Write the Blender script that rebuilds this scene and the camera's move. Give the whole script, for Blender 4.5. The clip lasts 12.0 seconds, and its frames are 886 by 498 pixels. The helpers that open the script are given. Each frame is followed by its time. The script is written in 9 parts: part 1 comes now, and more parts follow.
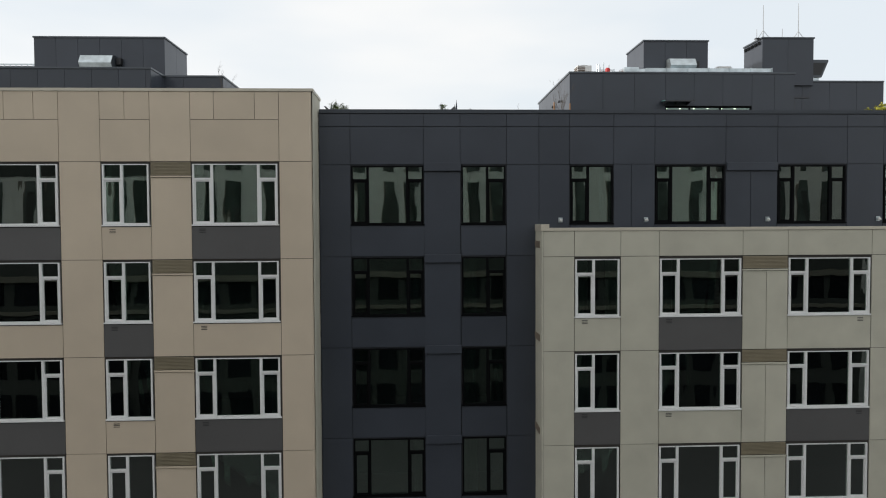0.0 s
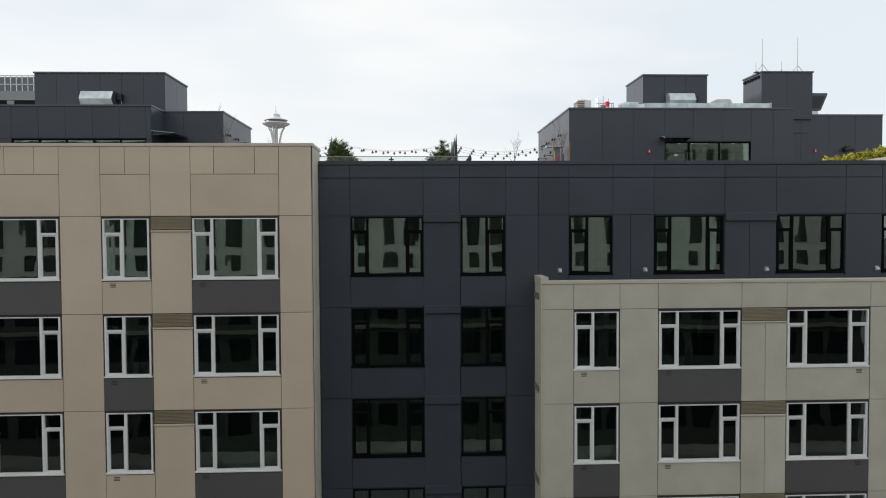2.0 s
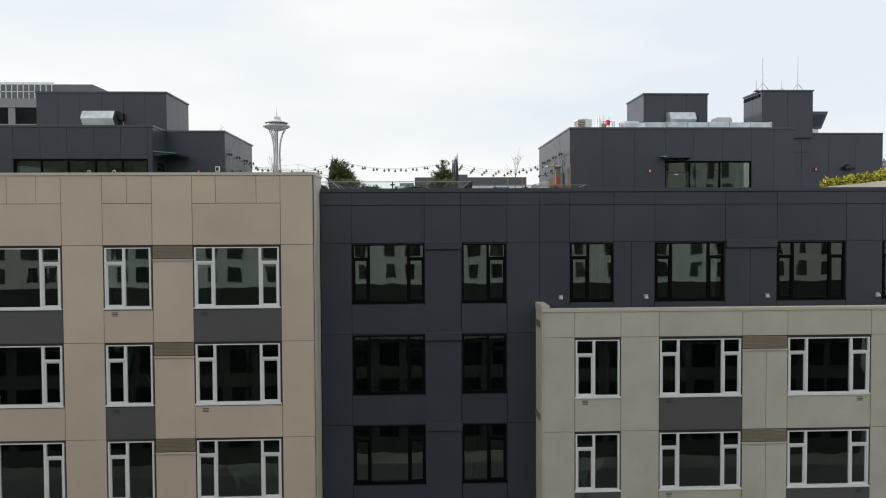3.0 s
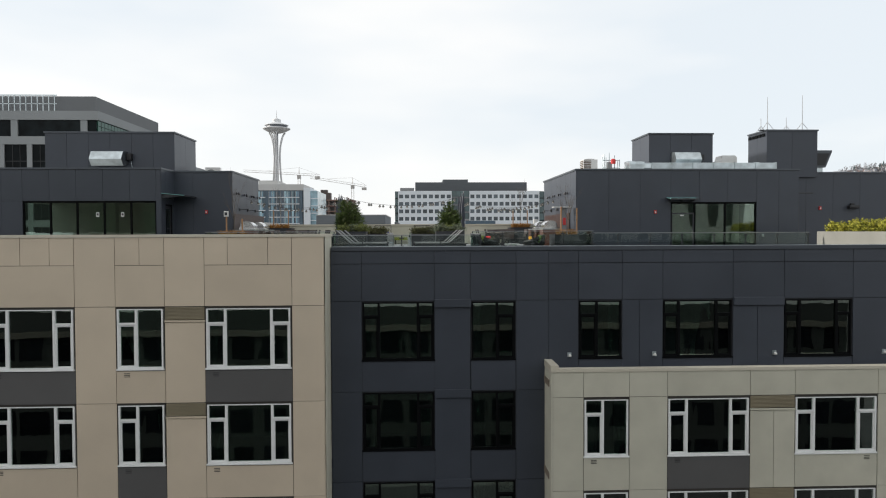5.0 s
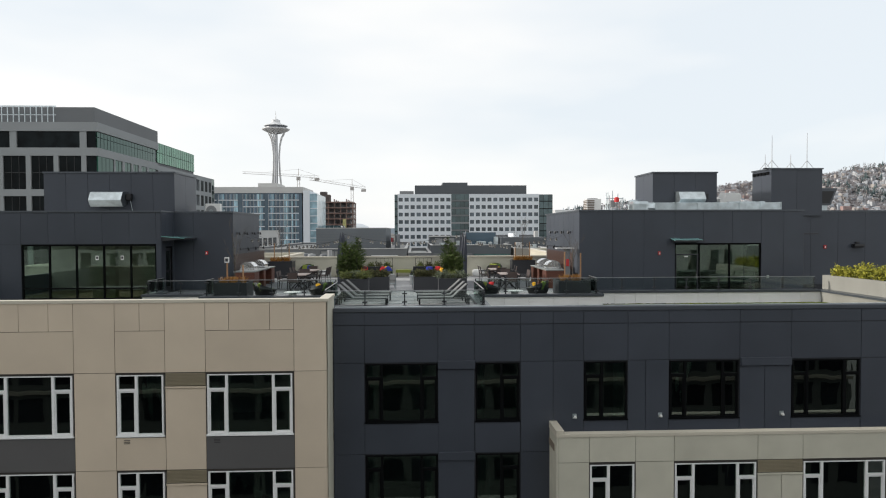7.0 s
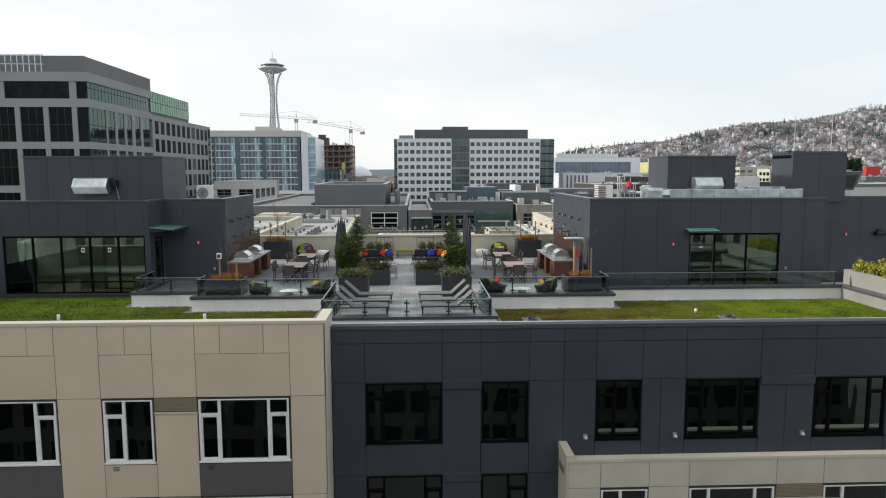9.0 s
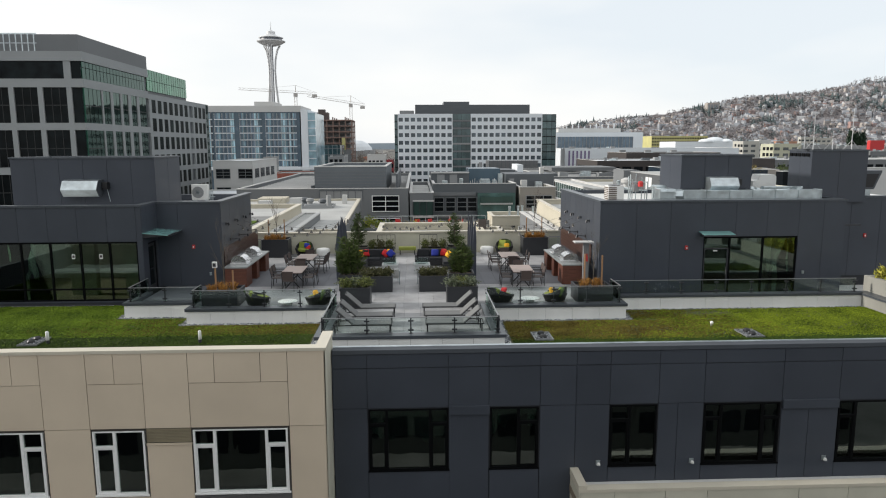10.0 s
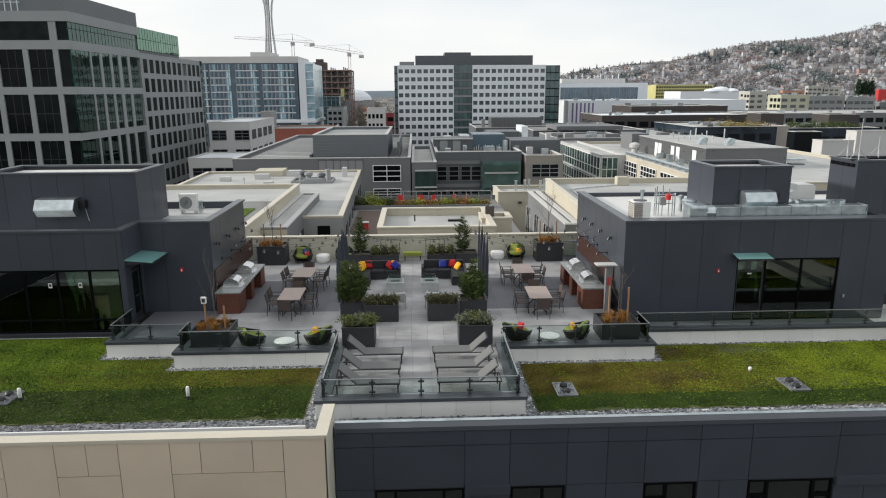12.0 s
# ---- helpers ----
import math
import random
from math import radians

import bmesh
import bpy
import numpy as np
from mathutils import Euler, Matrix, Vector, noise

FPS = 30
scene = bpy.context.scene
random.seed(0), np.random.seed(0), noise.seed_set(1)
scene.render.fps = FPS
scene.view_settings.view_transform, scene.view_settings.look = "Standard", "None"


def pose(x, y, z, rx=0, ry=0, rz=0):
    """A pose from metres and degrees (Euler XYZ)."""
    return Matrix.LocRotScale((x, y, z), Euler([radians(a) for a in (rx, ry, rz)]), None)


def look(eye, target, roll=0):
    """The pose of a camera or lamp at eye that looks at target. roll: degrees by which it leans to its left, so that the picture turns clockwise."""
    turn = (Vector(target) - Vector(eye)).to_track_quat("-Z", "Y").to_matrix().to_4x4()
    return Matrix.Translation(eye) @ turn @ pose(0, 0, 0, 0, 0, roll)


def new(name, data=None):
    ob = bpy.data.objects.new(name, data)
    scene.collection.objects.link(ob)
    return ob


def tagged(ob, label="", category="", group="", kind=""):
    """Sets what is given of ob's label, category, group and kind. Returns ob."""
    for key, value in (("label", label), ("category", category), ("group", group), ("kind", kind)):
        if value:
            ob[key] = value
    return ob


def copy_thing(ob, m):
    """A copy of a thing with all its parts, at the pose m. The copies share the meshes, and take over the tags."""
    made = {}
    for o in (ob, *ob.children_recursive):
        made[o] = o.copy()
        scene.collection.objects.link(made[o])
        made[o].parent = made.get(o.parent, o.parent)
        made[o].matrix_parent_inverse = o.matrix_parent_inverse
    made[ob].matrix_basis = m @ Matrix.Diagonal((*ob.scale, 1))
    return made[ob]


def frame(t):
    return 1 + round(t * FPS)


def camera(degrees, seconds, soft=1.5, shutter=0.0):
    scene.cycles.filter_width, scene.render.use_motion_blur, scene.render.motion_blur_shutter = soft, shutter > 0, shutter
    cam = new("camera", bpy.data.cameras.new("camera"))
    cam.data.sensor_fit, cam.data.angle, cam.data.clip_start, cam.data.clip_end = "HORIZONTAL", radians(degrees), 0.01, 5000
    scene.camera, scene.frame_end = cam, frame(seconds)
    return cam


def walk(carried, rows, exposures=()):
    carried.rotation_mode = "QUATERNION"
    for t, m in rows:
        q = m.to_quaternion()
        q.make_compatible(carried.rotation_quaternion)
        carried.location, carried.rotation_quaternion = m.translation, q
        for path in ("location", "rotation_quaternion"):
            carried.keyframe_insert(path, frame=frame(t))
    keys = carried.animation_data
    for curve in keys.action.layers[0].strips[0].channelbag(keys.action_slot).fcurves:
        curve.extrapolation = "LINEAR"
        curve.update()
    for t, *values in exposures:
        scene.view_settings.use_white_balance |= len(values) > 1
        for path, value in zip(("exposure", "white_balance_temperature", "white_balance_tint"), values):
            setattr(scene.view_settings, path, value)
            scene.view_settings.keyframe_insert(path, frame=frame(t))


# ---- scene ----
cam = camera(66.1, 12.0, soft=1.1)
PATH = [
    (0, (0.073, -0.221, 17.793), (0.153, 1.776, 17.726), -0.3),
    (0.5, (0.076, -0.222, 18.204), (0.156, 1.775, 18.138), -0.2),
    (1, (0.067, -0.205, 18.658), (0.148, 1.792, 18.59), -0.3),
    (1.5, (0.082, -0.192, 19.037), (0.162, 1.805, 18.972), -0.3),
    (2, (0.096, -0.218, 19.455), (0.176, 1.78, 19.392), -0.3),
    (2.5, (0.105, -0.199, 19.856), (0.184, 1.799, 19.798), -0.3),
    (3, (0.073, -0.23, 20.304), (0.152, 1.768, 20.247), -0.3),
    (5, (-0.26, -0.319, 22.223), (-0.18, 1.679, 22.17), -0.2),
    (5.5, (-0.322, -0.301, 22.711), (-0.242, 1.697, 22.658), -0.2),
    (6, (-0.352, -0.259, 23.209), (-0.271, 1.739, 23.157), -0.2),
    (6.5, (-0.378, -0.167, 23.73), (-0.296, 1.831, 23.677), -0.2),
    (7, (-0.388, 0.01, 24.275), (-0.306, 2.008, 24.22), -0.2),
    (8.8, (-0.46, 1.467, 26.265), (-0.378, 3.454, 26.054), -0.1),
    (9, (-0.479, 1.713, 26.489), (-0.397, 3.699, 26.262), -0.1),
    (9.5, (-0.523, 2.343, 27.085), (-0.443, 4.324, 26.819), -0.1),
    (10, (-0.582, 3.052, 27.712), (-0.503, 5.027, 27.409), -0.2),
    (10.5, (-0.634, 3.852, 28.345), (-0.556, 5.822, 28.005), -0.2),
    (11, (-0.702, 4.664, 29.001), (-0.625, 6.626, 28.625), -0.2),
    (11.5, (-0.773, 5.43, 29.664), (-0.696, 7.385, 29.251), -0.2),
    (12, (-0.842, 6.121, 30.337), (-0.766, 8.069, 29.887), -0.3),
]
walk(cam, [(t, look(eye, target, roll)) for t, eye, target, roll in PATH], [(0, 0.0), (3, 0.02), (5, 0.05), (9.5, 0.05), (11, 0.02), (12, 0.0)])



# ---- light: thin overcast, a soft sun from the left ----
SUN_EL, SUN_AZ = radians(19), radians(-85)
sun_dir = Vector((math.sin(SUN_AZ) * math.cos(SUN_EL), math.cos(SUN_AZ) * math.cos(SUN_EL), math.sin(SUN_EL)))
sun = new("sun", bpy.data.lights.new("sun", "SUN"))
sun.data.energy, sun.data.angle, sun.data.color = 3.6, radians(5), (1.0, 0.94, 0.86)
sun.matrix_world = look(sun_dir * 100, (0, 0, 0))

world = bpy.data.worlds.new("sky")
scene.world = world
world.use_nodes = True
wn, wl = world.node_tree.nodes, world.node_tree.links
wn.clear()
w_out, w_bg = wn.new("ShaderNodeOutputWorld"), wn.new("ShaderNodeBackground")
w_sky = wn.new("ShaderNodeTexSky")
w_sky.sky_type, w_sky.sun_disc, w_sky.sun_elevation, w_sky.sun_rotation = "NISHITA", False, SUN_EL, SUN_AZ
w_dim = wn.new("ShaderNodeVectorMath")
w_dim.operation, w_dim.inputs["Scale"].default_value = "SCALE", 0.10
w_co, w_map = wn.new("ShaderNodeTexCoord"), wn.new("ShaderNodeMapping")
w_map.inputs["Scale"].default_value = (1.0, 1.0, 3.6)
w_map.inputs["Location"].default_value = (0.35, 0.1, 0.3)
w_no = wn.new("ShaderNodeTexNoise")
w_no.inputs["Scale"].default_value, w_no.inputs["Detail"].default_value, w_no.inputs["Roughness"].default_value = 1.7, 4.0, 0.45
w_ramp = wn.new("ShaderNodeValToRGB")
w_ramp.color_ramp.elements[0].position, w_ramp.color_ramp.elements[0].color = 0.36, (0.82, 0.88, 0.93, 1)
w_ramp.color_ramp.elements[1].position, w_ramp.color_ramp.elements[1].color = 0.57, (1.0, 1.002, 0.994, 1)
w_mix = wn.new("ShaderNodeMix")
w_mix.data_type = "RGBA"
w_mix.inputs[0].default_value = 0.9
wl.new(w_sky.outputs[0], w_dim.inputs[0])
wl.new(w_co.outputs["Generated"], w_map.inputs[0])
wl.new(w_map.outputs[0], w_no.inputs["Vector"])
wl.new(w_no.outputs["Fac"], w_ramp.inputs[0])
wl.new(w_dim.outputs[0], w_mix.inputs[6])
wl.new(w_ramp.outputs[0], w_mix.inputs[7])
wl.new(w_mix.outputs[2], w_bg.inputs["Color"])
w_bg.inputs["Strength"].default_value = 1.035
wl.new(w_bg.outputs[0], w_out.inputs[0])


# ---- materials ----
def material(name, color, rough=0.6, metal=0.0, vary=0.12, scale=1.5, grain=0.06, grain_scale=40.0, bump=0.05,
             tint=0.0, streak=0.0, spec=0.5):
    """A surface of one base colour, mottled at two scales, with fine relief; tint varies it from piece to piece."""
    m = bpy.data.materials.new(name)
    m.use_nodes = True
    n, l = m.node_tree.nodes, m.node_tree.links
    b = n["Principled BSDF"]
    b.inputs["Metallic"].default_value = metal
    b.inputs["Specular IOR Level"].default_value = spec
    geo = n.new("ShaderNodeNewGeometry")
    big, fine = n.new("ShaderNodeTexNoise"), n.new("ShaderNodeTexNoise")
    big.inputs["Scale"].default_value, big.inputs["Detail"].default_value = scale, 5
    fine.inputs["Scale"].default_value, fine.inputs["Detail"].default_value = grain_scale, 3
    l.new(geo.outputs["Position"], fine.inputs["Vector"])
    if streak:
        mp = n.new("ShaderNodeMapping")
        mp.inputs["Scale"].default_value = (1, 1, streak)
        l.new(geo.outputs["Position"], mp.inputs[0])
        l.new(mp.outputs[0], big.inputs["Vector"])
    else:
        l.new(geo.outputs["Position"], big.inputs["Vector"])

    def ranged(socket, a):
        r = n.new("ShaderNodeMapRange")
        r.inputs["From Min"].default_value, r.inputs["From Max"].default_value = 0.25, 0.75
        r.inputs["To Min"].default_value, r.inputs["To Max"].default_value = 1 - a, 1 + a
        l.new(socket, r.inputs["Value"])
        return r.outputs["Result"]

    def times(a, c):
        k = n.new("ShaderNodeMath")
        k.operation = "MULTIPLY"
        l.new(a, k.inputs[0])
        l.new(c, k.inputs[1])
        return k.outputs[0]

    value = times(ranged(big.outputs["Fac"], vary), ranged(fine.outputs["Fac"], grain))
    if tint:
        info = n.new("ShaderNodeObjectInfo")
        r = n.new("ShaderNodeMapRange")
        r.inputs["To Min"].default_value, r.inputs["To Max"].default_value = 1 - tint, 1 + tint
        l.new(info.outputs["Random"], r.inputs["Value"])
        value = times(value, r.outputs["Result"])
    hue = n.new("ShaderNodeVectorMath")
    hue.operation = "SCALE"
    hue.inputs[0].default_value = color
    l.new(value, hue.inputs["Scale"])
    l.new(hue.outputs[0], b.inputs["Base Color"])
    rr = n.new("ShaderNodeMapRange")
    rr.inputs["To Min"].default_value, rr.inputs["To Max"].default_value = max(0.02, rough - 0.08), min(1, rough + 0.08)
    l.new(big.outputs["Fac"], rr.inputs["Value"])
    l.new(rr.outputs["Result"], b.inputs["Roughness"])
    if bump:
        bp = n.new("ShaderNodeBump")
        bp.inputs["Strength"].default_value, bp.inputs["Distance"].default_value = bump, 0.02
        l.new(fine.outputs["Fac"], bp.inputs["Height"])
        l.new(bp.outputs[0], b.inputs["Normal"])
    return m


def glass(name, tint, ior, rough=0.0):
    """Clear pane: lets light through with a tint and mirrors by Fresnel."""
    m = bpy.data.materials.new(name)
    m.use_nodes = True
    n, l = m.node_tree.nodes, m.node_tree.links
    n.remove(n["Principled BSDF"])
    t, g, f, x = (n.new("ShaderNode" + k) for k in ("BsdfTransparent", "BsdfGlossy", "Fresnel", "MixShader"))
    t.inputs[0].default_value, g.inputs["Roughness"].default_value = (*tint, 1), rough
    g.inputs[0].default_value = (0.88, 1.0, 0.94, 1)
    f.inputs["IOR"].default_value = ior
    geo, no, bp = n.new("ShaderNodeNewGeometry"), n.new("ShaderNodeTexNoise"), n.new("ShaderNodeBump")
    mp = n.new("ShaderNodeMapping")    # rolled glass: the waves run upright
    mp.inputs["Scale"].default_value = (1.6, 1.6, 0.45)
    no.inputs["Scale"].default_value, no.inputs["Detail"].default_value = 1.1, 1.0
    bp.inputs["Strength"].default_value, bp.inputs["Distance"].default_value = 0.18, 0.02
    l.new(geo.outputs["Position"], mp.inputs["Vector"])
    l.new(mp.outputs[0], no.inputs["Vector"])
    l.new(no.outputs["Fac"], bp.inputs["Height"])
    l.new(bp.outputs[0], g.inputs["Normal"])
    l.new(f.outputs[0], x.inputs[0])
    l.new(t.outputs[0], x.inputs[1])
    l.new(g.outputs[0], x.inputs[2])
    l.new(x.outputs[0], n["Material Output"].inputs[0])
    return m


def leafy(name, dark, light, scale=2.0):
    """Foliage: two greens that change from clump to clump."""
    m = bpy.data.materials.new(name)
    m.use_nodes = True
    n, l = m.node_tree.nodes, m.node_tree.links
    b = n["Principled BSDF"]
    geo, no, ramp = n.new("ShaderNodeNewGeometry"), n.new("ShaderNodeTexNoise"), n.new("ShaderNodeValToRGB")
    no.inputs["Scale"].default_value, no.inputs["Detail"].default_value = scale, 3
    add = n.new("ShaderNodeMath")
    add.operation = "MULTIPLY_ADD"
    add.inputs[1].default_value = 0.5
    l.new(geo.outputs["Position"], no.inputs["Vector"])
    l.new(geo.outputs["Random Per Island"], add.inputs[0])
    sub = n.new("ShaderNodeMath")
    sub.operation = "SUBTRACT"
    sub.inputs[1].default_value = 0.25
    l.new(no.outputs["Fac"], sub.inputs[0])
    l.new(sub.outputs[0], add.inputs[2])
    ramp.color_ramp.elements[0].position, ramp.color_ramp.elements[0].color = 0.15, (*dark, 1)
    ramp.color_ramp.elements[1].position, ramp.color_ramp.elements[1].color = 0.85, (*light, 1)
    l.new(add.outputs[0], ramp.inputs[0])
    l.new(ramp.outputs[0], b.inputs["Base Color"])
    b.inputs["Roughness"].default_value = 0.75
    b.inputs["Specular IOR Level"].default_value = 0.08
    return m


BEIGE = material("beige_fibre_cement", (0.575, 0.487, 0.376), 0.75, vary=0.06, scale=0.8, grain=0.05, grain_scale=60, tint=0.035)
CREAM = material("cream_fibre_cement", (0.51, 0.493, 0.405), 0.75, vary=0.09, scale=1.1, grain=0.05, grain_scale=60, tint=0.03)
CHARCOAL = material("charcoal_fibre_cement", (0.05, 0.0575, 0.0725), 0.36, vary=0.08, scale=0.7, grain=0.06, grain_scale=50, bump=0.0, tint=0.05, spec=0.38)
SPANDREL = material("grey_spandrel_panel", (0.095, 0.093, 0.093), 0.6, vary=0.06, scale=1.0, tint=0.03)
JOINT = material("dark_joint", (0.05, 0.045, 0.04), 0.9)
JOINT_DARK = material("black_joint", (0.026, 0.028, 0.033), 0.8)
COPING_CREAM = material("cream_painted_coping", (0.55, 0.51, 0.42), 0.45, vary=0.05)
COPING_DARK = material("charcoal_metal_coping", (0.075, 0.085, 0.098), 0.35, metal=0.3, vary=0.08)
WHITE_FRAME = material("white_vinyl_frame", (0.78, 0.79, 0.78), 0.4, vary=0.04)
BLACK_FRAME = material("black_vinyl_frame", (0.004, 0.0045, 0.005), 0.55, vary=0.05, spec=0.06)
PANE = glass("coated_window_glass", (0.46, 0.58, 0.52), 2.45)
CLEAR = glass("clear_rail_glass", (0.91, 0.95, 0.94), 1.45)
CANOPY_GLASS = material("frosted_teal_canopy_glass", (0.16, 0.33, 0.32), 0.12, vary=0.08, bump=0, spec=0.9)
LOUVRE = material("tan_louvre_metal", (0.3, 0.26, 0.18), 0.5, metal=0.2)
ROOM = material("painted_room_wall", (0.5, 0.48, 0.44), 0.8)
ROOM_FLOOR = material("vinyl_plank_floor", (0.2, 0.16, 0.12), 0.6)
CURTAIN = material("pale_curtain", (0.62, 0.64, 0.6), 0.9)
WHITE_WALL = material("white_stucco_wall", (0.74, 0.74, 0.72), 0.7, vary=0.06, scale=1.2, streak=0.4, tint=0.02)
PAVER = material("grey_concrete_paver", (0.31, 0.31, 0.315), 0.7, vary=0.32, scale=0.9, grain=0.1, grain_scale=30, tint=0.10)
PAVER_DARK = material("darker_toned_concrete_paver", (0.12, 0.125, 0.14), 0.7, vary=0.1, scale=0.6, grain=0.1, grain_scale=30, tint=0.10)
GRAVEL = material("grey_ballast_gravel", (0.24, 0.245, 0.25), 0.85, vary=0.3, scale=9, grain=0.4, grain_scale=30)
MEMBRANE_OLD = material("weathered_grey_membrane", (0.4, 0.405, 0.4), 0.7, vary=0.25, scale=0.6, grain=0.08)
MEMBRANE = material("white_roof_membrane", (0.62, 0.62, 0.6), 0.55, vary=0.14, scale=0.5, grain=0.05)
GALV = material("galvanised_steel", (0.5, 0.555, 0.575), 0.32, metal=0.9, vary=0.28, scale=2.5)
STEEL = material("stainless_steel", (0.7, 0.7, 0.7), 0.22, metal=1.0, vary=0.05)
DARK_STEEL = material("dark_painted_steel", (0.04, 0.042, 0.048), 0.4, metal=0.2)
GROUND = material("city_ground", (0.11, 0.11, 0.105), 0.9, vary=0.4, scale=0.03, grain=0.3, grain_scale=0.4, bump=0)
ASPHALT = material("street_asphalt", (0.06, 0.06, 0.062), 0.85, vary=0.15, scale=0.2)


# ---- building helpers ----
def add_box(bm, x0, x1, y0, y1, z0, z1):
    v = [bm.verts.new((x, y, z)) for z in (z0, z1) for y in (y0, y1) for x in (x0, x1)]
    for f in ((0, 2, 3, 1), (4, 5, 7, 6), (0, 1, 5, 4), (2, 6, 7, 3), (0, 4, 6, 2), (1, 3, 7, 5)):
        bm.faces.new([v[i] for i in f])
    return v


def box(*sizes, bevel=0.0):
    """A bmesh of one or more boxes (x0, x1, y0, y1, z0, z1)."""
    bm = bmesh.new()
    for s in sizes:
        add_box(bm, *s)
    if bevel:
        bmesh.ops.bevel(bm, geom=bm.edges[:], offset=bevel, segments=2, profile=0.7, affect="EDGES")
    return bm


def add_tube(bm, a, b, r0, r1=None, sides=8, caps=True):
    a, b = Vector(a), Vector(b)
    r1 = r0 if r1 is None else r1
    q = (b - a).to_track_quat("Z", "Y")
    rings = []
    for p, r in ((a, r0), (b, r1)):
        rings.append([bm.verts.new(p + q @ Vector((r * math.cos(k * math.tau / sides), r * math.sin(k * math.tau / sides), 0))) for k in range(sides)])
    for k in range(sides):
        bm.faces.new((rings[0][k], rings[0][(k + 1) % sides], rings[1][(k + 1) % sides], rings[1][k]))
    if caps:
        bm.faces.new(rings[0][::-1])
        bm.faces.new(rings[1])


def tube(*runs, sides=8):
    """A bmesh of round bars (a, b, r0, r1)."""
    bm = bmesh.new()
    for a, b, *r in runs:
        add_tube(bm, a, b, *r, sides=sides)
    return bm


def lathe(profile, sides=20):
    """A bmesh turned about z from (radius, height) pairs."""
    bm = bmesh.new()
    rings = [[bm.verts.new((r * math.cos(k * math.tau / sides), r * math.sin(k * math.tau / sides), z)) for k in range(sides)] for r, z in profile]
    for a, b in zip(rings, rings[1:]):
        for k in range(sides):
            bm.faces.new((a[k], a[(k + 1) % sides], b[(k + 1) % sides], b[k]))
    bm.faces.new(rings[0][::-1])
    bm.faces.new(rings[-1])
    return bm


def prism(outline, y0, y1, axis="y"):
    """A bmesh: an outline of (u, z) pairs drawn out along y (u is x) or along x (u is y)."""
    bm = bmesh.new()
    put = (lambda u, w, z: (u, w, z)) if axis == "y" else (lambda u, w, z: (w, u, z))
    rows = [[bm.verts.new(put(u, w, z)) for u, z in outline] for w in (y0, y1)]
    k = len(outline)
    for i in range(k):
        bm.faces.new((rows[0][i], rows[0][(i + 1) % k], rows[1][(i + 1) % k], rows[1][i]))
    bm.faces.new(rows[0][::-1])
    bm.faces.new(rows[1])
    bmesh.ops.recalc_face_normals(bm, faces=bm.faces[:])
    return bm


def to_mesh(name, bm, mat):
    me = bpy.data.meshes.new(name)
    bm.to_mesh(me)
    bm.free()
    me.materials.append(mat)
    return me


def smooth(ob):
    for p in ob.data.polygons:
        p.use_smooth = True
    return ob


def part(name, bm, mat, parent, label=""):
    ob = new(name, to_mesh(name, bm, mat))
    ob.parent = parent
    return tagged(ob, label)


def solid(name, bm, mat, label="", category="", kind="", group=""):
    """A top-level thing of one mesh."""
    return tagged(new(name, to_mesh(name, bm, mat)), label, category, group, kind)


def thing(name, m, label, category, group="", kind=""):
    """A top-level thing: an Empty at its base, which parents its parts."""
    ob = new(name)
    ob.empty_display_size = 0.2
    ob.matrix_basis = m
    return tagged(ob, label, category, group, kind)


SHARED = {}


def piece(name, mat, parent, x0, x1, y0, y1, z0, z1):
    """One flat piece; alike pieces share a mesh."""
    size = tuple(round(v, 3) for v in (x1 - x0, y1 - y0, z1 - z0))
    key = (name, mat.name, size)
    if key not in SHARED:
        SHARED[key] = to_mesh(name, box((0, size[0], 0, size[1], 0, size[2])), mat)
    ob = new(name, SHARED[key])
    ob.location = (x0, y0, z0)
    ob.parent = parent
    return ob


def wall_with_holes(name, y0, y1, x0, x1, z0, z1, holes, mat, label, category="wall"):
    """An upright wall along x with rectangular openings (x0, x1, z0, z1) that go through it."""
    xs = sorted({x0, x1, *(v for h in holes for v in h[:2] if x0 < v < x1)})
    zs = sorted({z0, z1, *(v for h in holes for v in h[2:] if z0 < v < z1)})
    bm = bmesh.new()
    for za, zb in zip(zs, zs[1:]):
        run = None
        for xa, xb in zip(xs, xs[1:]):
            cx, cz = (xa + xb) / 2, (za + zb) / 2
            if any(h[0] < cx < h[1] and h[2] < cz < h[3] for h in holes):
                if run:
                    add_box(bm, *run, y0, y1, za, zb)
                run = None
            else:
                run = (run[0], xb) if run else (xa, xb)
        if run:
            add_box(bm, *run, y0, y1, za, zb)
    return solid(name, bm, mat, label, category, "structure")


WINDOW_COUNT = [0]
WINDOW_CACHE = {}


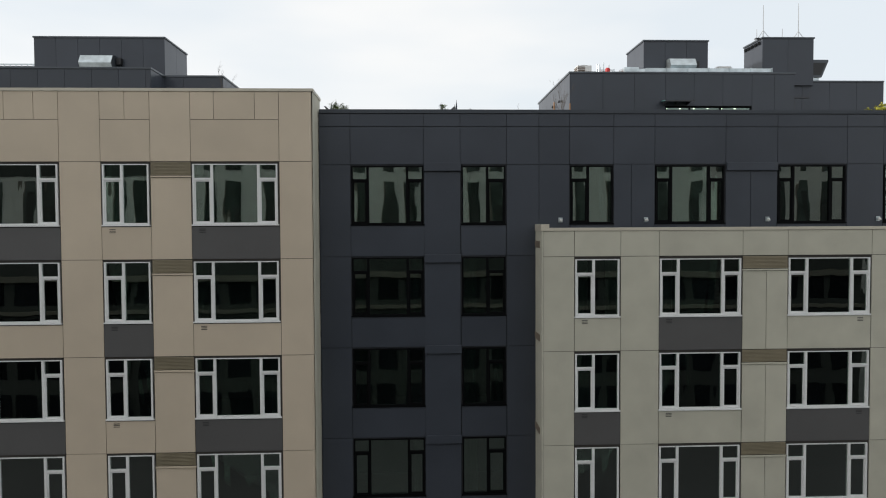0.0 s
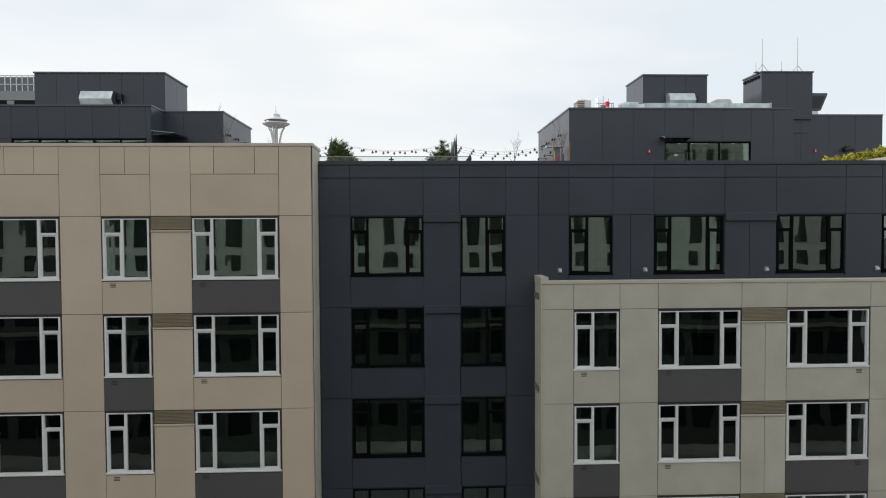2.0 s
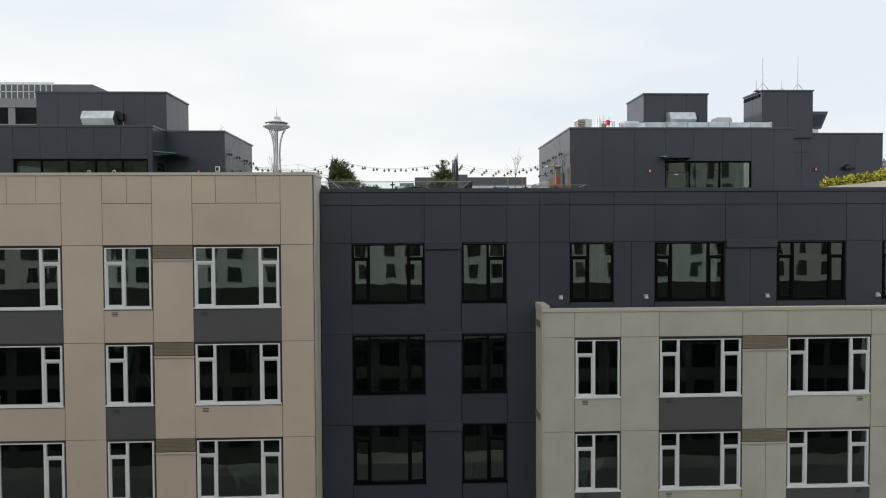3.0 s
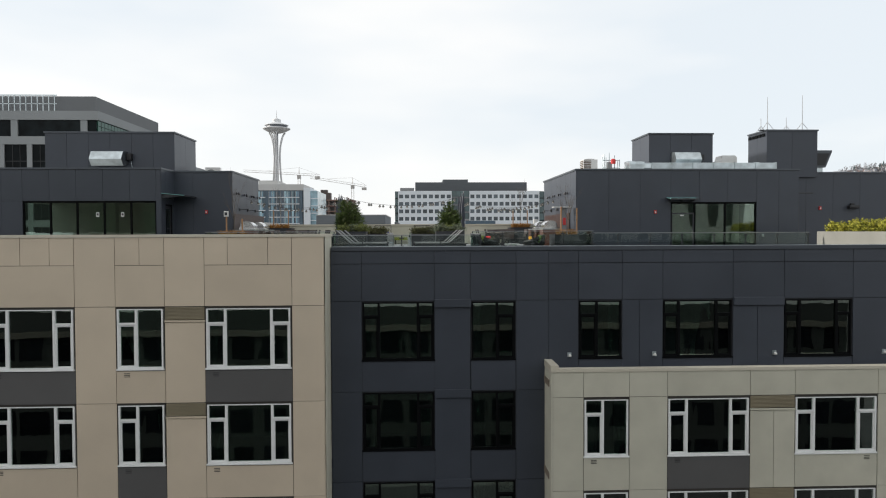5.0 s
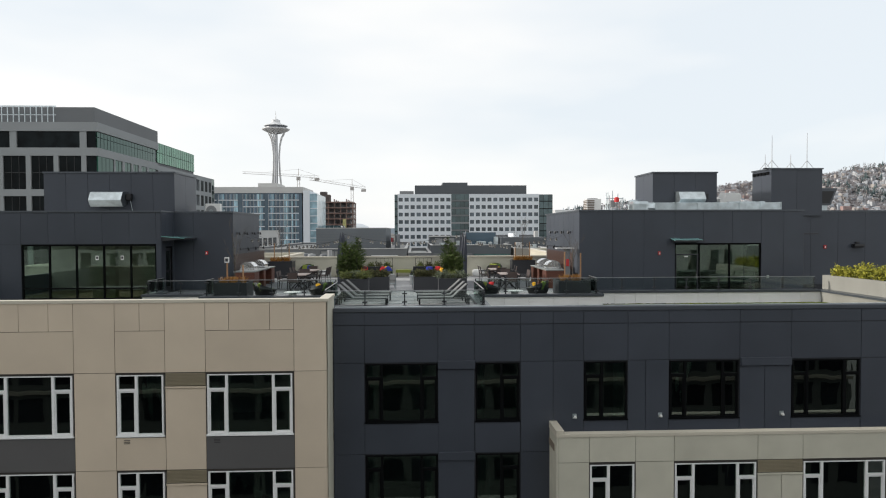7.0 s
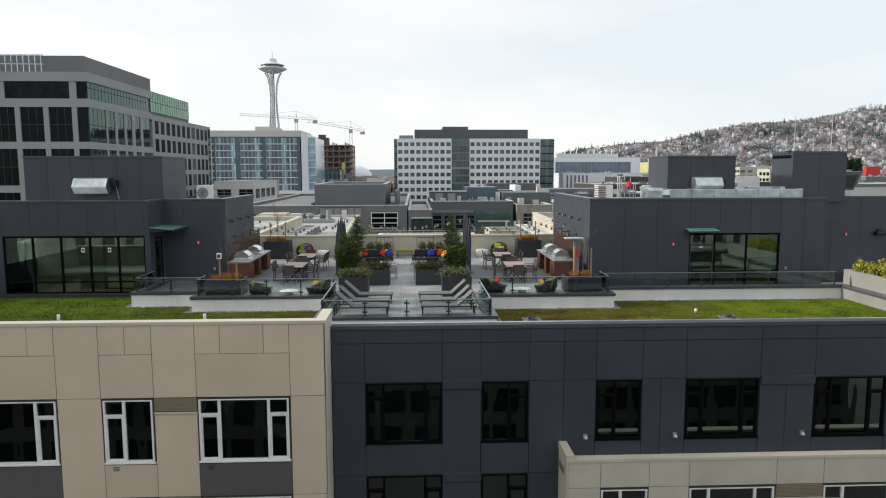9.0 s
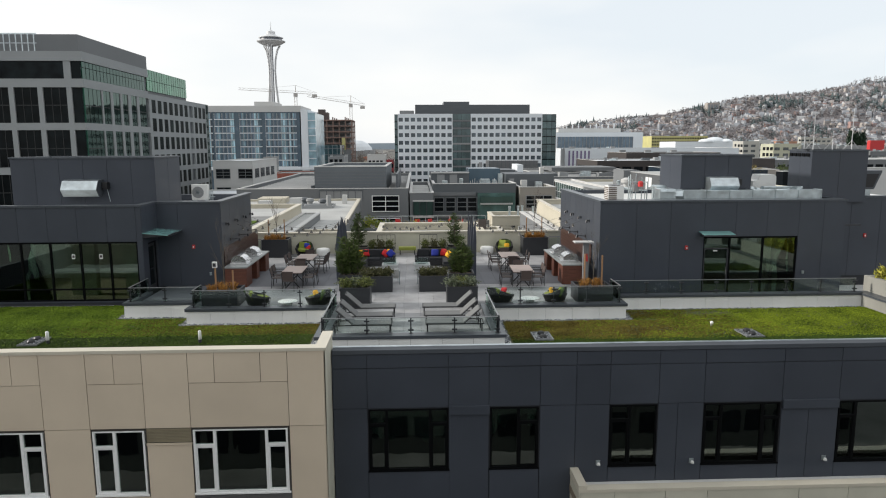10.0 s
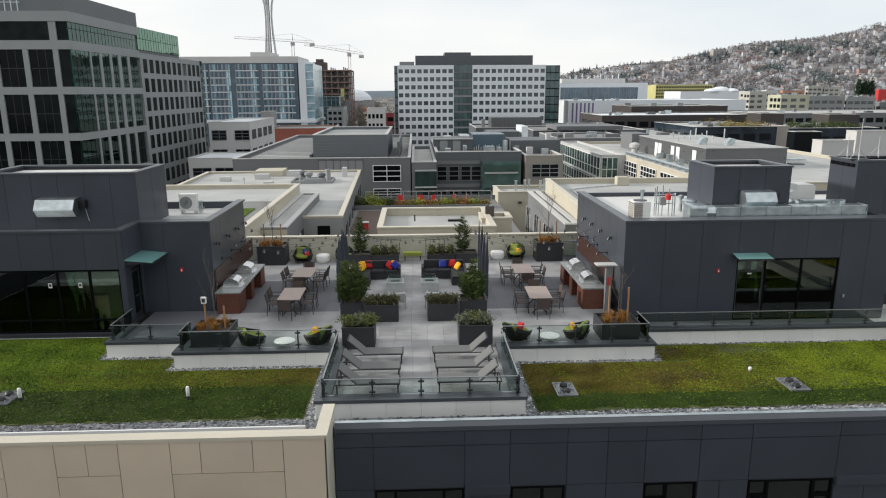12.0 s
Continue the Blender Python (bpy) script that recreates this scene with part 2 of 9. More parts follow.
def window(x0, x1, z0, z1, y, layout, mat, label):
    """A window in a wall that faces the camera. layout: bays (share, has transom); the frame stands 3 cm proud of y."""
    WINDOW_COUNT[0] += 1
    w, h = x1 - x0, z1 - z0
    key = (round(w, 3), round(h, 3), tuple(layout), mat.name)
    name = "window_%d" % WINDOW_COUNT[0]
    if key in WINDOW_CACHE:
        ob = copy_thing(WINDOW_CACHE[key], pose(x0, y, z0))
        ob.name = name
        return tagged(ob, label)
    ob = thing(name, pose(x0, y, z0), label, "window", kind="structure")
    f, ft = (0.052, 0.028) if mat is WHITE_FRAME else (0.045, 0.04)
    part("window_frame", box((0, w, -0.03, 0.09, 0, f), (0, w, -0.03, 0.09, h - ft, h), (0, f, -0.03, 0.09, f, h - ft), (w - f, w, -0.03, 0.09, f, h - ft)), mat, ob)
    part("window_sill", box((-0.04, w + 0.04, -0.06, 0.02, -0.045, -0.003)), mat, ob)
    u = f
    inner = w - 2 * f
    for i, (share, transom) in enumerate(layout):
        v = u + inner * share
        a, b = u + (0.04 if i else 0.0), v - (0.04 if i < len(layout) - 1 else 0.0)
        if i:
            part("mullion", box((u - 0.04, u + 0.04, -0.028, 0.088, f, h - ft)), mat, ob)
        if transom:
            zt = h - 0.47
            part("transom", box((a, b, -0.026, 0.08, zt - 0.035, zt + 0.035)), mat, ob)
            s = 0.045
            part("sash", box((a, b, 0.0, 0.06, f, f + s), (a, b, 0.0, 0.06, zt - 0.035 - s, zt - 0.035), (a, a + s, 0.0, 0.06, f + s, zt - 0.035 - s), (b - s, b, 0.0, 0.06, f + s, zt - 0.035 - s)), mat, ob)
            part("pane", box((a, b, 0.025, 0.031, f, zt)), PANE, ob)
            part("pane", box((a, b, 0.025, 0.031, zt, h - ft)), PANE, ob)
        else:
            part("pane", box((a, b, 0.025, 0.031, f, h - ft)), PANE, ob)
        u = v
    WINDOW_CACHE[key] = ob
    return ob


THREE, LEFT, RIGHT = ((0.215, 1), (0.57, 0), (0.215, 1)), ((0.41, 1), (0.59, 0)), ((0.59, 0), (0.41, 1))
LEVELS = [19.86 - 3.07 * k for k in range(6)]
DROP = 1.99
Y_BEIGE, Y_DARK, Y_CREAM = 21.53, 22.69, 21.53
ROOF, DECK, WALK = 20.95, 21.40, 20.97


# ---- ground ----
bm = bmesh.new()
v = [bm.verts.new(p) for p in ((-4500, -900, 0), (4500, -900, 0), (4500, 4800, 0), (-4500, 4800, 0))]
bm.faces.new(v)
solid("ground", bm, GROUND, "grey paved city ground reaching to the horizon", "ground", "structure")
solid("road", box((-300, 300, -13, 18, 0.0, 0.02)), ASPHALT, "dark asphalt street below the apartment building", "road", "structure")
solid("pavement", box((-300, 300, 18, 21.3, 0.0, 0.16)), PAVER, "pale concrete pavement along the street", "pavement", "structure")

# ---- the three street facades ----
PANEL_DEPTH = 0.03
VENT = material("vent_slot", (0.03, 0.03, 0.03), 0.7)


def facade_panels(wall, y, mat, cells):
    for x0, x1, z0, z1 in cells:
        piece("panel", mat, wall, x0 + 0.008, x1 - 0.008, y - PANEL_DEPTH, y + 0.002, z0 + 0.008, z1 - 0.008)


def vent(wall, x, z, y):
    bm = box(*((x, x + 0.19, y - PANEL_DEPTH - 0.008, y - PANEL_DEPTH + 0.002, z - 0.05 * k - 0.02, z - 0.05 * k) for k in range(3)))
    part("vent", bm, VENT, wall, "small slotted wall vent")


def louvre(wall, x0, x1, z0, z1, y):
    grille = part("louvre", box((x0, x1, y - 0.01, y + 0.02, z0, z1)), LOUVRE, wall, "tan metal louvre grille")
    n = 9
    for k in range(n):
        z = z0 + (z1 - z0) * (k + 0.3) / n
        piece("slat", LOUVRE, grille, x0, x1, y - 0.035, y - 0.008, z, z + 0.022)
    part("flashing", box((x0 - 0.02, x1 + 0.02, y - 0.06, y - 0.008, z0 - 0.07, z0 - 0.02)), mat_of[wall.name], wall)


mat_of = {}
holes_beige = [(a, b - 0.04, h - DROP + 0.02, h - 0.07) for h in LEVELS for a, b in ((-13.67, -11.0), (-9.7, -8.19), (-6.93, -4.23))]
wall_beige = wall_with_holes("wall_beige", Y_BEIGE, Y_BEIGE + 0.3, -20.5, -3.15, 0, 22.1, holes_beige, JOINT, "beige panelled apartment facade with white windows")
mat_of[wall_beige.name] = BEIGE
cells = []
for a, b, splits in ((-13.72, -11.0, (-12.65, -11.75)), (-9.74, -8.21, (-8.98,)), (-6.96, -4.21, (-6.23, -4.96))):
    cells.append((a, b, LEVELS[0], 21.17))
    edge = (a, *splits, b)
    cells += [(p, q, 21.17, 22.05) for p, q in zip(edge, edge[1:])]
for a, b in ((-20.5, -17.2), (-17.2, -13.72), (-11.0, -9.74), (-8.21, -6.96), (-4.21, -3.15)):
    cells.append((a, b, LEVELS[0], 22.05))
for k, h in enumerate(LEVELS):
    low = LEVELS[k + 1] if k < 5 else 0.0
    for a, b in ((-20.5, -17.2), (-17.2, -13.72), (-11.0, -9.74), (-4.21, -3.15)):
        cells.append((a, b, low, h))
    cells.append((-8.21, -6.96, low, h - 0.5))
    louvre(wall_beige, -8.2, -6.97, h - 0.42, h - 0.02, Y_BEIGE)
facade_panels(wall_beige, Y_BEIGE, BEIGE, cells)
for k, h in enumerate(LEVELS):
    low = LEVELS[k + 1] if k < 5 else 0.0
    for i, (a, b) in enumerate(((-13.72, -11.0), (-9.74, -8.21), (-6.96, -4.21))):
        dark = (k + i) % 2 == 0
        facade_panels(wall_beige, Y_BEIGE, SPANDREL if dark else BEIGE, [(a, b, low, h - DROP - 0.05)])
        vent(wall_beige, a + 0.24, h - DROP - 0.12, Y_BEIGE)
        window(a + 0.04, b - 0.06, h - DROP + 0.02, h - 0.075, Y_BEIGE, LEFT if i == 1 else THREE, WHITE_FRAME, "white-framed apartment window in the beige facade")
solid("trim_beige_return", box((-3.19, -3.14, Y_BEIGE - 0.03, Y_DARK + 0.0, 0, 22.05)), CREAM, "cream corner panel of the beige wing", "trim", "structure")
solid("coping_beige", box((-20.5, -3.12, Y_BEIGE - 0.055, Y_BEIGE + 0.3, 22.05, 22.14), (-3.44, -3.12, Y_BEIGE + 0.3, 23.22, 22.05, 22.14)), COPING_CREAM, "cream metal coping on the beige parapet", "coping", "structure")
solid("parapet_beige_return", box((-3.40, -3.15, Y_BEIGE + 0.3, 23.18, ROOF - 0.4, 22.05)), CREAM, "cream end wall of the beige parapet", "parapet", "structure")

dark_cols = ((-2.09, 0.37, THREE), (1.6, 3.13, RIGHT))
top_cols = ((5.28, 6.79, LEFT), (8.2, 10.64, THREE), (12.45, 14.88, THREE), (16.17, 18.6, THREE))
holes_dark = [(a + 0.02, b - 0.02, h - DROP, h - 0.04) for h in LEVELS for a, b, _ in dark_cols]
holes_dark += [(a + 0.02, b - 0.02, LEVELS[0] - DROP, LEVELS[0] - 0.04) for a, b, _ in top_cols]
wall_dark = wall_with_holes("wall_dark", Y_DARK, Y_DARK + 0.3, -3.12, 24.5, 0, 21.56, holes_dark, JOINT_DARK, "charcoal panelled apartment facade with black windows")
mat_of[wall_dark.name] = CHARCOAL
edges = (-3.12, -2.09, 0.36, 1.58, 3.14, 4.24, 5.28, 6.79, 8.2, 10.65, 12.45, 14.89, 16.17, 18.62, 20.4, 22.2, 24.5)
cells = []
for a, b in zip(edges, edges[1:]):
    cells += [(a, b, 21.124, 21.55), (a, b, LEVELS[0], 21.116)]
for k, h in enumerate(LEVELS):
    low = LEVELS[k + 1] if k < 5 else 0.0
    for a, b in ((-3.12, -2.09), (3.14, 4.24)):
        cells.append((a, b, low, h))
    cells.append((0.36, 1.58, low, h - 0.24))
    part("ledge", box((0.36, 1.6, Y_DARK - 0.11, Y_DARK, h - 0.22, h + 0.05), bevel=0.012), CHARCOAL, wall_dark, "projecting charcoal ledge")
    for a, b, lay in dark_cols:
        cells.append((a, b, low, h - DROP - 0.05))
        window(a + 0.03, b - 0.03, h - DROP, h - 0.045, Y_DARK, lay, BLACK_FRAME, "black-framed apartment window in the charcoal facade")
h = LEVELS[0]
for a, b, lay in top_cols:
    window(a + 0.03, b - 0.03, h - DROP, h - 0.045, Y_DARK, lay, BLACK_FRAME, "black-framed apartment window in the charcoal facade")
    cells.append((a, b, 15.0, h - DROP - 0.05))
for a, b in ((4.24, 5.28), (6.79, 7.4), (7.4, 8.2), (14.89, 16.17), (18.62, 20.4), (20.4, 22.2), (22.2, 24.5)):
    cells.append((a, b, 15.0, h))
cells += [(10.65, 11.52, 15.0, h - 0.24), (11.52, 12.45, 15.0, h - 0.24)]
part("ledge", box((10.67, 12.43, Y_DARK - 0.11, Y_DARK, h - 0.22, h + 0.05), bevel=0.012), CHARCOAL, wall_dark, "projecting charcoal ledge")
facade_panels(wall_dark, Y_DARK, CHARCOAL, cells)
COPING_STREET = material("matt_charcoal_coping", (0.07, 0.078, 0.09), 0.7, vary=0.08, spec=0.15)
coping_d = solid("coping_dark", box((-3.11, 24.5, Y_DARK - 0.06, Y_DARK + 0.26, 21.56, 21.69), bevel=0.012), COPING_STREET, "charcoal metal coping on the street parapet", "coping", "structure")
part("flashing", box((-3.11, 24.5, Y_DARK + 0.262, Y_DARK + 0.4, 21.56, 21.70)), GALV, coping_d, "pale metal inner flashing")

CREAM_HEAD, CREAM_DROP = 0.09, 1.94
cream_cols = ((5.18, 6.69, LEFT), (7.95, 10.7, THREE), (12.21, 15.01, THREE), (16.28, 17.8, LEFT))
holes_cream = [(a + 0.02, b - 0.02, h - CREAM_DROP, h - CREAM_HEAD + 0.005) for h in LEVELS[1:] for a, b, _ in cream_cols]
wall_cream = wall_with_holes("wall_cream", Y_CREAM, Y_CREAM + 0.3, 4.17, 24.5, 0, 17.62, holes_cream, JOINT, "cream panelled apartment facade with white windows")
mat_of[wall_cream.name] = CREAM
edges = (4.17, 5.18, 6.69, 7.95, 10.71, 12.21, 15.02, 16.28, 17.8, 20.0, 22.0, 24.5)
cells = [(a, b, LEVELS[1], 17.62) for a, b in zip(edges, edges[1:])]
for k, h in list(enumerate(LEVELS))[1:]:
    low = LEVELS[k + 1] if k < 5 else 0.0
    for a, b in ((4.17, 5.18), (6.69, 7.95), (15.02, 16.28), (17.8, 20.0), (20.0, 22.0), (22.0, 24.5)):
        cells.append((a, b, low, h))
    cells += [(10.71, 11.5, low, h - 0.5), (11.5, 12.21, low, h - 0.5)]
    louvre(wall_cream, 10.72, 12.2, h - 0.42, h - 0.02, Y_CREAM)
    for i, (a, b, lay) in enumerate(cream_cols):
        dark = (k + i) % 2 == 0
        facade_panels(wall_cream, Y_CREAM, SPANDREL if dark else CREAM, [(a, b, low, h - CREAM_DROP - 0.05)])
        vent(wall_cream, b - 0.45 if i == 2 else a + 0.24, h - CREAM_DROP - 0.12, Y_CREAM)
        window(a + 0.03, b - 0.04, h - CREAM_DROP, h - CREAM_HEAD, Y_CREAM, lay, WHITE_FRAME, "white-framed apartment window in the cream facade")
facade_panels(wall_cream, Y_CREAM, CREAM, cells)
solid("trim_cream_return", box((4.12, 4.168, Y_CREAM - 0.03, Y_DARK - 0.035, 0, 17.62)), CREAM, "cream corner panel of the projecting bay", "trim", "structure")
solid("coping_cream", box((4.1, 24.5, Y_CREAM - 0.055, Y_CREAM + 0.26, 17.62, 17.72), (4.1, 4.36, Y_CREAM + 0.26, Y_DARK - 0.035, 17.62, 17.84), (4.1, 4.36, Y_CREAM - 0.05, Y_CREAM + 0.26, 17.72, 17.84), bevel=0.008), COPING_CREAM, "cream metal coping on the projecting bay", "coping", "structure")
solid("roof_bay", box((4.17, 24.4, Y_CREAM + 0.3, Y_DARK - 0.035, 17.2, 17.34)), MEMBRANE, "narrow sunken roof behind the bay parapet", "roof", "structure")
dome = thing("wall_light", pose(4.97, Y_DARK - 0.032, 17.97), "small pale dome light on the charcoal wall", "light", "bay wall lights")
part("backplate", box((-0.07, 0.07, -0.02, 0.0, -0.07, 0.09), bevel=0.006), GALV, dome)
smooth(part("dome", lathe([(0.06, -0.04), (0.055, 0.0), (0.04, 0.035), (0.01, 0.05)], 12), MEMBRANE, dome)).location = (0, -0.09, 0)
for x in (7.9, 12.11, 16.0):
    copy_thing(dome, pose(x, Y_DARK - 0.032, 17.97))

# ---- rooms behind the windows ----
solid("wall_rooms_back", box((-20.3, 23.8, 26.4, 26.6, 0, ROOF - 0.3)), ROOM, "plain painted back wall of the flats", "wall", "structure")
for k, h in enumerate(LEVELS):
    for n, (x0, x1, y0) in enumerate(((-20.4, -3.2, Y_BEIGE + 0.31), (-3.1, 4.0, Y_DARK + 0.31), (4.1, 24.4, Y_DARK + 0.31 if k == 0 else Y_CREAM + 0.31))):
        solid("floor_slab_%d" % (3 * k + n), box((x0, x1, y0, 26.38, h + 0.28, h + 0.5)) if k else box((x0, x1, y0, 26.38, ROOF - 0.5, ROOF - 0.3)), ROOM_FLOOR, "floor slab between the flats", "floor", "structure")
for n, x in enumerate((-20.4, -14.5, -10.4, -7.6, -3.3, 1.0, 3.7, 7.5, 11.5, 15.6, 19.0, 23.8)):
    y0 = Y_BEIGE if x < -3.2 else Y_DARK
    solid("wall_room_%d" % n, box((x - 0.06, x + 0.06, y0 + 0.31, 26.38, 0, ROOF - 0.55)), ROOM, "painted partition wall between the flats", "wall", "structure")
for n, x in enumerate((4.2, 7.5, 11.5, 15.6, 19.0, 23.8)):
    solid("wall_bay_%d" % n, box((x - 0.05, x + 0.05, Y_CREAM + 0.31, Y_DARK + 0.3, 0, 16.5)), ROOM, "painted partition wall in the bay", "wall", "structure")


def curtain(x0, x1, z0, z1, y):
    bm = bmesh.new()
    n = max(6, int((x1 - x0) / 0.035))
    rows = []
    for z in (z0, (z0 + z1) / 2, z1):
        sway = 0.12 * (z1 - z) / (z1 - z0)
        rows.append([bm.verts.new((x0 + (x1 - x0) * i / n * (1 + sway * 0.3), y + 0.03 * math.sin(i * 1.9) + 0.012 * math.sin(i * 0.7 + z), z)) for i in range(n + 1)])
    for a, b in zip(rows, rows[1:]):
        for i in range(n):
            bm.faces.new((a[i], a[i + 1], b[i + 1], b[i]))
    ob = smooth(solid("curtain", bm, CURTAIN, "pale pleated curtain hanging inside an apartment window", "curtain", group="window curtains"))
    m = ob.modifiers.new("thickness", "SOLIDIFY")
    m.thickness = 0.006


rng = random.Random(7)
for k, h in enumerate(LEVELS[:4]):
    for a, b, y in ((-13.67, -11.0, Y_BEIGE), (-9.7, -8.19, Y_BEIGE), (-6.93, -4.23, Y_BEIGE), (-2.05, 0.34, Y_DARK), (1.65, 3.07, Y_DARK), (5.3, 6.77, Y_DARK if k == 0 else Y_CREAM),
                    (8.2, 10.6, Y_DARK if k == 0 else Y_CREAM), (12.5, 14.85, Y_DARK if k == 0 else Y_CREAM)):
        if rng.random() < 0.8:
            curtain(a + 0.02, a + rng.uniform(0.25, 0.55), h - 2.56, h + 0.27, y + 0.42)
        if rng.random() < 0.6:
            curtain(b - rng.uniform(0.25, 0.5), b - 0.02, h - 2.56, h + 0.27, y + 0.42)


# ---- roof slab, outer walls, back wall ----
solid("roof_slab", box((-20.4, 24.4, Y_DARK + 0.3, 46.0, ROOF - 0.29, ROOF - 0.03)), MEMBRANE, "pale roof slab of the apartment building", "roof", "structure")
solid("roof_slab_front", box((-20.4, -3.41, Y_BEIGE + 0.3, Y_DARK + 0.3, ROOF - 0.29, ROOF - 0.03)), MEMBRANE, "pale roof slab behind the beige parapet", "roof", "structure")
solid("wall_side_west", box((-20.6, -20.42, Y_BEIGE + 0.31, 46, 0, 22.0)), CHARCOAL, "charcoal side wall of the building", "wall", "structure")
solid("wall_side_east", box((24.42, 24.6, Y_DARK + 0.31, 46, 0, 21.6)), CHARCOAL, "charcoal side wall of the building", "wall", "structure")
solid("wall_rear", box((-20.4, 24.4, 45.8, 46.0, 0, ROOF - 0.3)), CREAM, "cream rear wall of the building", "wall", "structure")

# ---- green roof ----
SEDUM = leafy("sedum_mat", (0.028, 0.055, 0.006), (0.145, 0.215, 0.018), 0.8)
SEDUM_GOLD = leafy("golden_sedum_mat", (0.035, 0.055, 0.006), (0.18, 0.23, 0.016), 0.8)
SEDUM_BROWN = leafy("brown_sedum_mat", (0.045, 0.032, 0.008), (0.14, 0.115, 0.022), 0.9)
MOSS = leafy("dark_green_moss", (0.017, 0.033, 0.006), (0.05, 0.083, 0.013), 1.2)
SOIL = material("dark_roof_soil", (0.05, 0.06, 0.013), 0.95, vary=0.3, scale=3, grain=0.4, grain_scale=50)


def tufts(name, areas, mat, count, size, label, z=ROOF, fade=None, ragged=0.0):
    """A low mat of many small leaf tufts over the rectangles given; fade thins it out from x = fade[0] to fade[1]."""
    r = random.Random(len(areas) * 31 + count)
    verts, faces = [], []
    total = sum((a[1] - a[0]) * (a[3] - a[2]) for a in areas)
    for x0, x1, y0, y1 in areas:
        for _ in range(int(count * (x1 - x0) * (y1 - y0) / total)):
            x, y, s, t = r.uniform(x0, x1), r.uniform(y0, y1), size * r.uniform(0.5, 1.3), r.uniform(0, math.pi)
            if fade and r.random() > 1.15 * (fade[1] - x) / (fade[1] - fade[0]) + 0.5 * noise.noise(Vector((x * 0.9, y * 0.9, 7))):
                continue
            edge = min(y - y0, y1 - y) + ragged * (noise.noise(Vector((x * 0.9, y0, 3))) + 0.7 * noise.noise(Vector((x * 3.1, y * 3.1, 8)))) if ragged else 1.0
            if edge < 0.12 * ragged:
                continue
            lump = 0.5 + 0.5 * noise.noise(Vector((x * 0.8, y * 0.8, 0)))
            hgt = s * (0.35 + 0.6 * lump)
            c, d = s * math.cos(t), s * math.sin(t)
            i = len(verts)
            verts += [(x - c, y - d, z), (x + c, y + d, z), (x + d * 0.5, y - c * 0.5, z + hgt), (x - d * 0.9, y + c * 0.9, z + hgt * 0.5)]
            faces += [(i, i + 1, i + 2), (i, i + 3, i + 1), (i, i + 2, i + 3)]
    me = bpy.data.meshes.new(name)
    me.from_pydata(verts, [], faces)
    me.materials.append(mat)
    return tagged(new(name, me), label, "plants", kind="stuff")


solid("planting_bed_left", box((-20.3, -4.25, 24.75, 28.55, ROOF - 0.03, ROOF), (-20.3, -9.6, 28.55, 29.7, ROOF - 0.03, ROOF), (-20.3, -12.4, 29.7, 32.05, ROOF - 0.03, ROOF)), SOIL, "dark soil of the green roof", "planting bed", "structure")
solid("planting_bed_right", box((2.7, 18.1, 24.85, 28.55, ROOF - 0.03, ROOF), (7.85, 18.1, 28.55, 30.1, ROOF - 0.03, ROOF)), SOIL, "dark soil of the green roof", "planting bed", "structure")
tufts("moss_left", ((-20.2, -4.3, 24.8, 27.5),), MOSS, 46000, 0.032, "dark green mossy strip of the green roof", ragged=0.3)
tufts("moss_right", ((2.75, 18.1, 24.9, 26.3),), MOSS, 25000, 0.032, "dark green mossy strip of the green roof", ragged=0.25)
tufts("sedum_specks_left", ((-20.2, -4.3, 24.9, 27.3),), SEDUM, 1300, 0.035, "scattered yellow-green sedum in the moss")
tufts("sedum_specks_right", ((2.75, 18.1, 25.0, 26.1),), SEDUM, 900, 0.035, "scattered yellow-green sedum in the moss")
tufts("sedum_left", ((-20.2, -4.3, 27.0, 28.5), (-20.2, -9.65, 28.4, 29.65), (-20.2, -12.45, 29.55, 32.0)), SEDUM, 66000, 0.04, "yellow-green sedum mat on the roof", fade=(-15.0, -3.0), ragged=0.15)
tufts("sedum_right", ((3.0, 18.1, 25.9, 28.5), (7.9, 18.1, 28.4, 30.05)), SEDUM_GOLD, 90000, 0.04, "yellow-green sedum mat on the roof", fade=(30.0, 3.5), ragged=0.15)
tufts("brown_sedum_left", ((-15.0, -4.3, 27.1, 28.5), (-14.5, -9.7, 28.6, 29.6)), SEDUM_BROWN, 26000, 0.038, "brownish sedum mat beside the terrace wall", fade=(-4.0, -15.0), ragged=0.2)
tufts("brown_sedum_right", ((2.75, 13.0, 25.9, 28.5), (7.9, 12.0, 28.5, 30.05)), SEDUM_BROWN, 34000, 0.038, "brownish sedum mat beside the terrace wall", fade=(4.5, 13.0), ragged=0.2)


def pebbles(name, areas, density, size, label, z=ROOF - 0.03):
    r = random.Random(int(areas[0][0] * 10) + 99)
    verts, faces = [], []
    for x0, x1, y0, y1 in areas:
        for _ in range(int(density * (x1 - x0) * (y1 - y0))):
            x, y, s = r.uniform(x0, x1), r.uniform(y0, y1), size * r.uniform(0.5, 1.25)
            a, f = r.uniform(0, 6.28), r.uniform(0.6, 1.0)
            i = len(verts)
            for k in range(4):
                verts.append((x + s * math.cos(a + k * 1.571), y + s * f * math.sin(a + k * 1.571), z + s * 0.35))
            verts += [(x + s * 0.2, y, z + s * 0.95), (x, y, z - s * 0.1)]
            for k in range(4):
                faces += [(i + k, i + (k + 1) % 4, i + 4), (i + (k + 1) % 4, i + k, i + 5)]
    me = bpy.data.meshes.new(name)
    me.from_pydata(verts, [], faces)
    me.materials.append(STONES)
    return tagged(new(name, me), label, "gravel", kind="stuff")


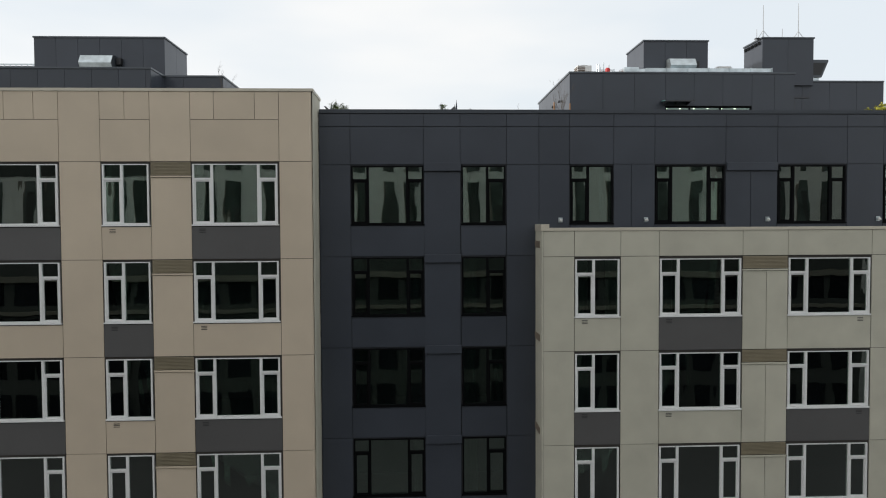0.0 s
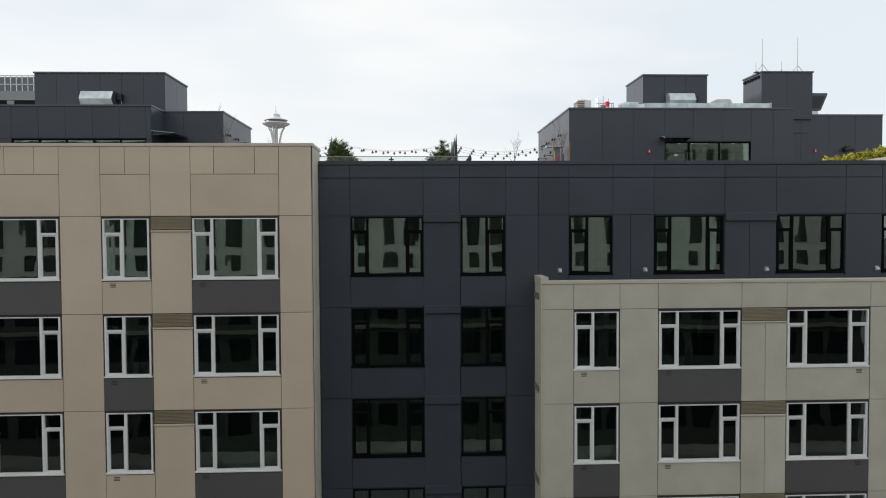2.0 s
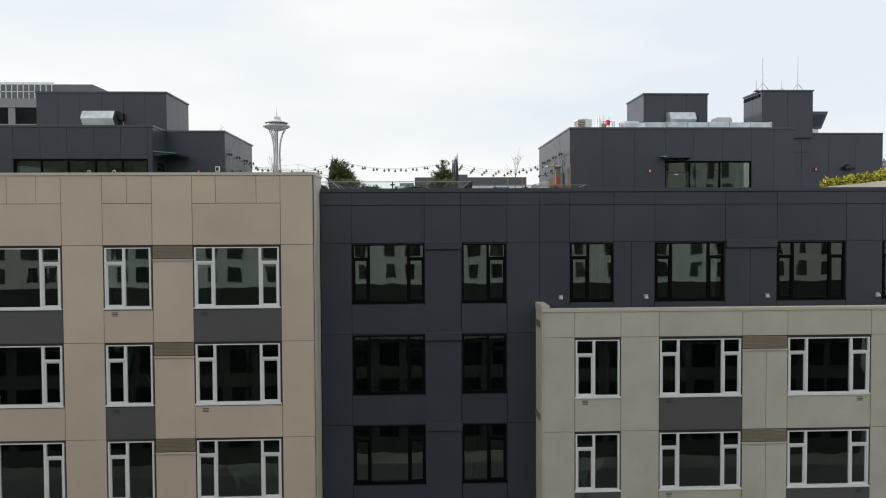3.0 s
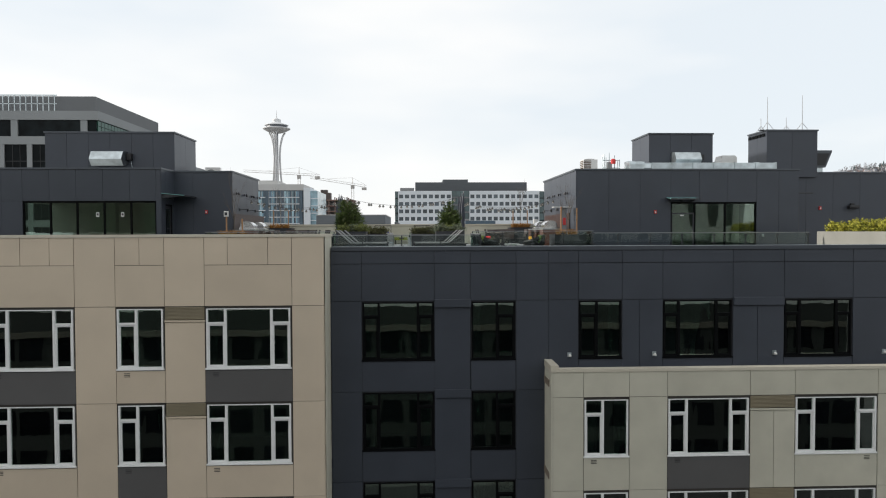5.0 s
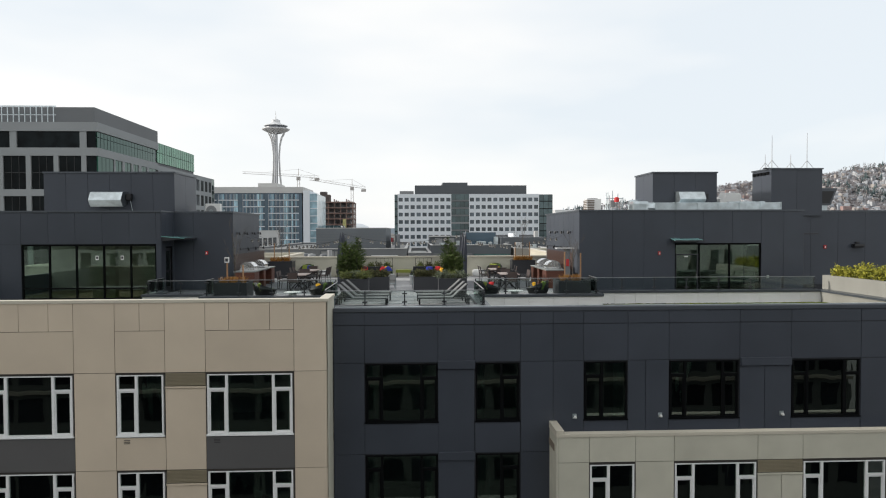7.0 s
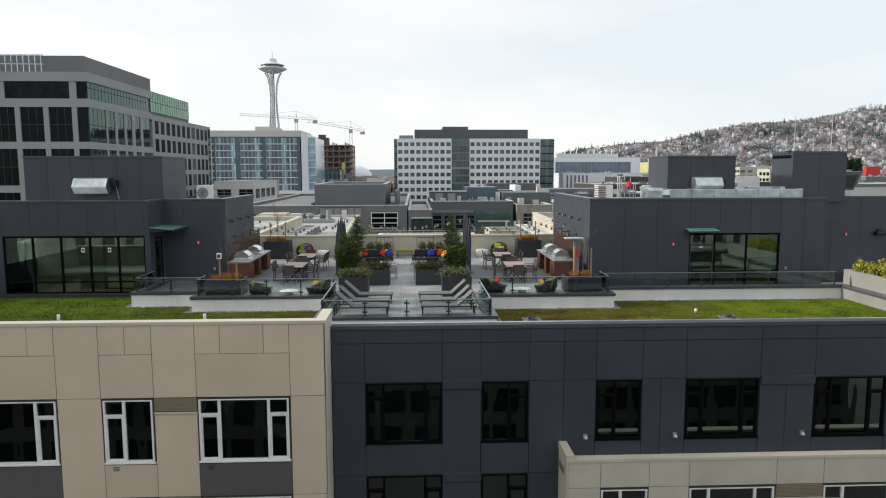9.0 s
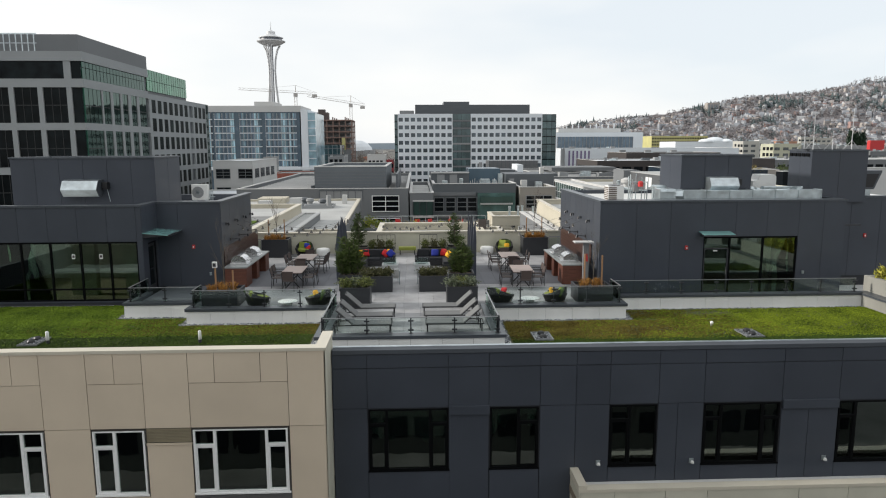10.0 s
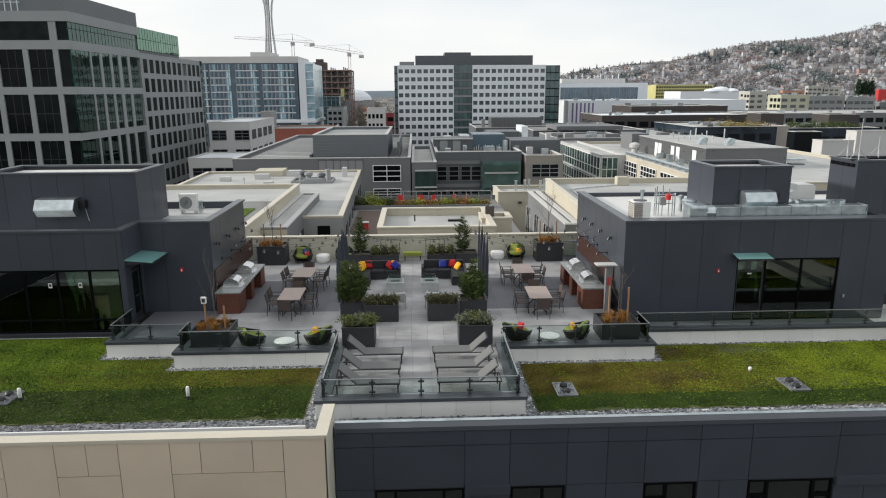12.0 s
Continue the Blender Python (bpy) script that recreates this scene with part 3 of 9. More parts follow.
STONES = leafy("river_pebbles", (0.05, 0.053, 0.06), (0.34, 0.355, 0.375), 6.0)
pebbles("pebbles_front", ((-14.5, -4.2, 24.1, 24.75), (-4.2, 2.7, 23.9, 24.7), (2.6, 14.5, 23.1, 24.87)), 260, 0.05, "grey river pebbles along the parapet")
pebbles("pebbles_edge", ((-4.25, -3.95, 24.7, 28.75), (2.36, 2.72, 24.7, 28.7), (-9.5, -4.2, 28.55, 28.78), (2.7, 7.7, 28.52, 28.76), (-12.3, -9.4, 29.65, 29.9), (-12.55, -12.25, 29.7, 32.0),
                        (-9.65, -9.42, 28.6, 29.9), (7.68, 7.95, 28.6, 30.2), (7.9, 18.1, 30.05, 30.22)), 300, 0.05, "grey river pebbles along the terrace walls")
solid("gravel_bed", box((-20.3, 18.0, 23.03, 24.72, ROOF - 0.03, ROOF - 0.026), (-20.3, -3.45, 21.85, 23.02, ROOF - 0.03, ROOF - 0.026)), GRAVEL, "grey gravel ballast behind the parapet", "gravel", "structure")
solid("edging_strip", box((-20.3, -4.1, 24.02, 24.08, ROOF - 0.026, ROOF + 0.13)), WHITE_FRAME, "thin white metal gravel edging strip", "edging", "structure")

# ---- terrace: raised deck with white walls and dark copings ----
WALL_TOP, COPE = 21.42, 21.53
terrace = thing("terrace_wall", pose(0, 0, 0), "white terrace walls with dark metal coping", "wall", kind="structure")


def terrace_run(x0, x1, y0, y1):
    """One run of white wall faced with panels, under a wide dark coping."""
    part("wall_core", box((x0, x1, y0, y1, ROOF - 0.03, WALL_TOP)), JOINT, terrace)


def facing(x0, x1, y, step=0.98):
    n = max(1, round((x1 - x0) / step))
    for k in range(n):
        a, b = x0 + (x1 - x0) * k / n, x0 + (x1 - x0) * (k + 1) / n
        piece("panel", WHITE_WALL, terrace, a + 0.004, b - 0.004, y - 0.025, y + 0.002, ROOF - 0.02, WALL_TOP)


def facing_side(x, y0, y1, out):
    n = max(1, round((y1 - y0) / 0.98))
    for k in range(n):
        a, b = y0 + (y1 - y0) * k / n, y0 + (y1 - y0) * (k + 1) / n
        piece("panel", WHITE_WALL, terrace, min(x, x + out * 0.025), max(x, x + out * 0.025), a + 0.004, b - 0.004, ROOF - 0.02, WALL_TOP)


terrace_run(-3.88, 2.3, 24.75, 25.1)
terrace_run(-3.88, -3.5, 25.1, 28.85)
terrace_run(1.95, 2.3, 25.1, 28.85)
terrace_run(-9.38, -3.5, 28.85, 29.2)
terrace_run(1.95, 7.62, 28.85, 29.2)
terrace_run(-9.38, -9.05, 29.2, 30.0)
terrace_run(7.3, 7.62, 29.2, 30.3)
terrace_run(-12.2, -9.05, 30.0, 30.35)
terrace_run(7.3, 18.1, 30.3, 30.62)
terrace_run(-12.2, -11.9, 30.35, 32.15)
facing(-3.9, 2.32, 24.75)
facing(-9.4, -3.92, 28.85)
facing(2.34, 7.64, 28.85)
facing(-12.22, -9.4, 30.0)
facing(7.64, 18.1, 30.3)
facing_side(-3.88, 24.74, 28.84, -1)
facing_side(2.3, 24.74, 28.84, 1)
facing_side(-9.38, 28.84, 30.0, -1)
facing_side(7.62, 28.84, 30.3, 1)
facing_side(-12.2, 30.0, 32.15, -1)
for k, (x0, x1, y0, y1) in enumerate(((-3.95, 2.37, 24.68, 25.12), (-3.95, -3.48, 25.12, 28.78), (1.92, 2.37, 25.12, 28.78), (-9.45, -3.48, 28.78, 29.22), (1.92, 7.69, 28.78, 29.22),
                                      (-9.45, -9.0, 29.22, 29.93), (7.25, 7.69, 29.22, 30.23), (-12.27, -9.0, 29.93, 30.36), (7.25, 18.1, 30.23, 30.63), (-12.27, -11.88, 30.36, 32.15))):
    part("coping", box((x0, x1, y0, y1, WALL_TOP, COPE - 0.001 * (k % 3)), bevel=0.01), COPING_DARK, terrace, "dark metal coping")

# the deck
deck = solid("deck", box((-3.5, 1.95, 25.1, 29.2, DECK - 0.08, DECK - 0.03), (-9.05, 7.3, 29.2, 42.85, DECK - 0.08, DECK - 0.03), (-12.9, -9.05, 39.75, 42.85, DECK - 0.08, DECK - 0.03), (7.3, 10.4, 41.25, 42.85, DECK - 0.08, DECK - 0.03), (-11.9, -9.05, 30.35, 33.87, DECK - 0.08, DECK - 0.03), (7.3, 18.1, 30.62, 32.72, WALK - 0.05, WALK - 0.03)),
             JOINT, "terrace deck of square concrete pavers", "deck", "structure")


# ---- glass guard rails ----
def rail(x0, y0, x1, y1, posts, tall=0.565, post_ends=True):
    """A frameless glass rail between two points, clamped to short dark posts."""
    length = math.hypot(x1 - x0, y1 - y0)
    g = thing("glass_railing", pose(x0, y0, COPE, rz=math.degrees(math.atan2(y1 - y0, x1 - x0))), "clear glass guard rail with dark steel posts", "railing", "terrace railings")
    part("handrail", box((0, length, -0.02, 0.02, tall, tall + 0.025), bevel=0.006), GALV_DARK, g)
    step = length / posts
    for k in range(posts):
        part("glass_panel", box((k * step + 0.012, (k + 1) * step - 0.012, -0.006, 0.006, 0.05, tall)), CLEAR, g)
    for k in range(posts + 1 if post_ends else posts):
        x = min(max(k * step, 0.03), length - 0.03)
        p = part("post", box((x - 0.022, x + 0.022, 0.008, 0.05, 0.0, tall)), DARK_STEEL, g)
        for z in (0.1, tall - 0.12):
            part("clamp", box((x - 0.09, x + 0.09, -0.02, 0.055, z, z + 0.045)), DARK_STEEL, p)
        part("foot", box((x - 0.07, x + 0.07, -0.02, 0.1, 0.0, 0.012)), DARK_STEEL, p)
    return g


GALV_DARK = material("grey_metal_handrail", (0.3, 0.31, 0.32), 0.35, metal=0.6)
rail(-3.68, 24.95, 2.12, 24.95, 4, 0.53)
rail(-3.68, 24.97, -3.68, 28.95, 3)
rail(2.12, 28.95, 2.12, 24.97, 3)
rail(-9.2, 29.0, -3.72, 29.0, 4, 0.66)
rail(2.16, 29.0, 7.45, 29.0, 4, 0.66)
rail(-9.2, 30.1, -9.2, 29.02, 1, 0.66)
rail(7.45, 29.02, 7.45, 30.4, 1, 0.66)
rail(-12.05, 30.12, -9.24, 30.12, 2)
rail(-12.05, 32.1, -12.05, 30.14, 2)
rail(7.49, 30.44, 17.9, 30.44, 7)

# ---- back wall of the terrace ----
solid("wall_terrace_back", box((-13.0, 10.5, 42.9, 43.15, ROOF - 0.03, 22.57)), CREAM, "cream stucco parapet behind the terrace", "wall", "structure")
solid("coping_terrace_back", box((-13.0, 10.5, 42.85, 43.2, 22.57, 22.66)), COPING_CREAM, "pale metal coping on the rear parapet", "coping", "structure")


# ---- penthouses ----
def cladding_front(wall, xs, y, zs, mat, skip=()):
    for a, b in zip(xs, xs[1:]):
        for c, d in zip(zs, zs[1:]):
            if not any(s[0] - 0.01 <= a and b <= s[1] + 0.01 and s[2] - 0.01 <= c and d <= s[3] + 0.01 for s in skip):
                piece("panel", mat, wall, a + 0.006, b - 0.006, y - 0.025, y + 0.002, c + 0.006, d - 0.006)


def cladding_side(wall, ys, x, zs, out, mat):
    for a, b in zip(ys, ys[1:]):
        for c, d in zip(zs, zs[1:]):
            piece("panel", mat, wall, min(x, x + out * 0.025), max(x, x + out * 0.025), a + 0.006, b - 0.006, c + 0.006, d - 0.006)


def steps(a, b, size):
    n = max(1, round((b - a) / size))
    return [a + (b - a) * k / n for k in range(n + 1)]


TOP = 25.16
# right penthouse: front wall with the terrace door and window
door_hole = (12.28, 16.58, WALK - 0.01, 23.6)
wall_pr = wall_with_holes("wall_penthouse_right", 32.75, 33.35, 7.6, 18.7, ROOF - 0.03, TOP, [door_hole], JOINT_DARK, "charcoal panelled rooftop lounge wall")
xs = [7.6, 9.2, 10.75, 12.28, 13.7, 15.13, 16.58, 17.7, 18.7]
cladding_front(wall_pr, xs[:4], 32.75, [WALK, TOP], CHARCOAL)
cladding_front(wall_pr, xs[3:7], 32.75, [23.6, TOP], CHARCOAL)
cladding_front(wall_pr, xs[6:], 32.75, [WALK, TOP], CHARCOAL)
wall_prs = solid("wall_penthouse_right_side", box((7.6, 7.9, 33.36, 41.0, ROOF - 0.03, TOP)), JOINT_DARK, "charcoal panelled side wall of the rooftop lounge", "wall", "structure")
cladding_side(wall_prs, steps(32.73, 41.0, 1.25), 7.6, [DECK, TOP], -1, CHARCOAL)
solid("wall_penthouse_right_back", box((7.9, 24.5, 41.0, 41.2, ROOF - 0.03, TOP)), CHARCOAL, "charcoal rear wall of the rooftop lounge", "wall", "structure")
solid("roof_penthouse_right", box((7.9, 18.79, 33.36, 40.99, TOP - 0.35, TOP - 0.2), (18.8, 24.4, 34.86, 40.99, TOP - 0.35, TOP - 0.2)), MEMBRANE, "pale roof membrane of the rooftop lounge", "roof", "structure")
solid("coping_penthouse_right", box((7.54, 18.75, 32.69, 33.4, TOP, TOP + 0.08), (7.54, 7.95, 33.4, 41.2, TOP, TOP + 0.08), (18.5, 18.75, 33.4, 34.55, TOP, TOP + 0.08), (18.75, 24.5, 34.54, 34.9, TOP, TOP + 0.08)), COPING_DARK, "charcoal coping of the rooftop lounge", "coping", "structure")
wall_pre = solid("wall_penthouse_east", box((18.7, 24.5, 34.6, 34.85, ROOF - 0.03, TOP)), JOINT_DARK, "charcoal recessed rooftop wall", "wall", "structure")
cladding_front(wall_pre, steps(18.7, 24.5, 1.3), 34.6, [DECK, TOP], CHARCOAL)
solid("wall_penthouse_right_return", box((18.5, 18.7, 33.36, 34.6, ROOF - 0.03, TOP)), CHARCOAL, "charcoal return of the rooftop lounge", "wall", "structure")


def stair_box(name, x0, x1, y0, y1, z0, z1, label, nx, ny):
    deep = 0.15
    core = solid(name, box((x0 + 0.03, x1 - 0.03, y0 + 0.03, y1 - 0.03, z0, z1 - deep), (x0 + 0.03, x1 - 0.03, y0 + 0.03, y0 + 0.22, z1 - deep, z1), (x0 + 0.03, x1 - 0.03, y1 - 0.22, y1 - 0.03, z1 - deep, z1),
                           (x0 + 0.03, x0 + 0.22, y0 + 0.22, y1 - 0.22, z1 - deep, z1), (x1 - 0.22, x1 - 0.03, y0 + 0.22, y1 - 0.22, z1 - deep, z1)), JOINT_DARK, label, "penthouse", "structure")
    cladding_front(core, steps(x0, x1, (x1 - x0) / nx), y0 + 0.03, [z0, z1], CHARCOAL)
    cladding_side(core, steps(y0, y1, (y1 - y0) / ny), x0 + 0.03, [z0, z1], -1, CHARCOAL)
    cladding_side(core, steps(y0, y1, (y1 - y0) / ny), x1 - 0.03, [z0, z1], 1, CHARCOAL)
    part("coping", box((x0 - 0.04, x1 + 0.04, y0 - 0.04, y0 + 0.26, z1, z1 + 0.07), (x0 - 0.04, x1 + 0.04, y1 - 0.26, y1 + 0.04, z1, z1 + 0.07), (x0 - 0.04, x0 + 0.26, y0 + 0.26, y1 - 0.26, z1, z1 + 0.07), (x1 - 0.26, x1 + 0.04, y0 + 0.26, y1 - 0.26, z1, z1 + 0.07)), COPING_DARK, core)
    part("roof_membrane", box((x0 + 0.23, x1 - 0.23, y0 + 0.23, y1 - 0.23, z1 - deep, z1 - deep + 0.02)), MEMBRANE, core, "pale roof membrane")
    return core


BASE_R = TOP - 0.2
stair_box("stair_tower_right", 11.74, 15.08, 34.35, 37.1, BASE_R, 27.15, "charcoal panelled rooftop box", 3, 2)

tall_ = stair_box("stair_tower_tall", 17.95, 20.65, 34.42, 36.4, BASE_R, 27.35, "tall charcoal panelled rooftop box with masts", 2, 2)
for k in range(5):
    part("vent_slot", box((17.9, 17.925, 34.6 + k * 0.36, 34.86 + k * 0.36, 27.1, 27.25)), BLACK_FRAME, tall_)

# left penthouse
glass_hole = (-18.55, -12.42, 21.12, 23.68)
wall_pl = wall_with_holes("wall_penthouse_left", 32.2, 32.45, -20.4, -12.2, ROOF - 0.03, TOP, [glass_hole], JOINT_DARK, "charcoal panelled rooftop club room wall")
cladding_front(wall_pl, [-20.4, -19.5, -18.55, -17.32, -16.1, -14.87, -13.64, -12.42, -12.2], 32.2, [ROOF + 0.1, 21.12, 23.68, TOP], CHARCOAL, [(-18.55, -12.42, 21.12, 23.68)])
DOOR_Y0, DOOR_Y1, DOOR_TOP = 32.72, 33.66, 23.55
wall_pls = solid("wall_penthouse_left_return", box((-12.45, -12.2, 32.46, DOOR_Y0, ROOF - 0.03, TOP), (-12.45, -12.2, DOOR_Y1, 33.89, ROOF - 0.03, TOP), (-12.45, -12.2, DOOR_Y0, DOOR_Y1, DOOR_TOP, TOP), (-12.45, -12.2, DOOR_Y0, DOOR_Y1, ROOF - 0.03, DECK - 0.03)), JOINT_DARK, "charcoal return wall with the terrace door", "wall", "structure")
cladding_side(wall_pls, [32.18, DOOR_Y0], -12.2, [DECK, TOP], 1, CHARCOAL)
cladding_side(wall_pls, [DOOR_Y0, DOOR_Y1], -12.2, [DOOR_TOP, TOP], 1, CHARCOAL)
cladding_side(wall_pls, [DOOR_Y1, 33.9], -12.2, [DECK, TOP], 1, CHARCOAL)
wall_pld = solid("wall_penthouse_left_inner", box((-12.45, -9.35, 33.9, 34.35, ROOF - 0.03, TOP)), JOINT_DARK, "charcoal panelled inner wall of the club room", "wall", "structure")
cladding_front(wall_pld, [-12.2, -11.25, -9.35], 33.9, [DECK, TOP], CHARCOAL)
wall_plw = solid("wall_penthouse_left_side", box((-9.6, -9.35, 34.36, 39.5, ROOF - 0.03, TOP)), JOINT_DARK, "charcoal panelled side wall of the club room", "wall", "structure")
cladding_side(wall_plw, steps(33.88, 39.5, 1.25), -9.35, [DECK, TOP], 1, CHARCOAL)
solid("wall_penthouse_left_back", box((-20.4, -9.6, 39.5, 39.7, ROOF - 0.03, TOP)), CHARCOAL, "charcoal rear wall of the club room", "wall", "structure")
solid("roof_penthouse_left", box((-20.4, -12.46, 32.46, 39.49, TOP - 0.45, TOP - 0.32), (-12.45, -9.61, 34.36, 39.49, TOP - 0.45, TOP - 0.32)), MEMBRANE_OLD, "pale roof membrane of the club room", "roof", "structure")
solid("coping_penthouse_left", box((-20.4, -12.14, 32.13, 32.5, TOP, TOP + 0.08), (-12.5, -12.14, 32.5, 34.4, TOP, TOP + 0.08), (-12.14, -9.29, 33.84, 34.4, TOP, TOP + 0.08), (-9.65, -9.29, 34.4, 39.7, TOP, TOP + 0.08)), COPING_DARK, "charcoal coping of the club room", "coping", "structure")
stair_box("stair_tower_left", -18.6, -12.27, 34.3, 37.6, TOP - 0.34, 27.15, "charcoal panelled rooftop box", 6, 2)


# storefront glazing
def storefront(name, xs, z0, z1, y, label, door=None):
    s = thing(name, pose(0, 0, 0), label, "window", kind="structure")
    x0, x1 = xs[0], xs[-1]
    part("window_frame", box((x0, x1, y + 0.02, y + 0.12, z0, z0 + 0.06), (x0, x1, y + 0.02, y + 0.12, z1 - 0.08, z1), (x0, x0 + 0.06, y + 0.02, y + 0.12, z0 + 0.06, z1 - 0.08), (x1 - 0.06, x1, y + 0.02, y + 0.12, z0 + 0.06, z1 - 0.08)), BLACK_FRAME, s)
    for k, (a, b) in enumerate(zip(xs, xs[1:])):
        part("pane", box((a + 0.03, b - 0.03, y + 0.06, y + 0.07, z0 + 0.06, z1 - 0.08)), STORE_GLASS, s)
        if k:
            part("mullion", box((a - 0.035, a + 0.035, y + 0.015, y + 0.125, z0 + 0.06, z1 - 0.08)), BLACK_FRAME, s)
    if door is not None:
        a, b = xs[door], xs[door + 1]
        top = z1 - 0.52
        d = part("door", box((a + 0.05, a + 0.1, y + 0.03, y + 0.1, z0 + 0.06, top), (b - 0.1, b - 0.04, y + 0.03, y + 0.1, z0 + 0.06, top), (a + 0.1, b - 0.1, y + 0.03, y + 0.1, z0 + 0.06, z0 + 0.16), (a + 0.1, b - 0.1, y + 0.03, y + 0.1, top - 0.06, top)), DARK_STEEL, s, "slim dark metal glazed door")
        part("notice", box((a + 0.5, a + 0.68, y + 0.05, y + 0.058, top - 0.16, top - 0.1)), WHITE_FRAME, d, "small white notice")
        part("handle", tube(((b - 0.16, y - 0.03, z0 + 0.9), (b - 0.16, y - 0.03, z0 + 1.25), 0.014), ((b - 0.16, y - 0.03, z0 + 0.92), (b - 0.16, y + 0.03, z0 + 0.92), 0.01), ((b - 0.16, y - 0.03, z0 + 1.23), (b - 0.16, y + 0.03, z0 + 1.23), 0.01)), STEEL, d, "steel pull handle")
    return s


STORE_GLASS = glass("storefront_glass", (0.6, 0.7, 0.63), 2.0)
storefront("window_lounge", [12.28, 13.5, 15.02, 16.58], WALK - 0.01, 23.6, 32.75, "wide black-framed lounge window with a glazed door", 0)
storefront("window_club_room", [-18.55, -17.3, -16.08, -14.83, -13.6, -12.42], 21.12, 23.68, 32.2, "tall dark glazed wall of the club room")
solid("window_rail_club_room", box((-18.5, -12.47, 32.215, 32.33, 21.6, 21.66)), BLACK_FRAME, "black horizontal glazing bar of the club room", "window", "structure")
door_l = thing("door_1", pose(-12.2, DOOR_Y0, DECK - 0.03, rz=90), "dark glazed terrace door of the club room", "door", kind="structure")
part("door_frame", box((0, 0.06, 0.02, 0.12, 0, 2.18), (0.89, 0.95, 0.02, 0.12, 0, 2.18), (0.06, 0.89, 0.02, 0.12, 2.1, 2.18)), BLACK_FRAME, door_l)
leaf = part("door_leaf", box((0.07, 0.17, 0.05, 0.1, 0.01, 2.09), (0.78, 0.88, 0.05, 0.1, 0.01, 2.09), (0.17, 0.78, 0.05, 0.1, 0.01, 0.25), (0.17, 0.78, 0.05, 0.1, 1.97, 2.09)), DARK_STEEL, door_l)
part("pane", box((0.17, 0.78, 0.07, 0.08, 0.25, 1.97)), STORE_GLASS, leaf)
part("door_handle", box((0.17, 0.78, -0.01, 0.02, 0.98, 1.03), (0.2, 0.24, 0.02, 0.05, 0.98, 1.03), (0.7, 0.74, 0.02, 0.05, 0.98, 1.03)), STEEL, leaf, "steel push bar")
# rooms behind the storefronts
solid("floor_lounge", box((7.95, 18.5, 33.36, 40.9, WALK - 0.05, WALK - 0.015)), ROOM_FLOOR, "dark lounge floor", "floor", "structure")
solid("floor_club_room", box((-20.3, -12.5, 32.46, 40.9, 21.0, 21.05)), ROOM_FLOOR, "dark club room floor", "floor", "structure")
solid("wall_lounge_back", box((7.95, 18.5, 38.5, 38.6, WALK, TOP - 0.4)), ROOM, "pale lounge wall", "wall", "structure")
solid("wall_club_back", box((-20.3, -12.5, 38.0, 38.1, 21.05, TOP - 0.4)), ROOM, "pale club room wall", "wall", "structure")
solid("pilaster_club_room", box((-16.1, -15.0, 33.8, 34.2, 21.05, TOP - 0.4)), ROOM, "white column inside the club room", "column")


solid("ceiling_club_room", box((-20.3, -12.5, 32.6, 37.9, 23.74, 23.8)), ROOM, "white dropped ceiling of the club room", "ceiling", "structure")
solid("ceiling_lounge", box((7.95, 18.5, 33.4, 38.4, 23.66, 23.72)), ROOM, "white dropped ceiling of the lounge", "ceiling", "structure")
LAMP = bpy.data.materials.new("warm_downlight")
LAMP.use_nodes = True
LAMP.node_tree.nodes["Principled BSDF"].inputs["Emission Color"].default_value = (1.0, 0.9, 0.75, 1)
LAMP.node_tree.nodes["Principled BSDF"].inputs["Emission Strength"].default_value = 9.0
lamp0 = thing("downlight", pose(-18.2, 33.0, 23.74), "small round downlight in a white ceiling", "lamp", "ceiling downlights")
part("ring", lathe([(0.06, -0.012), (0.06, 0.0)], 12), STEEL, lamp0)
part("lens", lathe([(0.045, -0.03), (0.045, -0.013)], 10), LAMP, lamp0)
for k in range(1, 12):
    copy_thing(lamp0, pose(-18.2 + 0.5 * k, 33.0, 23.74))
for k in range(6):
    copy_thing(lamp0, pose(12.7 + 0.7 * k, 33.75, 23.66))


# glass canopies over the doors
def canopy(x0, x1, y_wall, depth, z):
    c = thing("door_canopy", pose(0, 0, 0), "teal glass canopy on steel brackets over a terrace door", "canopy", "door canopies")
    part("canopy_glass", prism([(y_wall - 0.03, z + 0.10), (y_wall - depth, z), (y_wall - depth, z + 0.03), (y_wall - 0.03, z + 0.13)], x0, x1, "x"), CANOPY_GLASS, c)
    for x in (x0 + 0.12, (x0 + x1) / 2, x1 - 0.12):
        part("bracket", prism([(y_wall - 0.026, z - 0.1), (y_wall - depth + 0.08, z - 0.01), (y_wall - depth + 0.08, z + 0.01), (y_wall - 0.026, z + 0.095)], x - 0.012, x + 0.012, "x"), DARK_STEEL, c)
    part("fascia", box((x0 - 0.02, x1 + 0.02, y_wall - depth - 0.02, y_wall - depth - 0.002, z - 0.03, z + 0.04)), DARK_STEEL, c)
    return c


canopy(12.05, 13.45, 32.75, 0.7, 23.72)
canopy_l = canopy(-1.0, 1.0, 0.0, 1.1, 0.0)
canopy_l.matrix_basis = pose(-12.2, 33.15, 23.92, rz=90)

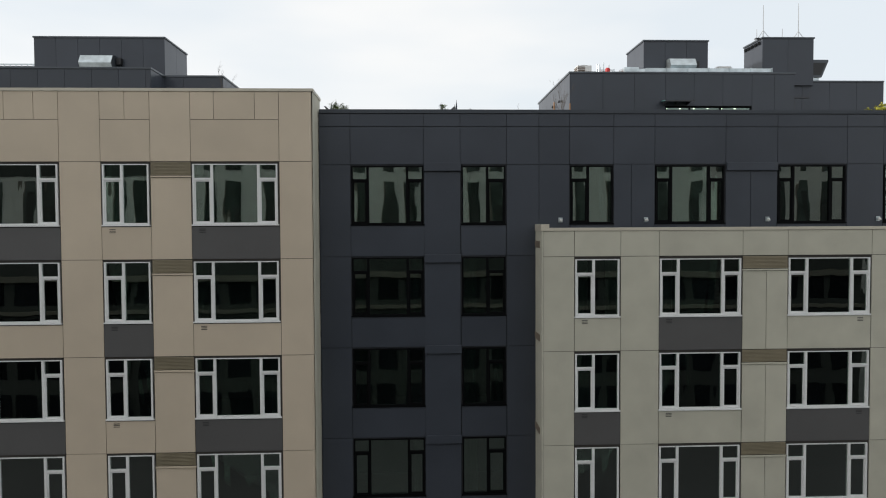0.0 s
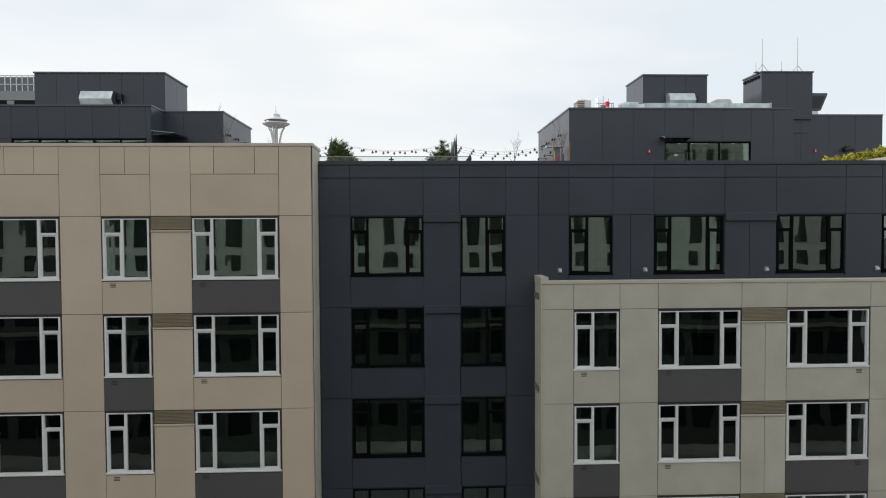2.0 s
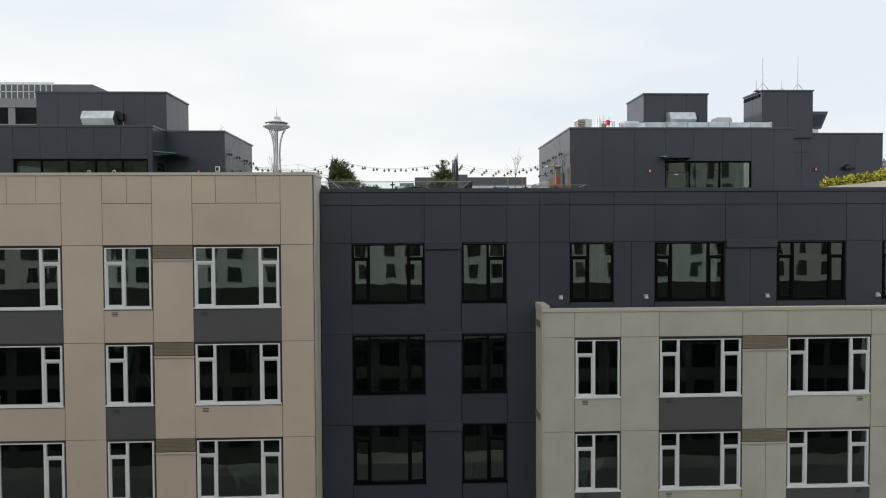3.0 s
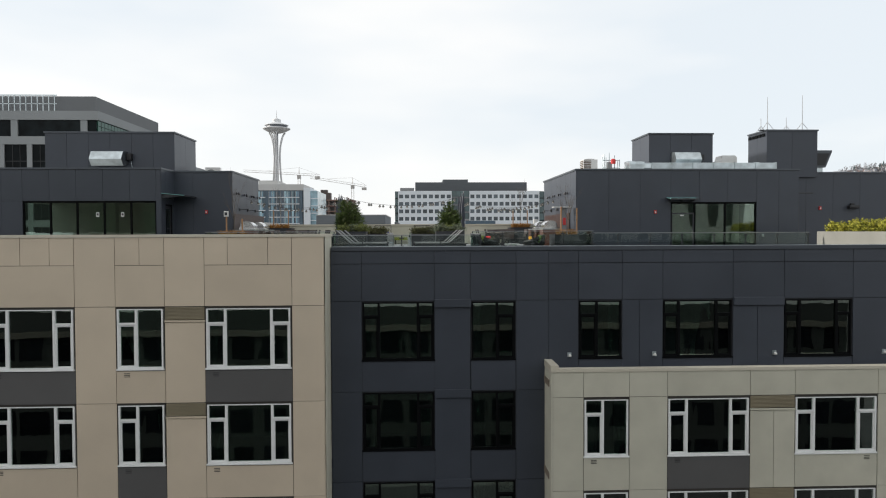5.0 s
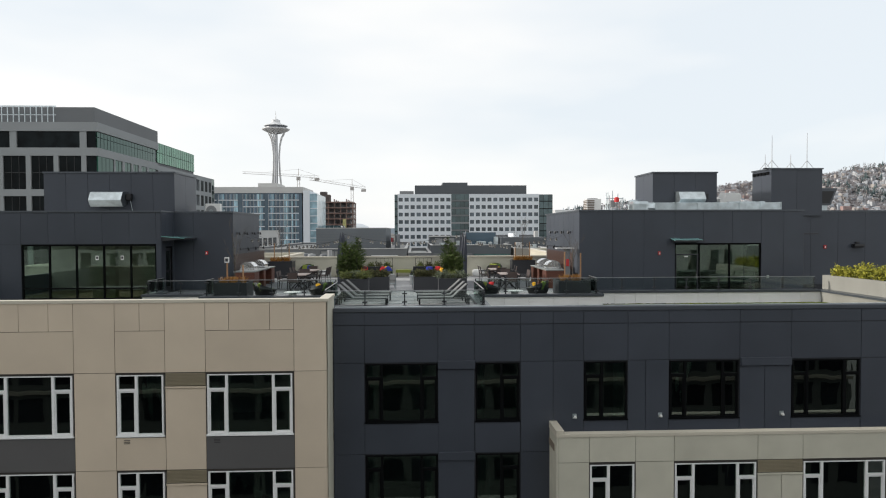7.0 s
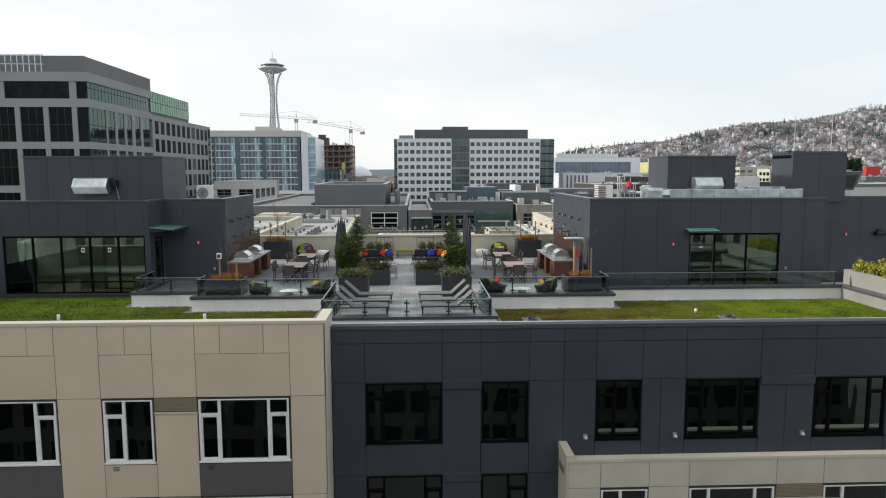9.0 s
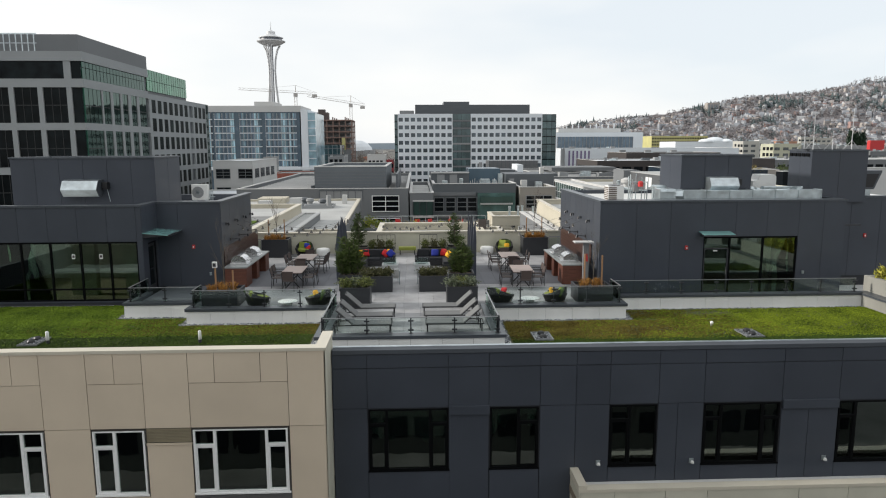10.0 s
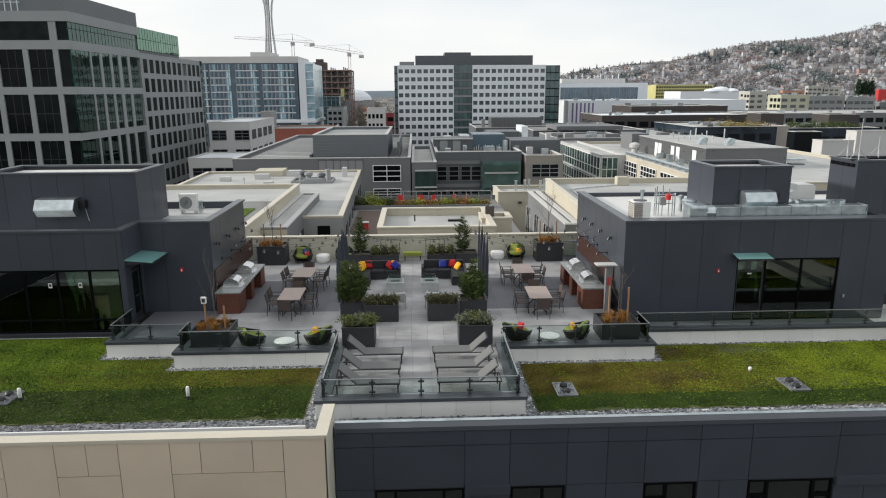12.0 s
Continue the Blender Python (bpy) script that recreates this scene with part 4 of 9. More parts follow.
solid("pilaster_club_room_end", box((-13.6, -12.55, 33.6, 33.9, 21.05, TOP - 0.4)), ROOM, "white column inside the club room", "column")
NOTICE = material("white_paper_notice", (0.8, 0.8, 0.78), 0.6)
for x in (-15.15, -14.0):
    n_ = thing("paper_notice", pose(x, 32.255, 22.95), "small white paper notice on the glass", "notice", "glass notices")
    part("sheet", box((-0.07, 0.07, -0.004, 0.0, 0, 0.2)), NOTICE, n_)
    part("picture", box((-0.045, 0.045, -0.007, -0.0045, 0.05, 0.16)), DARK_STEEL, n_)
LAMP = bpy.data.materials.new("lit_downlight")
LAMP.use_nodes = True
LAMP.node_tree.nodes["Principled BSDF"].inputs["Emission Color"].default_value = (1, 0.93, 0.8, 1)
LAMP.node_tree.nodes["Principled BSDF"].inputs["Emission Strength"].default_value = 14.0
solid("ceiling_club_room", box((-20.3, -12.5, 32.47, 38.0, TOP - 0.75, TOP - 0.7)), ROOM, "white ceiling of the club room", "ceiling", "structure")
solid("ceiling_lounge", box((7.95, 18.5, 33.37, 38.5, TOP - 0.75, TOP - 0.7)), ROOM, "white ceiling of the lounge", "ceiling", "structure")
for k, (x, y) in enumerate(((-17.8, 34.0), (-17.0, 35.0), (-16.3, 34.2), (-15.2, 35.4), (-14.4, 34.0), (-13.5, 35.0), (13.2, 34.8), (14.6, 35.2), (15.9, 34.8), (13.9, 36.2))):
    d_ = thing("downlight", pose(x, y, TOP - 0.79), "small round lit ceiling downlight", "lamp", "ceiling downlights")
    part("trim_ring", lathe([(0.09, 0.0), (0.09, 0.04)], 14), WHITE_FRAME, d_)
    part("lens", lathe([(0.065, -0.01), (0.065, 0.0)], 14), LAMP, d_)


# ---- the house across the street, behind the camera ----
OPP_WHITE = material("white_stucco", (0.56, 0.56, 0.53), 0.8)
OPP_DARK = material("dark_green_brick_wall", (0.035, 0.04, 0.036), 0.85)
CONC_OPP = material("grey_concrete_band", (0.13, 0.12, 0.1), 0.8)
FAR_GLASS = material("dark_far_glass", (0.009, 0.011, 0.013), 0.12, vary=0.3, scale=0.2, bump=0, tint=0.4, spec=0.12)
BLUE_GLASS = material("blue_far_glass", (0.15, 0.25, 0.31), 0.12, vary=0.5, scale=0.25, bump=0, tint=0.5)
GREEN_GLASS = material("green_far_glass", (0.028, 0.052, 0.046), 0.1, vary=0.4, scale=0.3, bump=0, tint=0.5)
opp = thing("apartment_house", pose(0, -16, 0), "white apartment house with tall dark windows", "building")
part("wall", box((-40, 40, -14, 0, 15.4, 29.5)), OPP_WHITE, opp)
part("upper_wall", box((-62, -21, -14, 0.06, 22.2, 29.6)), OPP_DARK, opp, "dark brick upper storeys")
part("lower_wall", box((-40, 40, -14, -0.02, 0, 15.4)), OPP_DARK, opp)
part("band", box((-40, 40, -0.02, 0.25, 13.2, 13.7), (-40, 40, -0.02, 0.25, 10.4, 10.7)), CONC_OPP, opp)
OPP_GLASS = material("grey_green_house_glass", (0.045, 0.057, 0.05), 0.2, vary=0.6, scale=0.7, bump=0, tint=0.6)
for k in range(-15, 16):
    for z, h in ((15.9, 1.3), (17.9, 3.9), (22.7, 3.0), (26.4, 2.4)):
        x = k * 2.55 + (0.3 if k % 3 else -0.25)
        w = 0.52 if h > 2 else 0.42
        if x < -20 and z > 22:
            continue
        o = piece("window", OPP_GLASS, opp, x - w, x + w, 0.0, 0.03, z, z + h)
        piece("reveal", CONC_OPP, opp, x - w - 0.1, x - w, 0.0, 0.05, z, z + h)
        piece("blind", OPP_DARK, opp, x - w * 0.3, x + w * 0.7, 0.03, 0.04, z + 0.1, z + h * (0.45 + 0.15 * (k % 3)))
    for z in (1.5, 4.8, 8.0, 11.2):
        piece("window", FAR_GLASS, opp, k * 2.55 - 0.9, k * 2.55 + 0.9, -0.02, 0.0, z, z + 2.0)

# ---- city materials ----
CONC = material("pale_concrete_cladding", (0.5, 0.5, 0.49), 0.75, vary=0.08, scale=0.1)
CONC_GREY = material("grey_concrete_cladding", (0.25, 0.258, 0.262), 0.75, vary=0.1, scale=0.1)
WHITE_CLAD = material("white_metal_cladding", (0.68, 0.72, 0.755), 0.5, vary=0.05, scale=0.1)
DARK_CLAD = material("dark_grey_metal_cladding", (0.085, 0.095, 0.105), 0.5, vary=0.1, scale=0.15, streak=8)
MID_CLAD = material("mid_grey_stucco", (0.15, 0.158, 0.165), 0.75, vary=0.1, scale=0.15)
CREAM_STUCCO = material("cream_stucco", (0.47, 0.435, 0.35), 0.8, vary=0.09, scale=0.3, streak=0.3)
PALE_ROOF = material("pale_flat_roof", (0.385, 0.39, 0.38), 0.8, vary=0.2, scale=0.25, grain=0.1)
GREY_ROOF = material("grey_flat_roof", (0.19, 0.193, 0.19), 0.85, vary=0.25, scale=0.25, grain=0.12)
METAL_SIDING = material("grey_ribbed_metal_siding", (0.13, 0.135, 0.14), 0.3, metal=0.4, vary=0.08, scale=0.4, streak=6)
TAN_GREY = material("tan_grey_stucco", (0.27, 0.25, 0.22), 0.8, vary=0.1, scale=0.3)
RUST = material("rust_brown_frame", (0.2, 0.135, 0.115), 0.85, vary=0.2, scale=0.3)
ORANGE = material("orange_brick", (0.42, 0.14, 0.08), 0.8, vary=0.15, scale=0.3)
YELLOW = material("yellow_sheathing", (0.47, 0.44, 0.19), 0.7, vary=0.15, scale=0.1)
RED = material("red_paint", (0.5, 0.03, 0.03), 0.5)
CRANE = material("pale_crane_steel", (0.42, 0.4, 0.38), 0.5)


def face_grid(parent, wall_mat, glass_mat, p, q, z0, z1, cols, rows, frame_x, frame_z, depth=0.35, name="window"):
    """A facade between plan points p and q: a raised grid of piers and bands with a pane set back in every bay."""
    p, q = Vector((*p, 0)), Vector((*q, 0))
    length = (q - p).length
    ang = math.atan2(q.y - p.y, q.x - p.x)
    face = tagged(part("facade", bmesh.new(), wall_mat, parent), kind="stuff")
    face.matrix_basis = pose(p.x, p.y, 0, rz=math.degrees(ang))
    bm = bmesh.new()
    bw, bh = length / cols, (z1 - z0) / rows
    for k in range(cols + 1):
        x = k * bw
        add_box(bm, max(0, x - frame_x / 2), min(length, x + frame_x / 2), -depth, 0, z0, z1)
    for k in range(rows + 1):
        z = z0 + k * bh
        add_box(bm, 0, length, -depth + 0.03, 0, max(z0, z - frame_z / 2), min(z1, z + frame_z / 2))
    bm.to_mesh(face.data)
    bm.free()
    for i in range(cols):
        for j in range(rows):
            o = piece(name, glass_mat, face, i * bw + frame_x / 2, (i + 1) * bw - frame_x / 2, -0.06, 0.02, z0 + j * bh + frame_z / 2, z0 + (j + 1) * bh - frame_z / 2)
    return face


# ---- tall office on the left ----
TOWER_GLASS = material("black_tower_glass", (0.006, 0.0085, 0.0095), 0.1, vary=0.7, scale=0.5, bump=0, tint=0.5, spec=0.08)


def mirror_glass(name, base, tint, ior=2.2, rough=0.03, wobble=0.06):
    """Coated glazing: a dark body under a tinted mirror that grows with the angle; the panes are slightly wavy."""
    m = material(name, base, rough, vary=0.5, scale=0.6, bump=0, tint=0.5)
    n, l = m.node_tree.nodes, m.node_tree.links
    b = n["Principled BSDF"]
    for link in list(b.inputs["Roughness"].links):
        l.remove(link)
    b.inputs["Roughness"].default_value = rough
    b.inputs["IOR"].default_value = ior
    b.inputs["Specular Tint"].default_value = (*tint, 1)
    geo, no, bp = n.new("ShaderNodeNewGeometry"), n.new("ShaderNodeTexNoise"), n.new("ShaderNodeBump")
    no.inputs["Scale"].default_value, no.inputs["Detail"].default_value = 0.8, 2
    bp.inputs["Strength"].default_value, bp.inputs["Distance"].default_value = wobble, 0.1
    l.new(geo.outputs["Position"], no.inputs["Vector"])
    l.new(no.outputs["Fac"], bp.inputs["Height"])
    l.new(bp.outputs[0], b.inputs["Normal"])
    return m


TOWER_MIRROR = mirror_glass("green_mirror_glass", (0.002, 0.007, 0.0055), (0.25, 0.8, 0.55), 1.7)
TOWER_LIME = mirror_glass("pale_green_mirror_glass", (0.03, 0.085, 0.05), (0.4, 0.95, 0.62), 2.2)
TOWER_SIDE = material("dull_black_tower_glass", (0.01, 0.0145, 0.0145), 0.3, vary=0.7, scale=0.5, bump=0, tint=0.5, spec=0.02)
TOWER_BAR = material("black_glazing_bar", (0.007, 0.009, 0.01), 0.5)
TOWER_CONC = material("grey_tower_concrete", (0.255, 0.272, 0.28), 0.75, vary=0.07, scale=0.15)
tower = thing("office_building", pose(-53.6, 117, 0), "large grey concrete office building with dark and green glass", "building")
part("wall", box((-45, -0.4, 0.4, 27.0, 0, 41.1), (-45, -0.4, 27.0, 68.0, 0, 38.0)), DARK_CLAD, tower)
FRONT_ROWS = ((31.4, 37.0), (24.35, 30.25), (17.2, 23.1), (10.1, 16.0), (3.0, 8.9))
for k in range(9):    # street front, two-storey bays
    x1 = -2.3 - k * 4.55
    part("pier", box((x1 - 0.4, x1 + 0.4, 0.02, 0.4, 0, 38.1)), TOWER_CONC, tower)
    for z0, z1 in FRONT_ROWS:
        piece("window", TOWER_GLASS, tower, x1 - 4.1, x1 - 0.4, 0.28, 0.4, z0, z1)
for z0, z1 in FRONT_ROWS:
    piece("window", TOWER_GLASS, tower, -1.85, -0.4, 0.28, 0.4, z0, z1)
    part("band", box((-45, 0.0, 0.0, 0.4, z1, z1 + (1.35 if z1 > 36 else 1.15))), TOWER_CONC, tower)
for a, b in ((-1.8, -0.4), (-13.2, -2.9), (-25, -14.4), (-37, -26.2)):
    piece("window", TOWER_GLASS, tower, a, b, 0.25, 0.4, 38.3, 41.1)
for a in (-2.35, -13.8, -25.6, -37.6):
    part("pier", box((a - 0.55, a + 0.55, 0.02, 0.4, 38.3, 41.1)), TOWER_CONC, tower)
part("cornice", box((-45, 0.1, -0.1, 27.2, 41.1, 42.6)), TOWER_CONC, tower)
part("glass_box", box((-30, -0.46, 27.3, 51.2, 38.05, 42.8)), MID_CLAD, tower)
for k in range(9):    # slim glazing bars of the street front
    x1 = -2.3 - k * 4.55
    for z0, z1 in FRONT_ROWS:
        piece("transom", TOWER_BAR, tower, x1 - 4.1, x1 - 0.4, 0.24, 0.279, (z0 + z1) / 2 - 0.07, (z0 + z1) / 2 + 0.07)
        for g in (1, 2):
            piece("mullion", TOWER_BAR, tower, x1 - 4.1 + g * 1.233 - 0.05, x1 - 4.1 + g * 1.233 + 0.05, 0.235, 0.278, z0, z1)
for z0, z1 in FRONT_ROWS:
    edges_ = (0.4, 6.4, 6.9, 9.9, 10.8, 13.8, 14.7, 17.2, 18.5, 21.2, 22.3, 26.0)
    for i in range(0, 12, 2):
        n = 4 if i == 0 else 2
        for g in range(n):
            ya, yb = edges_[i] + (edges_[i + 1] - edges_[i]) * g / n, edges_[i] + (edges_[i + 1] - edges_[i]) * (g + 1) / n
            piece("window", TOWER_MIRROR, tower, -0.4, -0.13, ya + 0.08, yb - 0.08, z0, z1)
            piece("transom", TOWER_BAR, tower, -0.129, -0.09, ya + 0.05, yb - 0.05, (z0 + z1) / 2 - 0.06, (z0 + z1) / 2 + 0.06)
        if i < 10:
            part("pier", box((-0.4, 0.0, edges_[i + 1], edges_[i + 2], z0 - 0.1, z1 + 0.1)), TOWER_CONC, tower)
    part("band", box((-0.4, 0.02, 0.4, 27.0, z1, z1 + (1.35 if z1 > 36 else 1.15))), TOWER_CONC, tower)
for i in range(20):
    piece("window", TOWER_MIRROR, tower, -0.4, -0.2, 0.5 + i * 1.28, 1.6 + i * 1.28, 38.35, 40.1)
    piece("window", TOWER_MIRROR, tower, -0.4, -0.2, 0.5 + i * 1.28, 1.6 + i * 1.28, 40.2, 41.1)
for i in range(17):
    piece("window", TOWER_LIME, tower, -0.45, -0.25, 27.4 + i * 1.4, 28.6 + i * 1.4, 38.6, 40.6)
    piece("window", TOWER_LIME, tower, -0.45, -0.25, 27.4 + i * 1.4, 28.6 + i * 1.4, 40.7, 42.7)
for j in range(10):
    z = 36.9 - j * 3.68
    part("band", box((-0.4, 0.0, 27.0, 64.5, z, z + 1.05)), TOWER_CONC, tower)
    for y in [28.6 + i * 3.3 for i in range(7)] + [55.4, 58.6, 61.8]:
        piece("window", TOWER_SIDE, tower, -0.4, -0.06, y - 0.08, y + 0.97, z - 2.63, z)
        piece("window", TOWER_SIDE, tower, -0.4, -0.06, y + 1.03, y + 2.08, z - 2.63, z)
for y0, y1 in [(27.2, 28.5)] + [(30.7 + i * 3.3, 31.8 + i * 3.3) for i in range(7)] + [(54.2, 55.3), (57.5, 58.5), (60.7, 61.7), (63.9, 64.5)]:
    part("pier", box((-0.4, -0.01, y0, y1, 0.0, 37.1)), TOWER_CONC, tower)
for j in range(12):
    piece("window", TOWER_MIRROR, tower, -0.4, -0.1, 64.6, 66.5, 1.0 + j * 3.1, 3.9 + j * 3.1)
part("penthouse", box((-45, -2.2, 4.0, 33, 42.6, 45.8)), MID_CLAD, tower, "grey rooftop plant room")
part("railing", box((-45, -7.5, 1.5, 1.6, 45.4, 45.6), (-45, -7.5, 1.5, 1.6, 44.0, 44.1), *((-45 + k * 0.95, -44.86 + k * 0.95, 1.5, 1.6, 42.6, 45.4) for k in range(40))), GALV, tower, "pale roof railing")

# ---- blue office ----
BLUE_DARK = material("dusky_blue_spandrel", (0.07, 0.11, 0.145), 0.25, vary=0.15, scale=0.2)
BLUE_PALE = material("pale_blue_coated_glass", (0.3, 0.45, 0.52), 0.15, vary=0.35, scale=0.25, tint=0.55, bump=0)
BLUE_MID = material("slate_blue_coated_glass", (0.11, 0.16, 0.21), 0.12, vary=0.3, scale=0.25, tint=0.4, bump=0)
BLUE_DEEP = material("deep_blue_coated_glass", (0.035, 0.06, 0.085), 0.12, vary=0.3, scale=0.25, tint=0.4, bump=0)
blue = thing("office_building", pose(0, 0, 0), "blue glass office with white floor bands", "building")
part("wall", box((-150, -67.8, 410.6, 450, 0, 46.8)), BLUE_DARK, blue)
part("parapet", box((-150, -66.9, 410, 450, 46.8, 50.4)), CONC, blue)
part("penthouse", box((-94.7, -83.3, 415, 440, 50.4, 53)), CONC, blue)
part("end_slab", box((-67.0, -63.1, 409.5, 450, 6, 48.2)), WHITE_CLAD, blue)
part("end_wall", box((-63.1, -58.9, 411, 450, 4, 46.4)), BLUE_PALE, blue)
for j in range(9):
    part("end_band", box((-63.1, -58.8, 410.7, 410.99, 6.5 + j * 4.4, 7.0 + j * 4.4)), WHITE_CLAD, blue)
part("base", box((-151, -58, 408.5, 450, 13.4, 15.2)), WHITE_CLAD, blue)
BLUE_BAYS = ((-150, -118.2), (-117.0, -105.6), (-102.6, -89.8), (-87.6, -69.6))
fins = []
for j in range(8):
    z = 42.6 - j * 3.93
    for a, b in BLUE_BAYS:
        part("band", box((a, b, 409.8, 410.5, z - 0.24, z + 0.24)), WHITE_CLAD, blue)
        n = int((b - a) / 1.06)
        for i in range(n):
            x = a + (b - a) * i / n
            shade = (i * 7 + j * 5 + i // 3 + (i * i) % 5) % 5
            piece("window", (BLUE_MID, BLUE_DARK, BLUE_PALE, BLUE_GLASS, BLUE_DEEP)[shade], blue, x + 0.1, x + (b - a) / n - 0.1, 410.2, 410.6, z + 0.4, z + 3.53)
        fins += [(a + (b - a) * i / n - 0.05, a + (b - a) * i / n + 0.05, 409.95, 410.4, z + 0.4, z + 3.53) for i in range(0, n, 2)]
tagged(part("fin", box(*fins), CONC, blue), kind="stuff")

# ---- white grid office ----
GRID_GLASS = material("slate_office_glass", (0.07, 0.09, 0.105), 0.15, vary=0.3, scale=0.3, bump=0, tint=0.4)
TEAL_GLASS = material("teal_office_glass", (0.07, 0.11, 0.115), 0.15, vary=0.3, scale=0.4, bump=0, tint=0.3)
grid = thing("office_building", pose(0, 0, 0), "white office block with a grid of small windows", "building")
part("wall", box((-11.1, 73.0, 361, 392, 0, 43.0)), FAR_GLASS, grid)
for a, b, cols in ((-9.45, 18.9, 9), (28.3, 65.6, 12)):
    face_grid(grid, WHITE_CLAD, GRID_GLASS, (a, 360.6), (b, 360.6), 3.15, 42.45, cols, 10, 0.95, 1.95, 0.3)
    part("parapet", box((a, b, 360.3, 361, 42.45, 43.4)), WHITE_CLAD, grid)
    part("plinth", box((a, b, 360.3, 361, 0, 3.15)), WHITE_CLAD, grid)
for j in range(11):
    z = 0.2 + j * 3.93
    part("spandrel", box((18.9, 28.3, 360.75, 361, z, z + 0.9)), (MID_CLAD, CONC_GREY)[j % 4 == 3], grid)
    for i in range(4):
        piece("window", TEAL_GLASS, grid, 19.0 + i * 2.33, 21.2 + i * 2.33, 360.85, 361, z + 0.95, z + 3.88)
    for i in range(3):
        piece("window", TEAL_GLASS, grid, 65.7 + i * 2.45, 68.0 + i * 2.45, 360.7, 361, z + 0.3, z + 3.7)
    piece("window", TEAL_GLASS, grid, -11.1, -9.55, 360.7, 361, z + 0.3, z + 3.7)
part("penthouse", box((-0.4, 59.8, 366, 388, 43.0, 48.35)), DARK_CLAD, grid, "dark rooftop plant room")
part("lift_house", box((14.6, 28.1, 368, 386, 48.35, 50.0)), DARK_CLAD, grid)
part("cooling_rack", box((-8.5, -1.0, 367, 374, 43.6, 45.4)), CONC_GREY, grid)

# ---- building under construction and two cranes ----
BROWN_FORM = material("brown_formwork", (0.09, 0.075, 0.07), 0.85, vary=0.2, scale=0.4)
site = thing("building_site", pose(0, 0, 0), "rust-brown concrete frame of a building under construction", "building")
for j in range(11):
    part("slab", box((-76, -47.5, 520, 548, 3.4 + j * 4.2, 4.3 + j * 4.2)), RUST, site)
for i in range(7):
    for y in (520.5, 533, 546):
        part("column", box((-75.7 + i * 4.6, -74.9 + i * 4.6, y, y + 0.8, 0, 48.2 if i < 6 and i % 2 else 46.3)), RUST, site)
part("core", box((-74, -50, 530, 542, 0, 46)), CONC_GREY, site)
part("core_top", box((-75.5, -66, 528, 538, 46.3, 52)), BROWN_FORM, site)
part("core_form", box((-73.5, -68.5, 530, 536, 52, 54.3)), BROWN_FORM, site)
part("hoist", box((-55, -52.5, 518.5, 520, 24, 33)), YELLOW, site)
for k in range(5):    # boarded bays of the lower floors
    part("boarding", box((-75.2 + k * 5.6, -71.0 + k * 5.6, 519.7, 519.95, 4.3 + 4.2 * (k % 3), 24.5 - 4.2 * (k % 2))), (MID_CLAD, CONC_GREY)[k % 2], site)


def crane(x, y, top, base, jib0, jib1, slope):
    c = thing("tower_crane", pose(x, y, base), "pale lattice tower crane with a long jib", "crane", "tower cranes")
    h = top - base
    bm = bmesh.new()
    for a, b in ((-1, -1), (1, -1), (1, 1), (-1, 1)):
        add_tube(bm, (a, b, 0), (a, b, h), 0.12, sides=4)
    for k in range(int(h / 3)):
        s = 1 if k % 2 else -1
        add_tube(bm, (-s, -1, k * 3), (s, -1, k * 3 + 3), 0.06, sides=3)
        add_tube(bm, (-1, -s, k * 3), (-1, s, k * 3 + 3), 0.06, sides=3)
    part("mast", bm, CRANE, c)
    bm = bmesh.new()
    add_tube(bm, (jib0, 0, h + slope * -jib0), (jib1, 0, h - slope * jib1), 0.17, sides=4)
    add_tube(bm, (jib0, 0, h + 1.7 + slope * -jib0), (jib1, 0, h + 1.7 - slope * jib1), 0.12, sides=4)
    n = int((jib1 - jib0) / 3)
    for k in range(n):
        xa, xb = jib0 + (jib1 - jib0) * k / n, jib0 + (jib1 - jib0) * (k + 1) / n
        add_tube(bm, (xa, 0, h - slope * xa), (xb, 0, h + 1.7 - slope * xb), 0.06, sides=3)
    part("jib", bm, CRANE, c)
    part("counterweight", box((max(jib0, jib1) - 4, max(jib0, jib1), -1.0, 1.0, h - 2.4 - slope * jib1, h - 0.2 - slope * jib1)), CRANE, c)
    part("cab", box((-1.5, 1.5, -1.8, 1.5, h - 3, h)), CRANE, c)
    part("apex", tube(((0, 0, h + 1), (0, 0, h + 7), 0.4, 0.15), ((0, 0, h + 6.5), (jib0 * 0.6, 0, h + 2 - slope * jib0 * 0.6), 0.08), ((0, 0, h + 6.5), (jib1 * 0.9, 0, h + 2 - slope * jib1 * 0.9), 0.08), sides=4), CRANE, c)
    return c


crane(-55.2, 600, 62.6, 0, -37, 12, 0.16)
crane(-101.7, 600, 71.4, 0, -48, 18, 0.06)

# ---- observation tower ----
NEEDLE_WHITE = material("white_tower_steel", (0.6, 0.61, 0.62), 0.5, vary=0.05, scale=0.05)
NEEDLE_DARK = material("dark_tower_glass", (0.10, 0.11, 0.13), 0.4, scale=0.05)
needle = thing("observation_tower", pose(-214.3, 1066, 25.5), "slender white observation tower with a saucer top", "tower")
for k in range(3):
    a = math.radians(30 + 120 * k)
    for side in (-1, 1):
        bm = bmesh.new()
        last = None
        for z, r, w in ((0, 17, 5.5), (30, 12.3, 4.3), (60, 8.4, 3.2), (90, 5.6, 2.4), (113, 4.8, 2.0), (130, 6.0, 2.5), (143, 9.0, 3.6), (150, 13, 4.6)):
            p = Vector((r * math.cos(a) - side * w * 0.5 * math.sin(a), r * math.sin(a) + side * w * 0.5 * math.cos(a), z))
            if last is not None:
                add_tube(bm, last, p, 1.05, sides=6)
            last = p
        part("leg", bm, NEEDLE_WHITE, needle)
